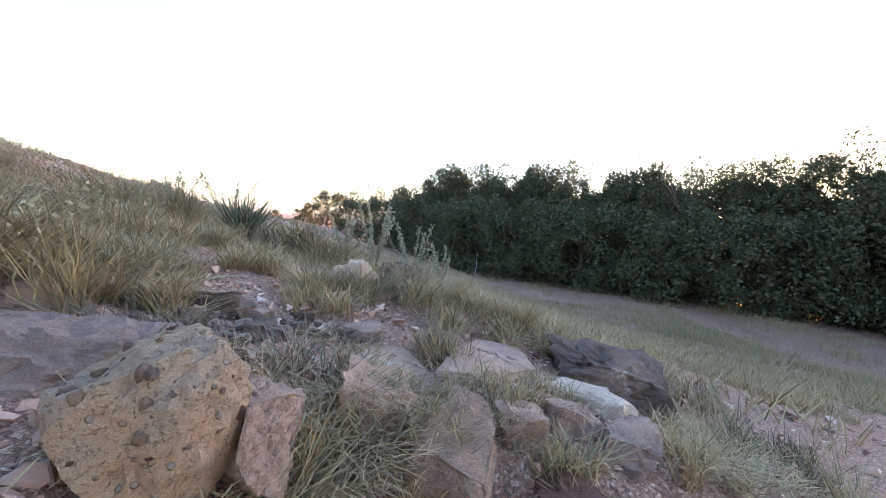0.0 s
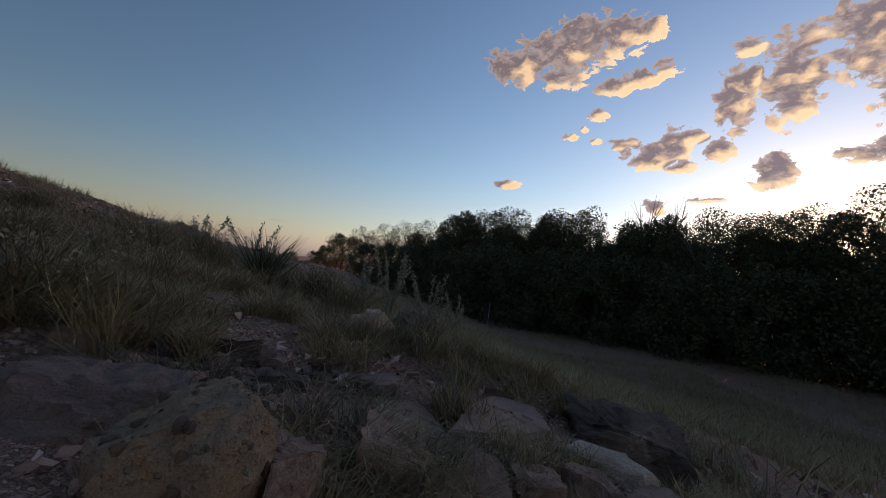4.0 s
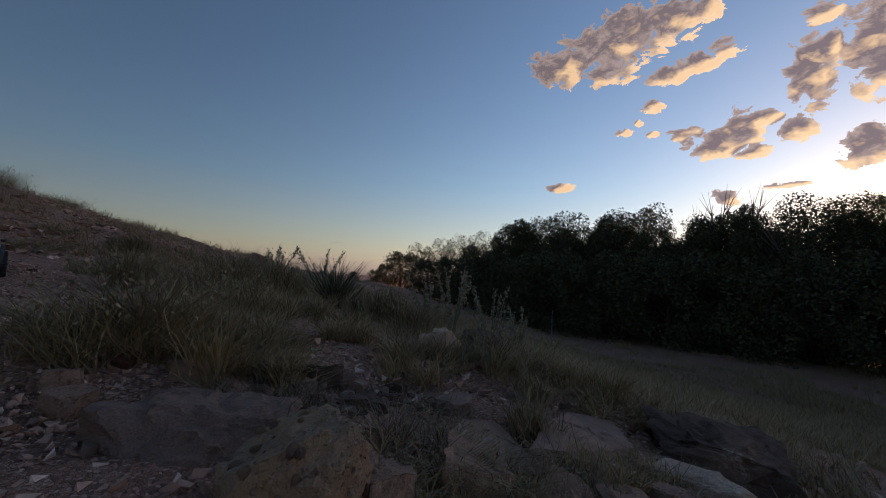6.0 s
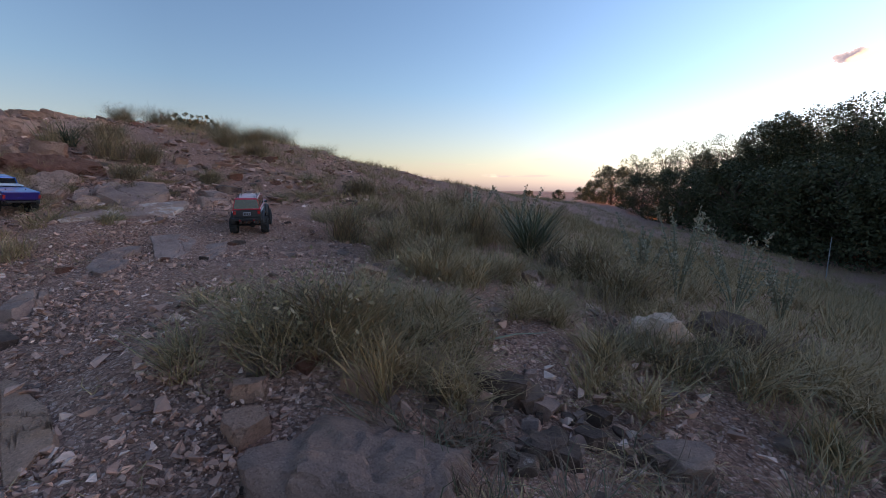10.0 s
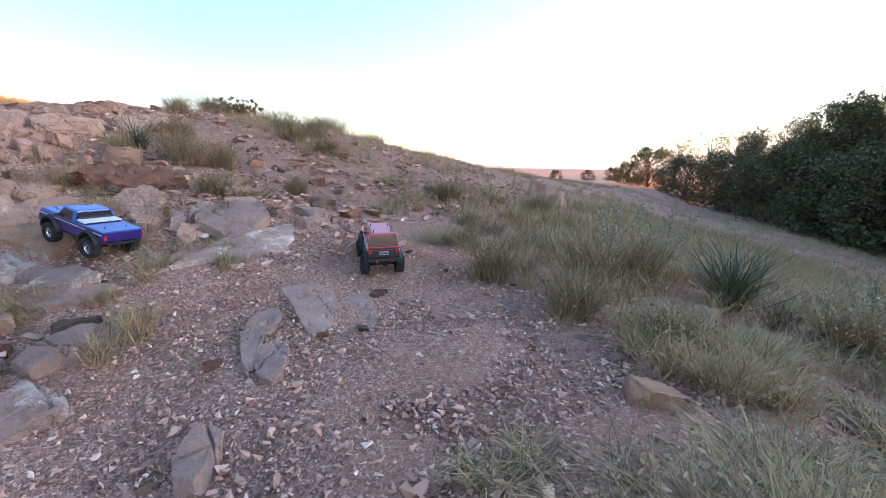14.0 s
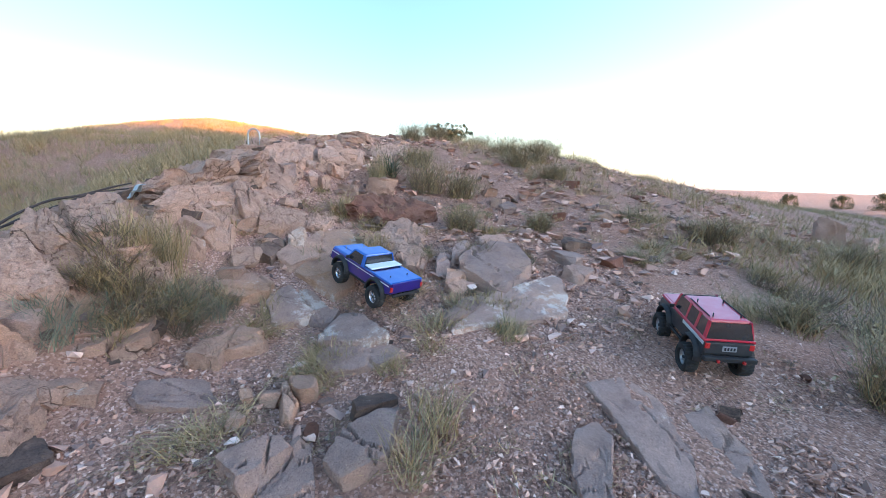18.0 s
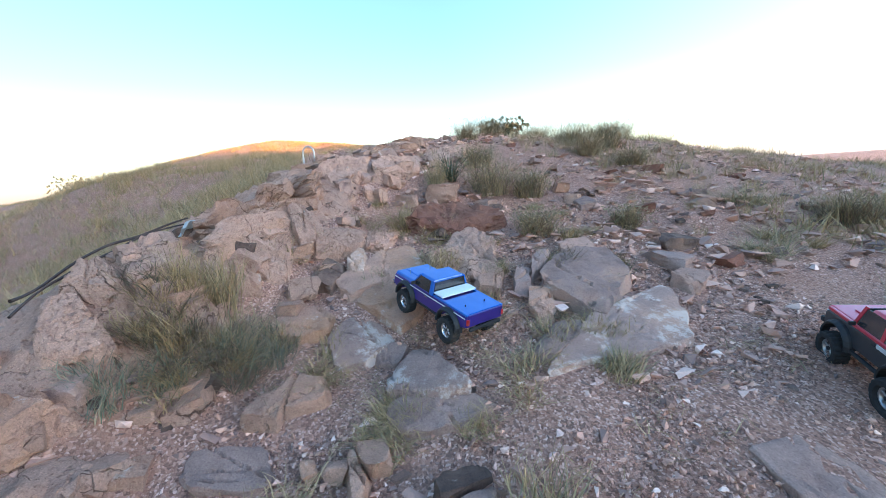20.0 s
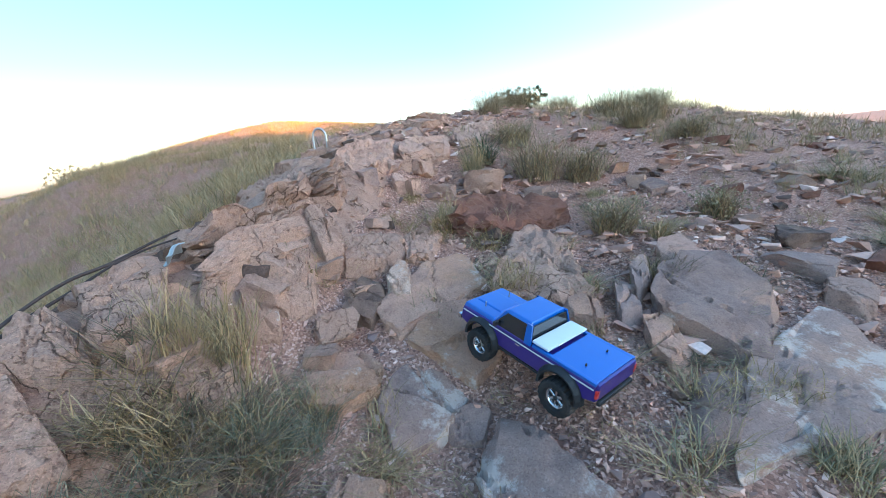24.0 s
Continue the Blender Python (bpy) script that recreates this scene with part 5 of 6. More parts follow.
# ---- plants ----
def grass_clump(x, y, height, spread, blades_n, mat, seed, label, droop=0.5, width=0.0029, base=0.05, name="grass_clump", segments=4):
    """A clump made of several tufts that lean their own ways."""
    rng = np.random.default_rng(seed + 4000)
    root = new(name)
    root.location = (x, y, float(ground_z(x, y)) - 0.01)
    tufts = 6
    for k in range(tufts):
        a, r = rng.uniform(0, 6.283), spread * 0.55 * math.sqrt(rng.uniform(0.0, 1.0))
        dx, dy = r * math.cos(a), r * math.sin(a)
        v, f = blade_set(int(1.7 * blades_n) // tufts + 4, height * rng.uniform(0.55, 1.05), spread * rng.uniform(0.45, 0.9), seed * 31 + k, width, droop * rng.uniform(0.7, 1.4), base=base, segments=segments)
        lean = np.array((dx, dy)) * 0.8 + rng.normal(0, 0.06, 2)
        v[:, :2] += lean * np.clip(v[:, 2:3] / height, 0, None) ** 1.3
        own = mat if rng.uniform() < 0.8 else ("dry_grass" if mat != "dry_grass" else "green_grass")
        tuft = mesh_object("tuft", v, f, own, smooth=False, parent=root)
        tuft.location = (dx, dy, float(ground_z(x + dx, y + dy)) - root.location.z - 0.01)
    return tagged(root, label, "grass")


def shrub(x, y, height, width, seed, label, leaf="brush_leaf", stems=160, leaves=2200, leaf_size=0.010, thin=0.003):
    """A twiggy low bush: stems that fork outwards, with small leaves along them."""
    rng = np.random.default_rng(seed)
    root = new("bush")
    root.location = (x, y, float(ground_z(x, y)) - 0.01)
    v, f = blade_set(stems, height, width / 2, seed, thin, 0.35, base=width * 0.22, segments=4)
    mesh_object("twig_tangle", v, f, "twigs", smooth=False, parent=root)
    for name, mat, k in (("green_foliage", "green_grass", 5), ("dry_foliage", "dry_grass", 6)):
        gv, gf = blade_set(stems // 2, height * 1.05, width / 2, seed * 3 + k, thin * 0.9, 0.3, base=width * 0.26, segments=4)
        mesh_object(name, gv, gf, mat, smooth=False, parent=root)
    pts = v.reshape(stems, -1, 3)
    if leaves:
        pick = pts[rng.integers(0, stems, leaves), rng.integers(3, pts.shape[1], leaves)]
        lv, lf = leaf_cloud(pick, np.full(leaves, 0.045), leaves, leaf_size, seed + 3)
        lv[:, 2] = np.maximum(lv[:, 2], 0.004)
        mesh_object("foliage", lv, lf, leaf, smooth=False, parent=root)
    return tagged(root, label, "bush")


def yucca(x, y, height, seed, leaves=110):
    """A rosette of stiff pointed leaves."""
    v, f = blade_set(leaves, height, height * 0.72, seed, 0.011, 0.12, base=0.05, segments=3, upright=-0.2)
    dead, df = blade_set(40, height * 0.6, height * 0.7, seed + 1, 0.012, 1.3, base=0.04, segments=4)
    root = new("yucca")
    root.location = (x, y, float(ground_z(x, y)) - 0.01)
    mesh_object("rosette", v, f, "yucca_leaf", smooth=False, parent=root)
    mesh_object("dry_skirt", dead, df, "dry_grass", smooth=False, parent=root)
    return tagged(root, "spiky grey-green yucca with dry leaves at its foot", "yucca")


def weed(x, y, height, seed):
    """A tall pale dry weed with side stalks set with seed heads."""
    rng = np.random.default_rng(seed)
    root = new("weed")
    root.location = (x, y, float(ground_z(x, y)) - 0.01)
    heads = []
    for k in range(9):
        a, out = rng.uniform(0, 6.28), rng.uniform(0.05, 0.42) * height
        h = height * rng.uniform(0.55, 1.0)
        pts = [np.array((math.cos(a) * out * s ** 1.4, math.sin(a) * out * s ** 1.4, h * s)) for s in (0, 0.35, 0.7, 1)]
        v, f = limb(pts, (0.007, 0.006, 0.004, 0.002), 5)
        mesh_object("stalk", v, f, "pale_weed", parent=root)
        heads += [pts[1] + (pts[3] - pts[1]) * s for s in np.linspace(0.1, 1, 14)]
    heads = np.array(heads)
    v, f = leaf_cloud(heads, np.full(len(heads), 0.025), 900, 0.014, seed)
    mesh_object("seed_spray", v, f, "pale_weed", smooth=False, parent=root)
    return tagged(root, "tall pale dry weed with seed heads", "weed")


def build_plants():
    yucca(-1.63, 3.63, 0.50, 1, 230)
    yucca(-6.85, 2.02, 0.34, 2, 80)
    weed(-0.62, 4.1, 0.84, 3)
    weed(-0.25, 4.3, 0.7, 4)
    weed(-0.90, 4.2, 0.62, 5)
    weed(-2.6, 4.3, 0.6, 6)
    weed(-2.2, 4.6, 0.7, 7)
    weed(0.05, 4.6, 0.6, 8)
    big = [
        # the clump in front of the outcrop
        (-4.73, -0.04, 0.30, 0.30, 520, "twigs", 11, "big tangled clump of dead brown stalks below the outcrop", 0.7),
        (-4.78, 0.08, 0.30, 0.30, 420, "dry_grass", 10, "dry tangle spilling over the sand below the outcrop", 0.9),
        (-4.82, -0.08, 0.28, 0.26, 420, "twigs", 68, "dead brown stalks against the outcrop", 0.6),
        (-4.70, 0.10, 0.28, 0.28, 460, "twigs", 69, "tangle of dead brown stalks on the sand", 0.9),
        (-4.76, 0.21, 0.24, 0.16, 260, "blue_grass", 12, "grey-green grass spilling over the sand", 0.8),
        (-4.77, 0.34, 0.22, 0.15, 240, "blue_grass", 9, "upright blue-green grass below the outcrop", 0.5),
        (-4.52, -0.04, 0.20, 0.12, 120, "blue_grass", 13, "thin green grass below the outcrop", 0.7),
        (-4.50, -0.20, 0.20, 0.12, 120, "blue_grass", 14, "sparse green grass against the rocks", 0.7),
        (-4.90, 0.04, 0.40, 0.18, 160, "dry_grass", 8, "tall dry stalks against the outcrop", 0.35),
        (-4.62, 0.50, 0.18, 0.22, 220, "dry_grass", 7, "dry grass over a yellowish rock", 1.0),
        (-3.57, 0.88, 0.26, 0.16, 90, "dry_grass", 15, "upright yellow-green grass clump beside a slab", 0.4),
        (-3.68, 0.98, 0.22, 0.15, 80, "dry_grass", 16, "straw-coloured grass clump beside a slab", 0.5),
        (-4.03, 1.54, 0.13, 0.10, 230, "green_grass", 17, "round green grass tuft on the trail's edge", 0.5),
        (-5.08, 1.27, 0.26, 0.20, 260, "dry_grass", 6, "dry grass clump against a pale boulder", 0.7),
        (-4.98, 1.54, 0.18, 0.16, 180, "dry_grass", 5, "dry grass at the foot of a pale boulder", 0.8),
        (-4.49, 1.85, 0.10, 0.18, 220, "dry_grass", 4, "flattened dry grass on a domed rock", 1.2),
        (-6.61, 1.75, 0.40, 0.16, 200, "green_grass", 3, "tall pale grass clump on the slope", 0.3),
        (-1.65, 1.11, 0.20, 0.24, 260, "dry_grass", 70, "low tangle of dry brush on the gravel", 0.8),
        (-1.31, 1.30, 0.22, 0.26, 280, "twigs", 71, "low brown brush on the gravel", 0.8),
        (-1.27, 1.56, 0.24, 0.26, 280, "green_grass", 72, "low olive brush on the gravel", 0.7),
        (-1.35, 1.80, 0.22, 0.24, 240, "dry_grass", 73, "low straw brush on the gravel", 0.7),
        (-1.16, 1.84, 0.22, 0.20, 220, "green_grass", 74, "bright green weeds beside the trail", 0.5),
        (-1.39, 1.97, 0.20, 0.22, 220, "green_grass", 75, "green weeds beside the trail", 0.6),
        (-2.00, 1.37, 0.14, 0.18, 160, "green_grass", 76, "low green grass beside the trail", 0.8),
        (-1.50, 2.76, 0.26, 0.28, 300, "dry_grass", 77, "straw grass below a yucca", 0.6),
        (-1.22, 1.42, 0.36, 0.32, 360, "dry_grass", 20, "straw-coloured grass clump above a boulder", 0.6),
        (-1.42, 1.30, 0.30, 0.26, 220, "green_grass", 21, "green and dry grass above a boulder", 0.6),
        (-0.36, 1.26, 0.16, 0.22, 260, "dry_grass", 22, "matted dry grass hanging over the bank", 1.35),
        (-0.24, 1.14, 0.12, 0.20, 200, "dry_grass", 23, "roots and dry grass hanging down the bank", 1.5),
        (0.08, 1.40, 0.16, 0.14, 150, "dry_grass", 24, "curly dry grass on a ledge", 0.9),
        (0.26, 1.24, 0.18, 0.14, 150, "dry_grass", 25, "dry grass in the bank", 0.6),
        (-0.02, 2.05, 0.20, 0.16, 160, "green_grass", 26, "green grass on the lip of the bank", 0.5),
        (0.62, 2.65, 0.26, 0.26, 260, "dry_grass", 27, "straw grass on the open slope", 0.6),
        (0.40, 2.50, 0.24, 0.22, 220, "dry_grass", 28, "straw grass on the open slope", 0.6),
        (0.98, 1.62, 0.16, 0.14, 120, "green_grass", 29, "weedy grass at the foot of a black boulder", 0.5),
        (-0.30, 2.55, 0.26, 0.22, 200, "twigs", 30, "brown twiggy grass behind a white stone", 0.6),
        (-1.40, 1.75, 0.20, 0.28, 260, "dry_grass", 32, "low dry grass on the gravel", 0.8),
        (-3.90, 0.30, 0.14, 0.20, 140, "dry_grass", 33, "dry grass around a loose block", 0.9),
        (-4.25, 0.74, 0.10, 0.14, 120, "dry_grass", 34, "short dry grass among stones", 0.9),
        (-5.90, 1.25, 0.28, 0.20, 180, "dry_grass", 35, "dry grass beside a red slab", 0.5),
        (-1.66, 2.35, 0.26, 0.30, 300, "dry_grass", 37, "tall straw grass on the slope", 0.5),
        (-1.90, 2.55, 0.26, 0.28, 260, "green_grass", 38, "tall green grass on the slope", 0.5),
        (-1.45, 2.30, 0.24, 0.28, 240, "dry_grass", 39, "straw grass on the slope", 0.6),
        (-1.05, 1.62, 0.22, 0.30, 260, "dry_grass", 81, "low tangle of dry grass on the gravel", 0.9),
        (-1.65, 1.42, 0.24, 0.32, 280, "twigs", 82, "low brown brush on the gravel", 0.8),
        (-1.30, 1.72, 0.22, 0.30, 260, "green_grass", 83, "low green and dry brush on the gravel", 0.8),
        (-0.92, 1.40, 0.18, 0.26, 220, "twigs", 84, "low brown brush beside dark stones", 0.9),
        (-0.55, 1.90, 0.20, 0.22, 200, "dry_grass", 85, "dry grass among stones", 0.7),
        (-0.10, 2.50, 0.26, 0.24, 240, "dry_grass", 86, "straw grass on the lip of the slope", 0.6),
        (-0.48, 2.30, 0.20, 0.22, 200, "green_grass", 87, "green grass beside a white stone", 0.7),
        (0.95, 2.30, 0.24, 0.26, 240, "dry_grass", 88, "straw grass on the open slope", 0.7),
        (0.80, 1.40, 0.14, 0.22, 180, "dry_grass", 89, "flattened dry grass in the bank", 1.0),
        (0.10, 1.02, 0.12, 0.24, 200, "dry_grass", 90, "dead stalks lying in the bank", 1.3),
        (-5.00, 0.10, 0.28, 0.14, 110, "dry_grass", 36, "dry stalks growing from the outcrop", 0.4),
    ]
    rng = np.random.default_rng(61)
    for k in range(26):
        x, y = rng.uniform(-0.6, 1.3), rng.uniform(0.85, 1.75)
        big.append((x, y, rng.uniform(0.12, 0.24), rng.uniform(0.12, 0.24), 150, ("dry_grass", "twigs", "dry_grass")[k % 3], 300 + k, ("dry straw-coloured tuft in the stony bank", "brown wiry tuft in the stony bank")[k % 3 == 1], rng.uniform(0.6, 1.3)))
    for k in range(30):
        x, y = rng.uniform(-1.6, 1.4), rng.uniform(2.2, 3.6)
        big.append((x, y, rng.uniform(0.14, 0.26), rng.uniform(0.18, 0.32), 200, ("dry_grass", "twigs", "green_grass")[k % 3], 340 + k, ("dry straw-coloured clump on the slope", "brown wiry brush on the slope", "olive-green clump on the slope")[k % 3], rng.uniform(0.5, 0.9)))
    for k in range(34):
        x, y = (rng.uniform(-3.4, -0.8), rng.uniform(2.7, 4.8)) if k % 2 else (rng.uniform(-5.4, -2.2), rng.uniform(3.4, 6.5))
        big.append((x, y, rng.uniform(0.2, 0.36), rng.uniform(0.22, 0.4), 240, ("twigs", "dry_grass", "green_grass")[k % 3], 380 + k, ("brown wiry brush on the slope", "dry straw-coloured clump on the slope", "olive-green clump on the slope")[k % 3], rng.uniform(0.4, 0.8)))
    for k in range(40):
        x, y = rng.uniform(-6.6, -3.9), rng.uniform(0.1, 2.7)
        big.append((x, y, rng.uniform(0.07, 0.2), rng.uniform(0.08, 0.2), 110, ("dry_grass", "twigs", "dry_grass", "green_grass")[k % 4], 430 + k, ("dry tuft between broken stones", "brown wiry tuft between broken stones", "dry tuft between broken stones", "olive-green tuft between broken stones")[k % 4], rng.uniform(0.5, 1.2)))
    big += [(-0.44, 1.00, 0.26, 0.30, 320, "dry_grass", 480, "matted dry grass hanging into a hollow of the bank", 1.3), (-0.26, 1.02, 0.24, 0.28, 300, "twigs", 481, "brown roots and grass hanging into a hollow of the bank", 1.3),
            (-0.10, 1.10, 0.20, 0.24, 220, "dry_grass", 482, "matted dry grass hanging over a ledge", 1.2), (-0.55, 1.22, 0.22, 0.26, 240, "twigs", 483, "brown wiry grass behind a boulder", 0.9)]
    for x, y, h, s, n, mat, seed, label, droop in big:
        grass_clump(x, y, h, s, n, mat, seed, label, droop)
    bushes = [(-3.00, 2.92, 0.42, 0.55, 41), (-2.47, 3.32, 0.50, 0.62, 42), (-2.21, 3.72, 0.46, 0.55, 43), (-1.10, 3.40, 0.36, 0.5, 44), (-0.80, 3.15, 0.30, 0.5, 45), (-6.42, 2.25, 0.44, 0.66, 46), (-6.30, 2.60, 0.34, 0.5, 47), (-5.40, 2.10, 0.24, 0.42, 40),
              (-5.38, 2.92, 0.22, 0.32, 48), (-7.70, 4.75, 0.36, 0.7, 49), (-6.80, 4.32, 0.26, 0.6, 39), (-3.62, 3.48, 0.26, 0.4, 50), (-1.45, 1.42, 0.26, 0.6, 51), (-2.35, 2.75, 0.36, 0.5, 52), (-1.85, 2.62, 0.26, 0.4, 53), (-9.0, 6.2, 0.5, 0.9, 54),
              (-8.0, 4.4, 0.45, 0.8, 55), (-4.9, 4.9, 0.36, 0.6, 56), (-10.6, 8.6, 0.6, 1.1, 57), (-4.2, 6.1, 0.4, 0.8, 58), (-2.5, 5.1, 0.42, 0.8, 59), (-1.0, 5.2, 0.4, 0.7, 60), (-12.0, 8.1, 0.5, 1.0, 62), (-10.2, 4.2, 0.42, 0.9, 63), (-10.6, 5.5, 0.46, 1.0, 64), (-9.3, 3.3, 0.36, 0.7, 65), (-11.2, 7.2, 0.5, 1.0, 66), (-8.6, 5.5, 0.36, 0.8, 67), (-7.4, 4.2, 0.3, 0.6, 68), (-9.6, 7.8, 0.4, 0.9, 69), (-7.2, 2.5, 0.32, 0.55, 70)]
    for x, y, h, w, seed in bushes:
        shrub(x, y, h, w, seed, "low grey-green bush with dry twigs" if seed % 2 else "tangled olive-green bush on the stony slope", stems=300, leaves=700)
    shrub(-12.9, 5.9, 0.74, 1.1, 61, "dense dark green bush on the skyline", "tree_leaf", 120, 9000, 0.03, 0.005)
    for k, (x, y, s) in enumerate([(-22, -7.0, 1.0), (-17, -8.4, 0.9), (-26, -8.5, 1.2)]):
        shrub(x, y, 1.1 * s, 1.7 * s, 70 + k, "grey-green bush on the far grassy slope", "green_grass", 150, 3000, 0.05, 0.012)

    # the grass that covers the slopes
    rng = np.random.default_rng(8)
    green = [blade_set(40, 0.22, 0.14, 900 + k, 0.0026, 0.7, base=0.06, segments=3) for k in range(4)]
    dry = [blade_set(40, 0.22, 0.17, 920 + k, 0.0024, 0.9, base=0.07, segments=3) for k in range(4)]
    far = [blade_set(18, 0.30, 0.24, 940 + k, 0.013, 0.5, base=0.2, segments=1) for k in range(4)]

    def patchy(x, y, k=1.3, shift=0.0):
        n = rough_noise(np.stack([x * k + shift, y * k, np.zeros(len(x))], 1), 17, 3)
        return np.clip(0.38 + 1.1 * n, 0.02, 1)

    def near_field(x, y):
        slope = step(2.3, 3.2, y + 0.25 * (x + 2.5) * (x < -2.5) + 0.35 * step(-2.6, -1.4, x)) + 0.25 * step(0.1, 0.5, x) * 0.6 + 0.4 * step(-0.8, -0.1, x) * step(1.9, 2.5, y)
        return np.clip(slope, 0, 1) * patchy(x, y) * (1 - path_share(x, y)) * (1 - 0.72 * step(-3.3, -4.6, x))

    p = on_land(rng, 4300, -7, 3.0, 1.0, 7.0, near_field)
    half = rng.uniform(0, 1, len(p)) < 0.2
    for name, shapes, pts, mat, label in (("green_grass", green, p[half], "green_grass", "grey-green grass over the stony slope"), ("dry_grass", dry, p[~half], "dry_grass", "straw-coloured dry grass over the stony slope")):
        v, f = scattered(shapes, pts, 5, (0.5, 1.35))
        tagged(mesh_object(name, v, f, mat, smooth=False), label, "grass", kind="stuff")
    p = on_land(rng, 16000, -16, 14, 4.5, 26, lambda x, y: (0.15 + 0.85 * patchy(x, y, 0.9)) * np.clip(1.1 - 0.02 * y, 0, 1) * step(-16, -12, x) * (1 - 0.65 * step(-3.0, -5.0, x) * step(14.0, 9.0, y)))
    q = on_land(rng, 5200, -26, -4.6, -12, 0.8, lambda x, y: patchy(x, y, 0.5) * step(0.55, 1.3, -0.592 * (x + 4.2) - 0.806 * (y + 0.1) - 0.55))
    q2 = on_land(rng, 6500, -14, -4.8, -7, 0.6, lambda x, y: 0.75 * (0.3 + 0.7 * patchy(x, y, 0.8)) * step(0.75, 1.2, -0.592 * (x + 4.2) - 0.806 * (y + 0.1) - 0.55))
    r = np.concatenate([on_land(rng, 10500, -46, -15, -24, 12, lambda x, y: 0.35 + 0.65 * patchy(x, y, 0.3)), on_land(rng, 9000, -36, -24, -18, 12, lambda x, y: 0.5 + 0.5 * patchy(x, y, 0.3))])
    r2 = on_land(rng, 3000, -14, -6.2, 1.0, 9.0, lambda x, y: patchy(x, y, 0.7, 5.0) * 0.35 * (1 - path_share(x, y)))
    r3 = on_land(rng, 1300, 1.0, 12, 1.6, 14, lambda x, y: 0.2 + 0.6 * patchy(x, y, 0.8, 9.0))
    s4 = on_land(rng, 10000, -5, 9, 4.2, 15, lambda x, y: 0.3 + 0.7 * patchy(x, y, 1.1, 3.0))
    p, mid = np.concatenate([p, q, r, r3, s4]), np.concatenate([q2, r2])
    crest = [blade_set(26, 0.27, 0.20, 970 + k, 0.0045, 0.6, base=0.12, segments=2) for k in range(4)]
    for name, pts, mat, label in (("crest_green_grass", mid[::2], "green_grass", "olive-green grass behind the outcrop"), ("crest_dry_grass", mid[1::2], "dry_grass", "straw-coloured grass behind the outcrop")):
        v, f = scattered(crest, pts, 7, (0.5, 1.05))
        tagged(mesh_object(name, v, f, mat, smooth=False), label, "grass", kind="stuff")
    half = rng.uniform(0, 1, len(p)) < 0.40
    for name, pts, mat, label in (("far_green_grass", p[half], "green_grass", "green grass on the far slopes"), ("far_dry_grass", p[~half], "dry_grass", "dry grass on the far slopes")):
        v, f = scattered(far, pts, 6, (0.4, 0.95))
        tagged(mesh_object(name, v, f, mat, smooth=False), label, "grass", kind="stuff")
    # thin dry litter and fallen stalks on the trail
    litter = [blade_set(8, 0.05, 0.09, 960 + k, 0.002, 1.4, base=0.06, segments=2) for k in range(3)]
    p = on_land(rng, 1500, -5.4, 1.2, 0.0, 3.0, lambda x, y: patchy(x, y, 2.0) * 0.8)
    v, f = scattered(litter, p, 9, (0.6, 1.4))
    tagged(mesh_object("grass_litter", v, f, "dry_grass", smooth=False), "fallen dry stalks and short grass on the ground", "grass", kind="stuff")


build_plants()


# ---- the two model trucks ----
def block(bm, centre, size, bevel=0.0, segments=2, taper=None):
    """A box added to bm; taper (x, y): how far the top is drawn in at each side."""
    made = bmesh.ops.create_cube(bm, size=1, matrix=Matrix.LocRotScale(centre, None, size))
    if taper:
        for v in made["verts"]:
            if v.co.z > centre[2]:
                v.co.x = centre[0] + (v.co.x - centre[0]) * (1 - 2 * taper[0] / size[0])
                v.co.y = centre[1] + (v.co.y - centre[1]) * (1 - 2 * taper[1] / size[1])
    if bevel:
        edges = list({e for v in made["verts"] for e in v.link_edges})
        bmesh.ops.bevel(bm, geom=edges, offset=bevel, segments=segments, affect="EDGES", profile=0.6)
    return bm


def boxed(centre, size, bevel=0.0, segments=2, taper=None):
    return block(bmesh.new(), centre, size, bevel, segments, taper)


def side_cut(points, half, bevel=0.004, draw=0.0):
    """A solid with the given side outline (y, z), as wide as 2 * half; draw: how far its upper half leans in."""
    bm = bmesh.new()
    top = max(z for _, z in points)
    low = min(z for _, z in points)
    rows = []
    for sign in (-1, 1):
        rows.append([bm.verts.new((sign * (half - draw * (z - low) / (top - low)), y, z)) for y, z in points])
    n = len(points)
    a = bm.faces.new(rows[0])
    b = bm.faces.new(rows[1][::-1])
    for k in range(n):
        bm.faces.new((rows[0][k], rows[0][(k + 1) % n], rows[1][(k + 1) % n], rows[1][k])[::-1])
    bmesh.ops.recalc_face_normals(bm, faces=bm.faces)
    rim = [e for f in (a, b) for e in f.edges]
    if bevel:
        bmesh.ops.bevel(bm, geom=rim, offset=bevel, segments=3, affect="EDGES", profile=0.5)
    return bm


def arch(y, z, r, steps=9, a0=0, a1=180):
    """Points of a wheel arch from back to front along an outline that runs backwards."""
    return [(y + r * math.cos(radians(a0 + (a1 - a0) * k / steps)), z + r * math.sin(radians(a0 + (a1 - a0) * k / steps))) for k in range(steps + 1)]


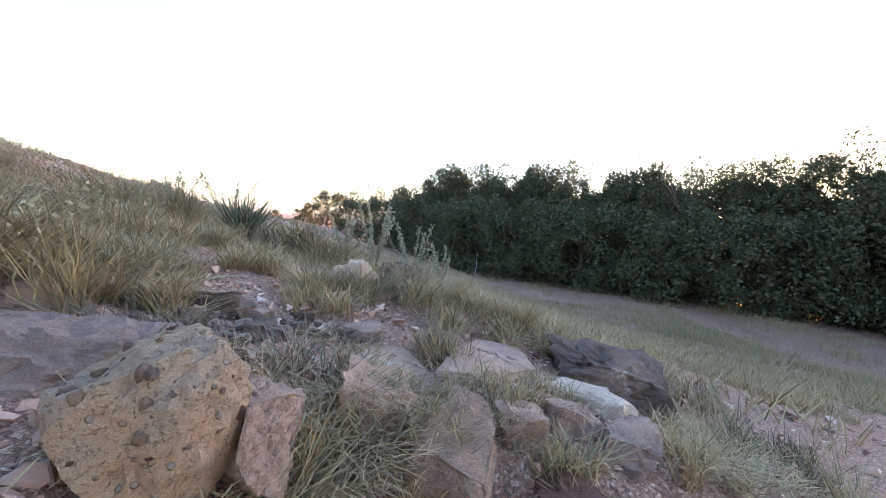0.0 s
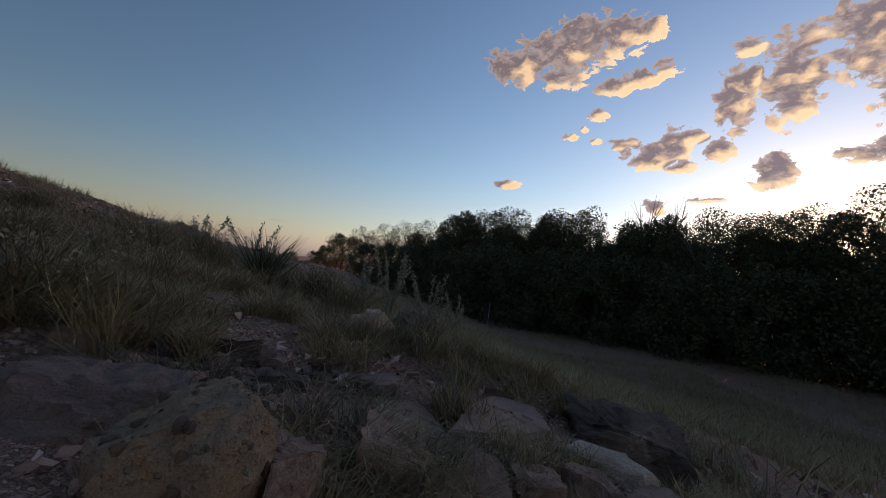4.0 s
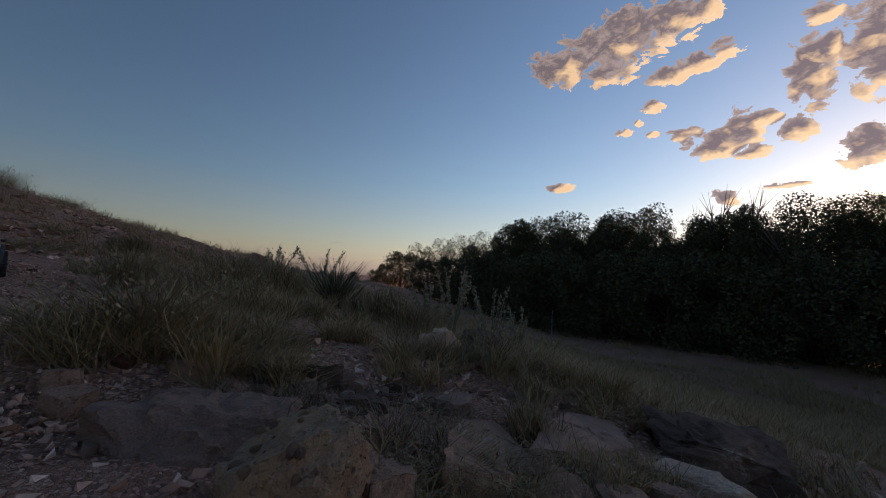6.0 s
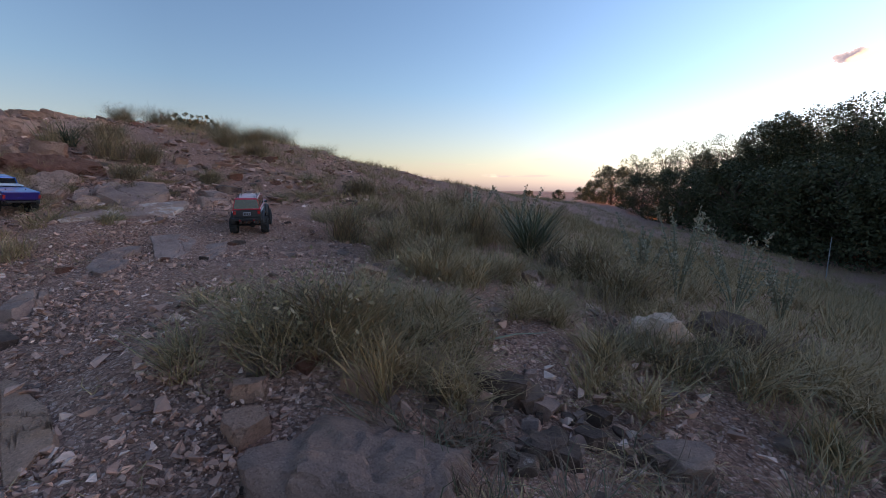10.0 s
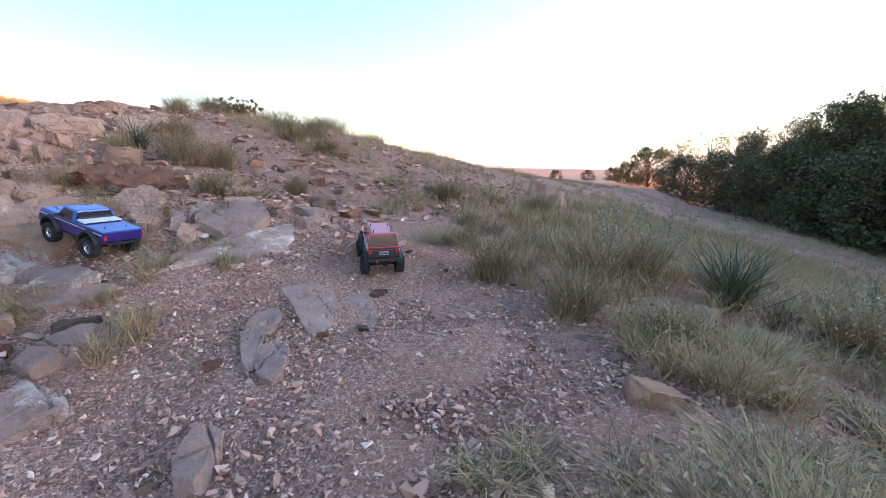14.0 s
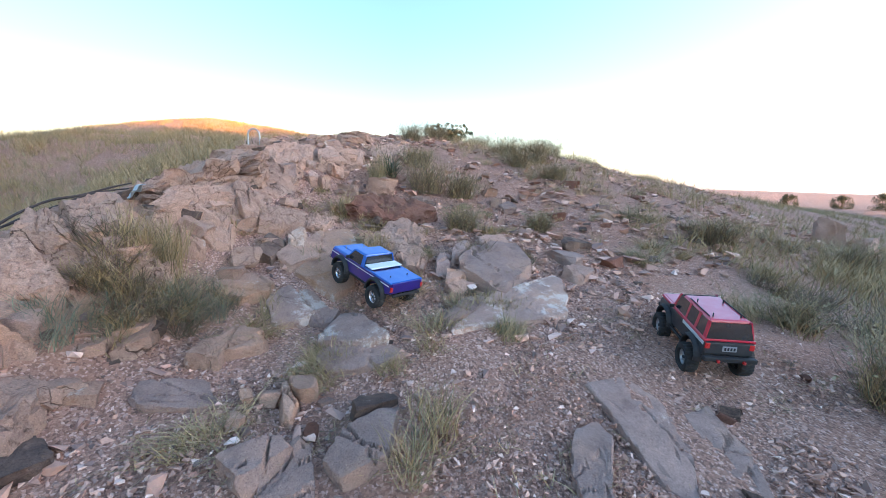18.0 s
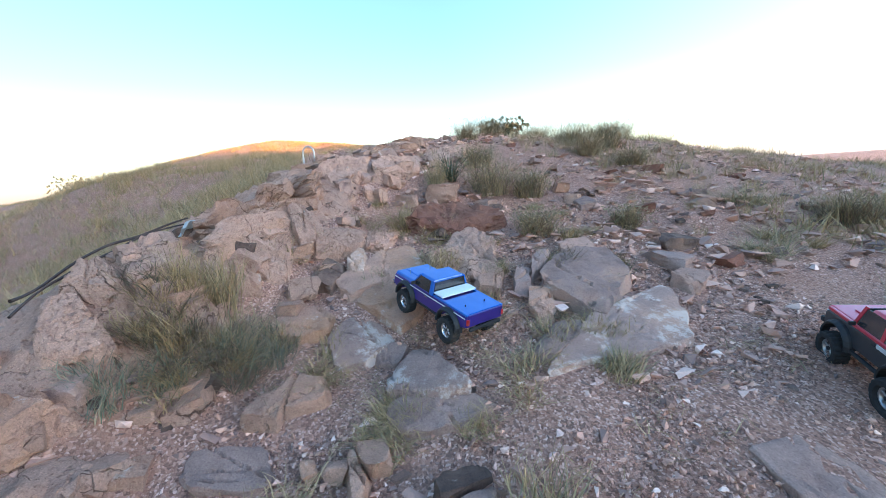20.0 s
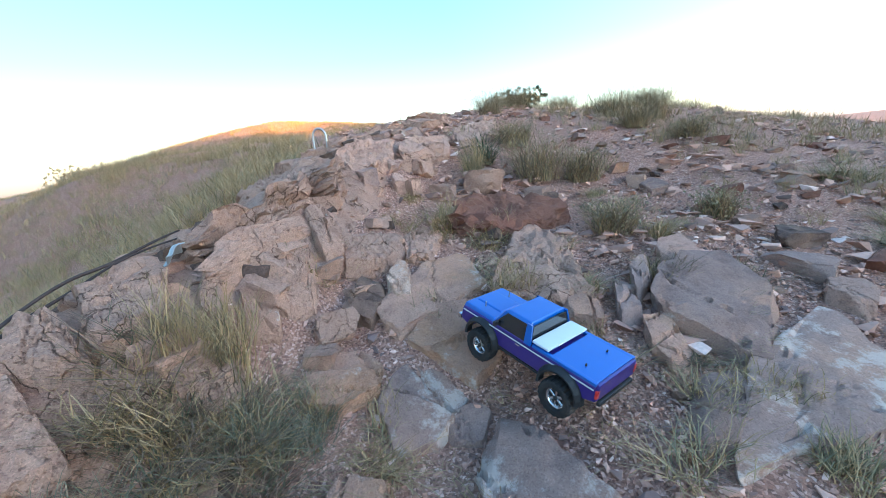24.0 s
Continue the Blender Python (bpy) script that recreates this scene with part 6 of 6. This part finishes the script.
def lathe(outline, segments=40, treads=0.0):
    """A ring turned round the x axis from (x, r) points; treads: depth of notches between the lugs."""
    bm = bmesh.new()
    rings = []
    biggest = max(r for _, r in outline)
    for k in range(segments):
        a = 2 * math.pi * k / segments
        row = []
        for x, r in outline:
            cut = treads if treads and r > biggest * 0.93 and k % 3 == 0 else 0.0
            row.append(bm.verts.new((x, (r - cut) * math.cos(a), (r - cut) * math.sin(a))))
        rings.append(row)
    n = len(outline)
    for k in range(segments):
        for j in range(n - 1):
            bm.faces.new((rings[k][j], rings[(k + 1) % segments][j], rings[(k + 1) % segments][j + 1], rings[k][j + 1]))
    bmesh.ops.recalc_face_normals(bm, faces=bm.faces)
    return bm


def wheel(truck, x, y, radius, width, spokes, rim_mat):
    sign = 1 if x > 0 else -1
    w, r = width / 2, radius
    tyre = part("tyre", lathe([(-w * 0.6, r * 0.52), (-w, r * 0.62), (-w * 1.02, r * 0.84), (-w * 0.88, r * 0.96), (-w * 0.4, r), (0, r * 0.985), (w * 0.4, r), (w * 0.88, r * 0.96), (w * 1.02, r * 0.84), (w, r * 0.62), (w * 0.6, r * 0.52)], 60, r * 0.055), "rubber", truck, "black knobbly off-road tyre")
    tyre.location = (x, y, radius)
    bm = lathe([(-w * 0.6, r * 0.5), (-w * 0.6, r * 0.57), (w * 0.55, r * 0.57), (w * 0.62, r * 0.53), (w * 0.5, r * 0.45), (-w * 0.5, r * 0.45)], 36)
    for v in bm.verts:
        v.co.x *= sign
    rim = part("rim", bm, rim_mat, tyre, "bright wheel rim", smooth=True)
    for k in range(spokes):
        bm = boxed((0, 0, r * 0.25), (w * 0.22, r * 0.13, r * 0.46), 0.0015, 1)
        bmesh.ops.rotate(bm, verts=bm.verts, cent=(0, 0, 0), matrix=Matrix.Rotation(2 * math.pi * k / spokes, 3, "X"))
        bmesh.ops.translate(bm, verts=bm.verts, vec=(sign * w * 0.34, 0, 0))
        part("spoke", bm, rim_mat, tyre)
    bm = bmesh.new()
    bmesh.ops.create_cone(bm, cap_ends=True, segments=16, radius1=r * 0.14, radius2=r * 0.10, depth=w * 0.5, matrix=Matrix.Translation((sign * w * 0.42, 0, 0)) @ Matrix.Rotation(sign * math.pi / 2, 4, "Y"))
    part("hub", bm, "black_plastic", tyre, smooth=True)
    bm = bmesh.new()
    bmesh.ops.create_cone(bm, cap_ends=True, segments=24, radius1=r * 0.5, radius2=r * 0.5, depth=w * 0.2, matrix=Matrix.Rotation(math.pi / 2, 4, "Y"))
    part("brake_disc", bm, "black_plastic", tyre)
    return tyre


def running_gear(truck, base, track, radius, rise):
    for y in (-base / 2, base / 2):
        bm = bmesh.new()
        bmesh.ops.create_cone(bm, cap_ends=True, segments=12, radius1=0.009, radius2=0.009, depth=track, matrix=Matrix.Translation((0, y, radius)) @ Matrix.Rotation(math.pi / 2, 4, "Y"))
        bmesh.ops.create_uvsphere(bm, u_segments=12, v_segments=8, radius=0.021, matrix=Matrix.Translation((0.02, y, radius)))
        part("axle", bm, "black_plastic", truck, smooth=True)
        for x in (-0.062, 0.062):
            bm = bmesh.new()
            bmesh.ops.create_cone(bm, cap_ends=True, segments=10, radius1=0.009, radius2=0.009, depth=0.07, matrix=Matrix.Translation((x, y - 0.01, radius + 0.045)))
            part("shock", bm, "steel", truck, smooth=True)
    for x in (-0.035, 0.035):
        part("chassis_rail", boxed((x, 0, rise), (0.012, 0.46, 0.018), 0.002), "black_plastic", truck)
    part("gearbox", boxed((0, 0, rise - 0.006), (0.07, 0.10, 0.035), 0.006), "black_plastic", truck)
    for x in (-0.03, 0.03):
        bm = bmesh.new()
        bmesh.ops.create_cone(bm, cap_ends=True, segments=8, radius1=0.004, radius2=0.004, depth=base - 0.03, matrix=Matrix.Translation((x, 0, radius + 0.008)) @ Matrix.Rotation(math.pi / 2, 4, "X"))
        part("link_rod", bm, "steel", truck)


def flare(truck, x, y, z, r, mat="black_plastic"):
    """A fender flare: half a ring that stands out from the body."""
    sign = 1 if x > 0 else -1
    bm = bmesh.new()
    rows = []
    for k in range(13):
        a = radians(-6 + 192 * k / 12)
        c, s = math.cos(a), math.sin(a)
        rows.append([bm.verts.new((x + dx * sign, y + (r + dr) * c, z + (r + dr) * s * 0.96)) for dx, dr in ((-0.012, 0.0), (0.016, -0.002), (0.018, 0.005), (0.004, 0.014), (-0.012, 0.016))])
    for a, b in zip(rows, rows[1:]):
        for j in range(5):
            bm.faces.new((a[j], b[j], b[(j + 1) % 5], a[(j + 1) % 5]))
    bm.faces.new(rows[0])
    bm.faces.new(rows[-1][::-1])
    bmesh.ops.recalc_face_normals(bm, faces=bm.faces)
    return part("fender_flare", bm, mat, truck, "black plastic fender flare")


def pane(points, thick, mat, truck, name, label=""):
    """A thin plate with the given corners."""
    bm = bmesh.new()
    p = [Vector(q) for q in points]
    normal = (p[1] - p[0]).cross(p[2] - p[0]).normalized() * thick
    low, high = [bm.verts.new(q) for q in p], [bm.verts.new(q + normal) for q in p]
    bm.faces.new(low[::-1])
    bm.faces.new(high)
    n = len(p)
    for k in range(n):
        bm.faces.new((low[k], low[(k + 1) % n], high[(k + 1) % n], high[k]))
    bmesh.ops.recalc_face_normals(bm, faces=bm.faces)
    return part(name, bm, mat, truck, label)


def pickup(m):
    """Blue and purple model pickup, long nose to +y."""
    t = tagged(new("model_pickup"), "blue and purple radio-controlled model pickup climbing over rocks", "model truck")
    base, half, r = 0.324, 0.106, 0.060
    for x in (-0.103, 0.103):
        for y in (-base / 2, base / 2):
            wheel(t, x, y, r, 0.048, 6, "chrome")
            flare(t, x + (0.004 if x > 0 else -0.004), y, 0.088, 0.064)
    running_gear(t, base, 0.2, r, 0.098)
    low, belt = 0.098, 0.168
    outline = [(-0.272, 0.118), (-0.268, belt), (0.268, belt - 0.002), (0.276, 0.15), (0.276, 0.112)]
    outline += [(0.236, 0.100)] + arch(base / 2, 0.088, 0.066, 10, 10, 170) + [(0.090, low), (-0.090, low)] + arch(-base / 2, 0.088, 0.066, 10, 10, 170) + [(-0.236, 0.106)]
    part("body", side_cut(outline[::-1], half, 0.006, 0.003), "purple_paint", t, "purple side panels with cut wheel arches", smooth=False)
    part("hood", boxed((0, 0.196, 0.172), (0.198, 0.152, 0.016), 0.006, 3, (0.006, 0.004)), "blue_paint", t, "blue hood")
    part("hood_bulge", boxed((0, 0.196, 0.180), (0.11, 0.13, 0.008), 0.003, 2, (0.01, 0.01)), "blue_paint", t)
    # cab
    zr, zb = 0.229, 0.168
    front, rear = 0.122, -0.030
    part("roof", boxed((0, 0.030, zr - 0.004), (0.176, 0.112, 0.014), 0.006, 3, (0.008, 0.006)), "blue_paint", t, "blue cab roof")
    for x in (-1, 1):
        pane([(x * 0.098, front + 0.004, zb), (x * 0.092, front - 0.006, zb), (x * 0.083, 0.072, zr), (x * 0.083, 0.084, zr)], 0.006, "blue_paint", t, "windscreen_pillar")
        pane([(x * 0.102, rear + 0.012, zb), (x * 0.102, rear - 0.014, zb), (x * 0.086, rear - 0.002, zr), (x * 0.086, rear + 0.018, zr)], 0.006, "blue_paint", t, "rear_pillar")
        pane([(x * 0.101, front - 0.006, zb), (x * 0.101, rear + 0.008, zb), (x * 0.086, rear + 0.016, zr - 0.006), (x * 0.086, 0.078, zr - 0.006)], 0.002, "smoked_glass", t, "side_window", "dark side window")
        part("door_sill", boxed((x * 0.103, 0.045, 0.166), (0.008, 0.15, 0.010), 0.003), "purple_paint", t)
        part("side_stripe", boxed((x * 0.1062, 0.0, 0.156), (0.0024, 0.53, 0.005), 0.0008, 1), "silver_strip", t, "thin pale side stripe")
        part("door_handle", boxed((x * 0.107, 0.005, 0.148), (0.004, 0.018, 0.005), 0.001, 1), "chrome", t)
        part("mirror", boxed((x * 0.113, 0.098, 0.182), (0.020, 0.010, 0.016), 0.003), "black_plastic", t)
        part("rock_slider", boxed((x * 0.100, 0.0, 0.092), (0.010, 0.17, 0.010), 0.003), "black_plastic", t)
        part("headlight", boxed((x * 0.074, 0.276, 0.148), (0.034, 0.008, 0.020), 0.003), "clear_lens", t)
        part("tail_light", boxed((x * 0.097, -0.273, 0.142), (0.014, 0.008, 0.026), 0.002), "red_lens", t, "red tail light")
        part("bed_rail", boxed((x * 0.097, -0.158, 0.171), (0.014, 0.222, 0.010), 0.003), "blue_paint", t)
        for y in (-0.10, -0.225):
            bm = bmesh.new()
            bmesh.ops.create_cone(bm, cap_ends=True, segments=8, radius1=0.003, radius2=0.003, depth=0.009, matrix=Matrix.Translation((x * 0.055, y + 0.02, 0.178)))
            part("body_post", bm, "black_plastic", t)
    pane([(-0.094, front + 0.002, zb), (0.094, front + 0.002, zb), (0.083, 0.080, zr - 0.004), (-0.083, 0.080, zr - 0.004)], 0.002, "smoked_glass", t, "windscreen", "dark windscreen")
    pane([(0.092, rear - 0.008, zb), (-0.092, rear - 0.008, zb), (-0.082, rear - 0.002, zr - 0.006), (0.082, rear - 0.002, zr - 0.006)], 0.002, "smoked_glass", t, "rear_window", "dark rear window")
    part("dashboard", boxed((0, 0.09, 0.160), (0.17, 0.03, 0.02), 0.004), "black_plastic", t)
    part("seat", boxed((0, 0.01, 0.172), (0.16, 0.03, 0.04), 0.008), "black_plastic", t)
    # bed
    part("bed_cover", boxed((0, -0.190, 0.1705), (0.190, 0.152, 0.010), 0.003, 2), "blue_paint", t, "flat blue bed cover")
    part("tailgate", boxed((0, -0.271, 0.146), (0.196, 0.010, 0.052), 0.004), "purple_paint", t, "purple tailgate")
    part("bed_panel", boxed((0, -0.074, 0.184), (0.196, 0.062, 0.008), 0.002, 2), "white_panel", t, "pale blue-white panel across the bed behind the cab")
    part("grille", boxed((0, 0.277, 0.148), (0.112, 0.006, 0.026), 0.002), "black_plastic", t)
    for k in range(3):
        part("grille_bar", boxed((0, 0.281, 0.140 + 0.008 * k), (0.108, 0.003, 0.002), 0.0006, 1), "chrome", t)
    part("front_bumper", boxed((0, 0.290, 0.112), (0.205, 0.018, 0.020), 0.005), "chrome", t, "bright front bumper")
    part("rear_bumper", boxed((0, -0.276, 0.106), (0.176, 0.012, 0.014), 0.004), "black_plastic", t)
    for x in (-0.06, 0.06):
        bm = bmesh.new()
        bmesh.ops.create_cone(bm, cap_ends=True, segments=8, radius1=0.0025, radius2=0.0025, depth=0.02, matrix=Matrix.Translation((x, 0.2, 0.189)))
        part("body_clip", bm, "steel", t)
        part("wiper", boxed((x * 0.6, front - 0.004, 0.180), (0.07, 0.002, 0.003)), "black_plastic", t)
    t.matrix_basis = m


def wagon(m):
    """Red and dark grey model off-road wagon, nose to +y."""
    t = tagged(new("model_wagon"), "red and grey radio-controlled model off-road wagon on the gravel trail", "model truck")
    base, half, r = 0.312, 0.100, 0.068
    for x in (-0.112, 0.112):
        for y in (-base / 2, base / 2):
            wheel(t, x, y, r, 0.054, 5, "steel")
            flare(t, x - (0.008 if x > 0 else -0.008), y, 0.104, 0.070)
    running_gear(t, base, 0.22, r, 0.112)
    belt = 0.202
    outline = [(-0.250, 0.140), (-0.252, belt), (0.246, belt - 0.010), (0.258, 0.180), (0.258, 0.138)]
    outline += [(0.232, 0.126)] + arch(base / 2, 0.104, 0.072, 10, 14, 166) + [(0.080, 0.118), (-0.080, 0.118)] + arch(-base / 2, 0.104, 0.072, 10, 14, 166) + [(-0.232, 0.128)]
    part("body", side_cut(outline[::-1], half, 0.006, 0.003), "grey_paint", t, "dark grey lower body with cut wheel arches")
    part("hood", boxed((0, 0.176, 0.202), (0.190, 0.152, 0.022), 0.007, 3, (0.006, 0.004)), "red_paint", t, "red hood")
    part("hood_scoop", boxed((0, 0.17, 0.214), (0.08, 0.05, 0.008), 0.003), "red_paint", t)
    zr, zb, rear, front = 0.288, 0.202, -0.244, 0.104
    part("roof", boxed((0, -0.088, zr - 0.004), (0.166, 0.270, 0.014), 0.006, 3, (0.008, 0.006)), "red_paint", t, "red roof")
    for x in (-1, 1):
        part("shoulder", boxed((x * 0.094, -0.005, 0.205), (0.014, 0.49, 0.014), 0.005), "red_paint", t, "red shoulder line")
        for y0, y1, name in ((front, 0.066, "windscreen_pillar"), (-0.036, -0.052, "door_pillar"), (-0.130, -0.150, "rear_door_pillar"), (-0.222, rear, "tail_pillar")):
            shift = -0.028 if name == "windscreen_pillar" else (0.012 if name == "tail_pillar" else 0.0)
            pane([(x * 0.097, y0, zb), (x * 0.097, y1 if name != "windscreen_pillar" else y0 - 0.014, zb), (x * 0.081, (y1 if name != "windscreen_pillar" else y0 - 0.014) + shift, zr), (x * 0.081, y0 + shift, zr)], 0.005 * x, "red_paint", t, name)
        for y0, y1 in ((0.088, -0.036), (-0.052, -0.130), (-0.150, -0.222)):
            lift = -0.026 if y0 > 0 else 0.0
            pane([(x * 0.096, y0, zb), (x * 0.096, y1, zb), (x * 0.081, y1, zr - 0.006), (x * 0.081, y0 + lift, zr - 0.006)], 0.002 * x, "smoked_glass", t, "side_window", "dark side window")
        part("side_band", boxed((x * 0.1005, -0.14, 0.190), (0.003, 0.21, 0.016), 0.001, 1), "silver_strip", t, "grey-blue side band")
        part("door_handle", boxed((x * 0.101, -0.02, 0.185), (0.004, 0.018, 0.005), 0.001, 1), "black_plastic", t)
        part("mirror", boxed((x * 0.110, 0.082, 0.216), (0.022, 0.010, 0.016), 0.003), "black_plastic", t)
        part("rock_slider", boxed((x * 0.104, 0.0, 0.104), (0.012, 0.17, 0.012), 0.004), "black_plastic", t)
        part("tail_light", boxed((x * 0.086, -0.252, 0.184), (0.020, 0.008, 0.026), 0.002), "red_lens", t, "red tail light")
        part("headlight", boxed((x * 0.074, 0.258, 0.178), (0.036, 0.008, 0.020), 0.003), "clear_lens", t)
        part("roof_rail", boxed((x * 0.07, -0.1, zr + 0.006), (0.005, 0.19, 0.005), 0.0015, 1), "black_plastic", t)
        for y in (-0.19, -0.04):
            bm = bmesh.new()
            bmesh.ops.create_cone(bm, cap_ends=True, segments=8, radius1=0.003, radius2=0.003, depth=0.02, matrix=Matrix.Translation((x * 0.055, y, zr + 0.01)))
            part("body_post", bm, "black_plastic", t)
    pane([(-0.092, front + 0.002, zb + 0.004), (0.092, front + 0.002, zb + 0.004), (0.079, 0.066, zr - 0.004), (-0.079, 0.066, zr - 0.004)], 0.002, "smoked_glass", t, "windscreen", "dark windscreen")
    pane([(0.092, rear - 0.002, zb + 0.006), (-0.092, rear - 0.002, zb + 0.006), (-0.078, rear + 0.014, zr - 0.008), (0.078, rear + 0.014, zr - 0.008)], 0.002, "smoked_glass", t, "rear_window", "dark rear window in a red frame")
    part("window_frame", boxed((0, rear - 0.001, zb + 0.006), (0.186, 0.008, 0.010), 0.003), "red_paint", t)
    part("seat", boxed((0, -0.02, 0.212), (0.15, 0.03, 0.04), 0.008), "black_plastic", t)
    part("tailgate", boxed((0, -0.252, 0.172), (0.186, 0.006, 0.052), 0.003), "grey_paint", t, "dark tailgate")
    plate = part("number_plate", boxed((0, -0.257, 0.174), (0.056, 0.004, 0.024), 0.001, 1), "white_sheet", t, "small white plate")
    for k in range(4):
        part("bar", boxed((-0.018 + 0.012 * k, -0.2596, 0.174), (0.007, 0.0016, 0.013)), "black_plastic", plate)
    part("rear_bumper", boxed((0, -0.272, 0.134), (0.206, 0.022, 0.020), 0.004), "black_plastic", t, "black steel rear bumper")
    part("front_bumper", boxed((0, 0.276, 0.136), (0.190, 0.024, 0.022), 0.005), "black_plastic", t, "black steel front bumper")
    part("winch", boxed((0, 0.284, 0.152), (0.07, 0.024, 0.018), 0.005), "black_plastic", t)
    part("grille", boxed((0, 0.259, 0.178), (0.112, 0.006, 0.022), 0.002), "black_plastic", t)
    for x in (-0.05, 0.05):
        part("shackle", boxed((x, -0.287, 0.130), (0.010, 0.014, 0.012), 0.003), "red_lens", t, "red tow shackle")
    t.matrix_basis = m


def on_slope(x, y, heading, pitch, roll, z):
    return pose(x, y, z, 0, 0, heading) @ pose(0, 0, 0, pitch, roll, 0)


pickup(on_slope(-4.637, 1.076, 108.4, 12.0, 0.4, 1.145))
wagon(on_slope(-3.60, 2.40, 54.0, 7.5, -1.0, float(ground_z(-3.60, 2.40)) - 0.01))


# ---- odd things ----
def hoop():
    pts = [(-0.085, 0)] + [(-0.085, 0.2)] + [(0.085 * math.cos(a), 0.24 + 0.10 * math.sin(a)) for a in np.linspace(math.pi, 0, 13)] + [(0.085, 0.2), (0.085, 0)]
    curve = bpy.data.curves.new("steel_hoop", "CURVE")
    curve.dimensions, curve.bevel_depth, curve.bevel_resolution = "3D", 0.013, 3
    s = curve.splines.new("POLY")
    s.points.add(len(pts) - 1)
    for q, (x, z) in zip(s.points, pts):
        q.co = (x, 0, z, 1)
    curve.materials.append(M["steel"])
    ob = new("steel_hoop", curve)
    ob.location, ob.rotation_euler = (-7.45, 0.67, float(ground_z(-7.45, 0.67))), (0, 0, radians(65))
    ob.scale = (0.72, 0.72, 0.78)
    tagged(ob, "bright steel hoop standing in the rock on the crest", "hoop")


def cable():
    rng = np.random.default_rng(4)
    way = [(-4.70, -0.51, 1.54), (-4.83, -0.50, 1.56), (-4.97, -0.48, 1.58), (-5.10, -0.46, 1.61), (-5.30, -0.39, 1.66), (-5.44, -0.32, 1.69), (-5.58, -0.22, 1.73), (-5.70, -0.14, 1.73)]
    for name, lift, shift in (("rusty_pipe", 0.0, 0.0), ("rusty_pipe", -0.02, 0.035)):
        curve = bpy.data.curves.new(name, "CURVE")
        curve.dimensions, curve.bevel_depth, curve.bevel_resolution = "3D", 0.0055, 2
        sp = curve.splines.new("NURBS")
        sp.points.add(len(way) - 1)
        for q, (x, y, z) in zip(sp.points, way):
            q.co = (x + 0.6 * shift + 0.02 * rng.normal(), y + 0.6 * shift, z + lift - 0.05 + 0.015 * rng.normal(), 1)
            q.radius = rng.uniform(0.6, 1.3)
        sp.use_endpoint_u = True
        curve.materials.append(M["rusty"])
        tagged(new(name, curve), "dark rusty pipe lying along the outcrop's ledge", "pipe")


def scrap():
    bm = bmesh.new()
    bmesh.ops.create_grid(bm, x_segments=10, y_segments=8, size=0.5)
    for v in bm.verts:
        v.co.x, v.co.y = v.co.x * 0.10, v.co.y * 0.07
        v.co.z = 0.010 * math.sin(60 * v.co.x) + 0.007 * math.sin(80 * v.co.y + 1)
    bmesh.ops.solidify(bm, geom=bm.faces[:], thickness=0.003)
    ob = part("metal_scrap", bm, "foil", None, "", True)
    ob.location, ob.rotation_euler = (-5.14, -0.03, 1.665), (0.5, -0.4, 0.6)
    tagged(ob, "crumpled shiny metal scrap on the outcrop", "scrap")


def pen():
    """A small pen of pale panels with dark posts, far off at the foot of the trees."""
    root = tagged(new("pen"), "small pen of pale panels with dark posts by the trees", "pen")
    x0, y0 = 20.4, 17.9
    root.location, root.rotation_euler = (x0, y0, float(ground_z(x0, y0))), (0, 0, radians(-42))
    for k in range(3):
        part("panel", boxed((-0.55 + 0.55 * k, 0, 0.62), (0.52, 0.03, 1.1), 0.006, 1), "white_sheet", root)
    for k in range(4):
        part("post", boxed((-0.825 + 0.55 * k, -0.03, 0.65), (0.05, 0.05, 1.3), 0.006, 1), "black_plastic", root)
    root.scale = (1.7, 1.7, 1.7)
    for z in (0.3, 0.75, 1.15):
        part("rail", boxed((0, -0.05, z), (1.66, 0.03, 0.04), 0.004, 1), "black_plastic", root)


def stake():
    bm = bmesh.new()
    bmesh.ops.create_cone(bm, cap_ends=True, segments=8, radius1=0.014, radius2=0.009, depth=1.3, matrix=Matrix.Translation((0, 0, 0.65)))
    ob = part("stake", bm, "white_sheet", None)
    x, y = 2.0, 16.5
    ob.location = (x, y, float(ground_z(x, y)) - 0.05)
    tagged(ob, "thin pale stake standing in the grass", "stake")


def stick():
    v, f = limb([(-1.05, 1.92, 0.0), (-0.99, 2.03, 0.012), (-0.91, 2.15, 0.004)], (0.007, 0.006, 0.004), 7)
    v[:, 2] += ground_z(v[:, 0], v[:, 1]) + 0.012
    tagged(mesh_object("stick", v, f, "pale_weed"), "pale dead stick lying on the gravel", "stick")


hoop()
stick()
cable()
scrap()
pen()
stake()
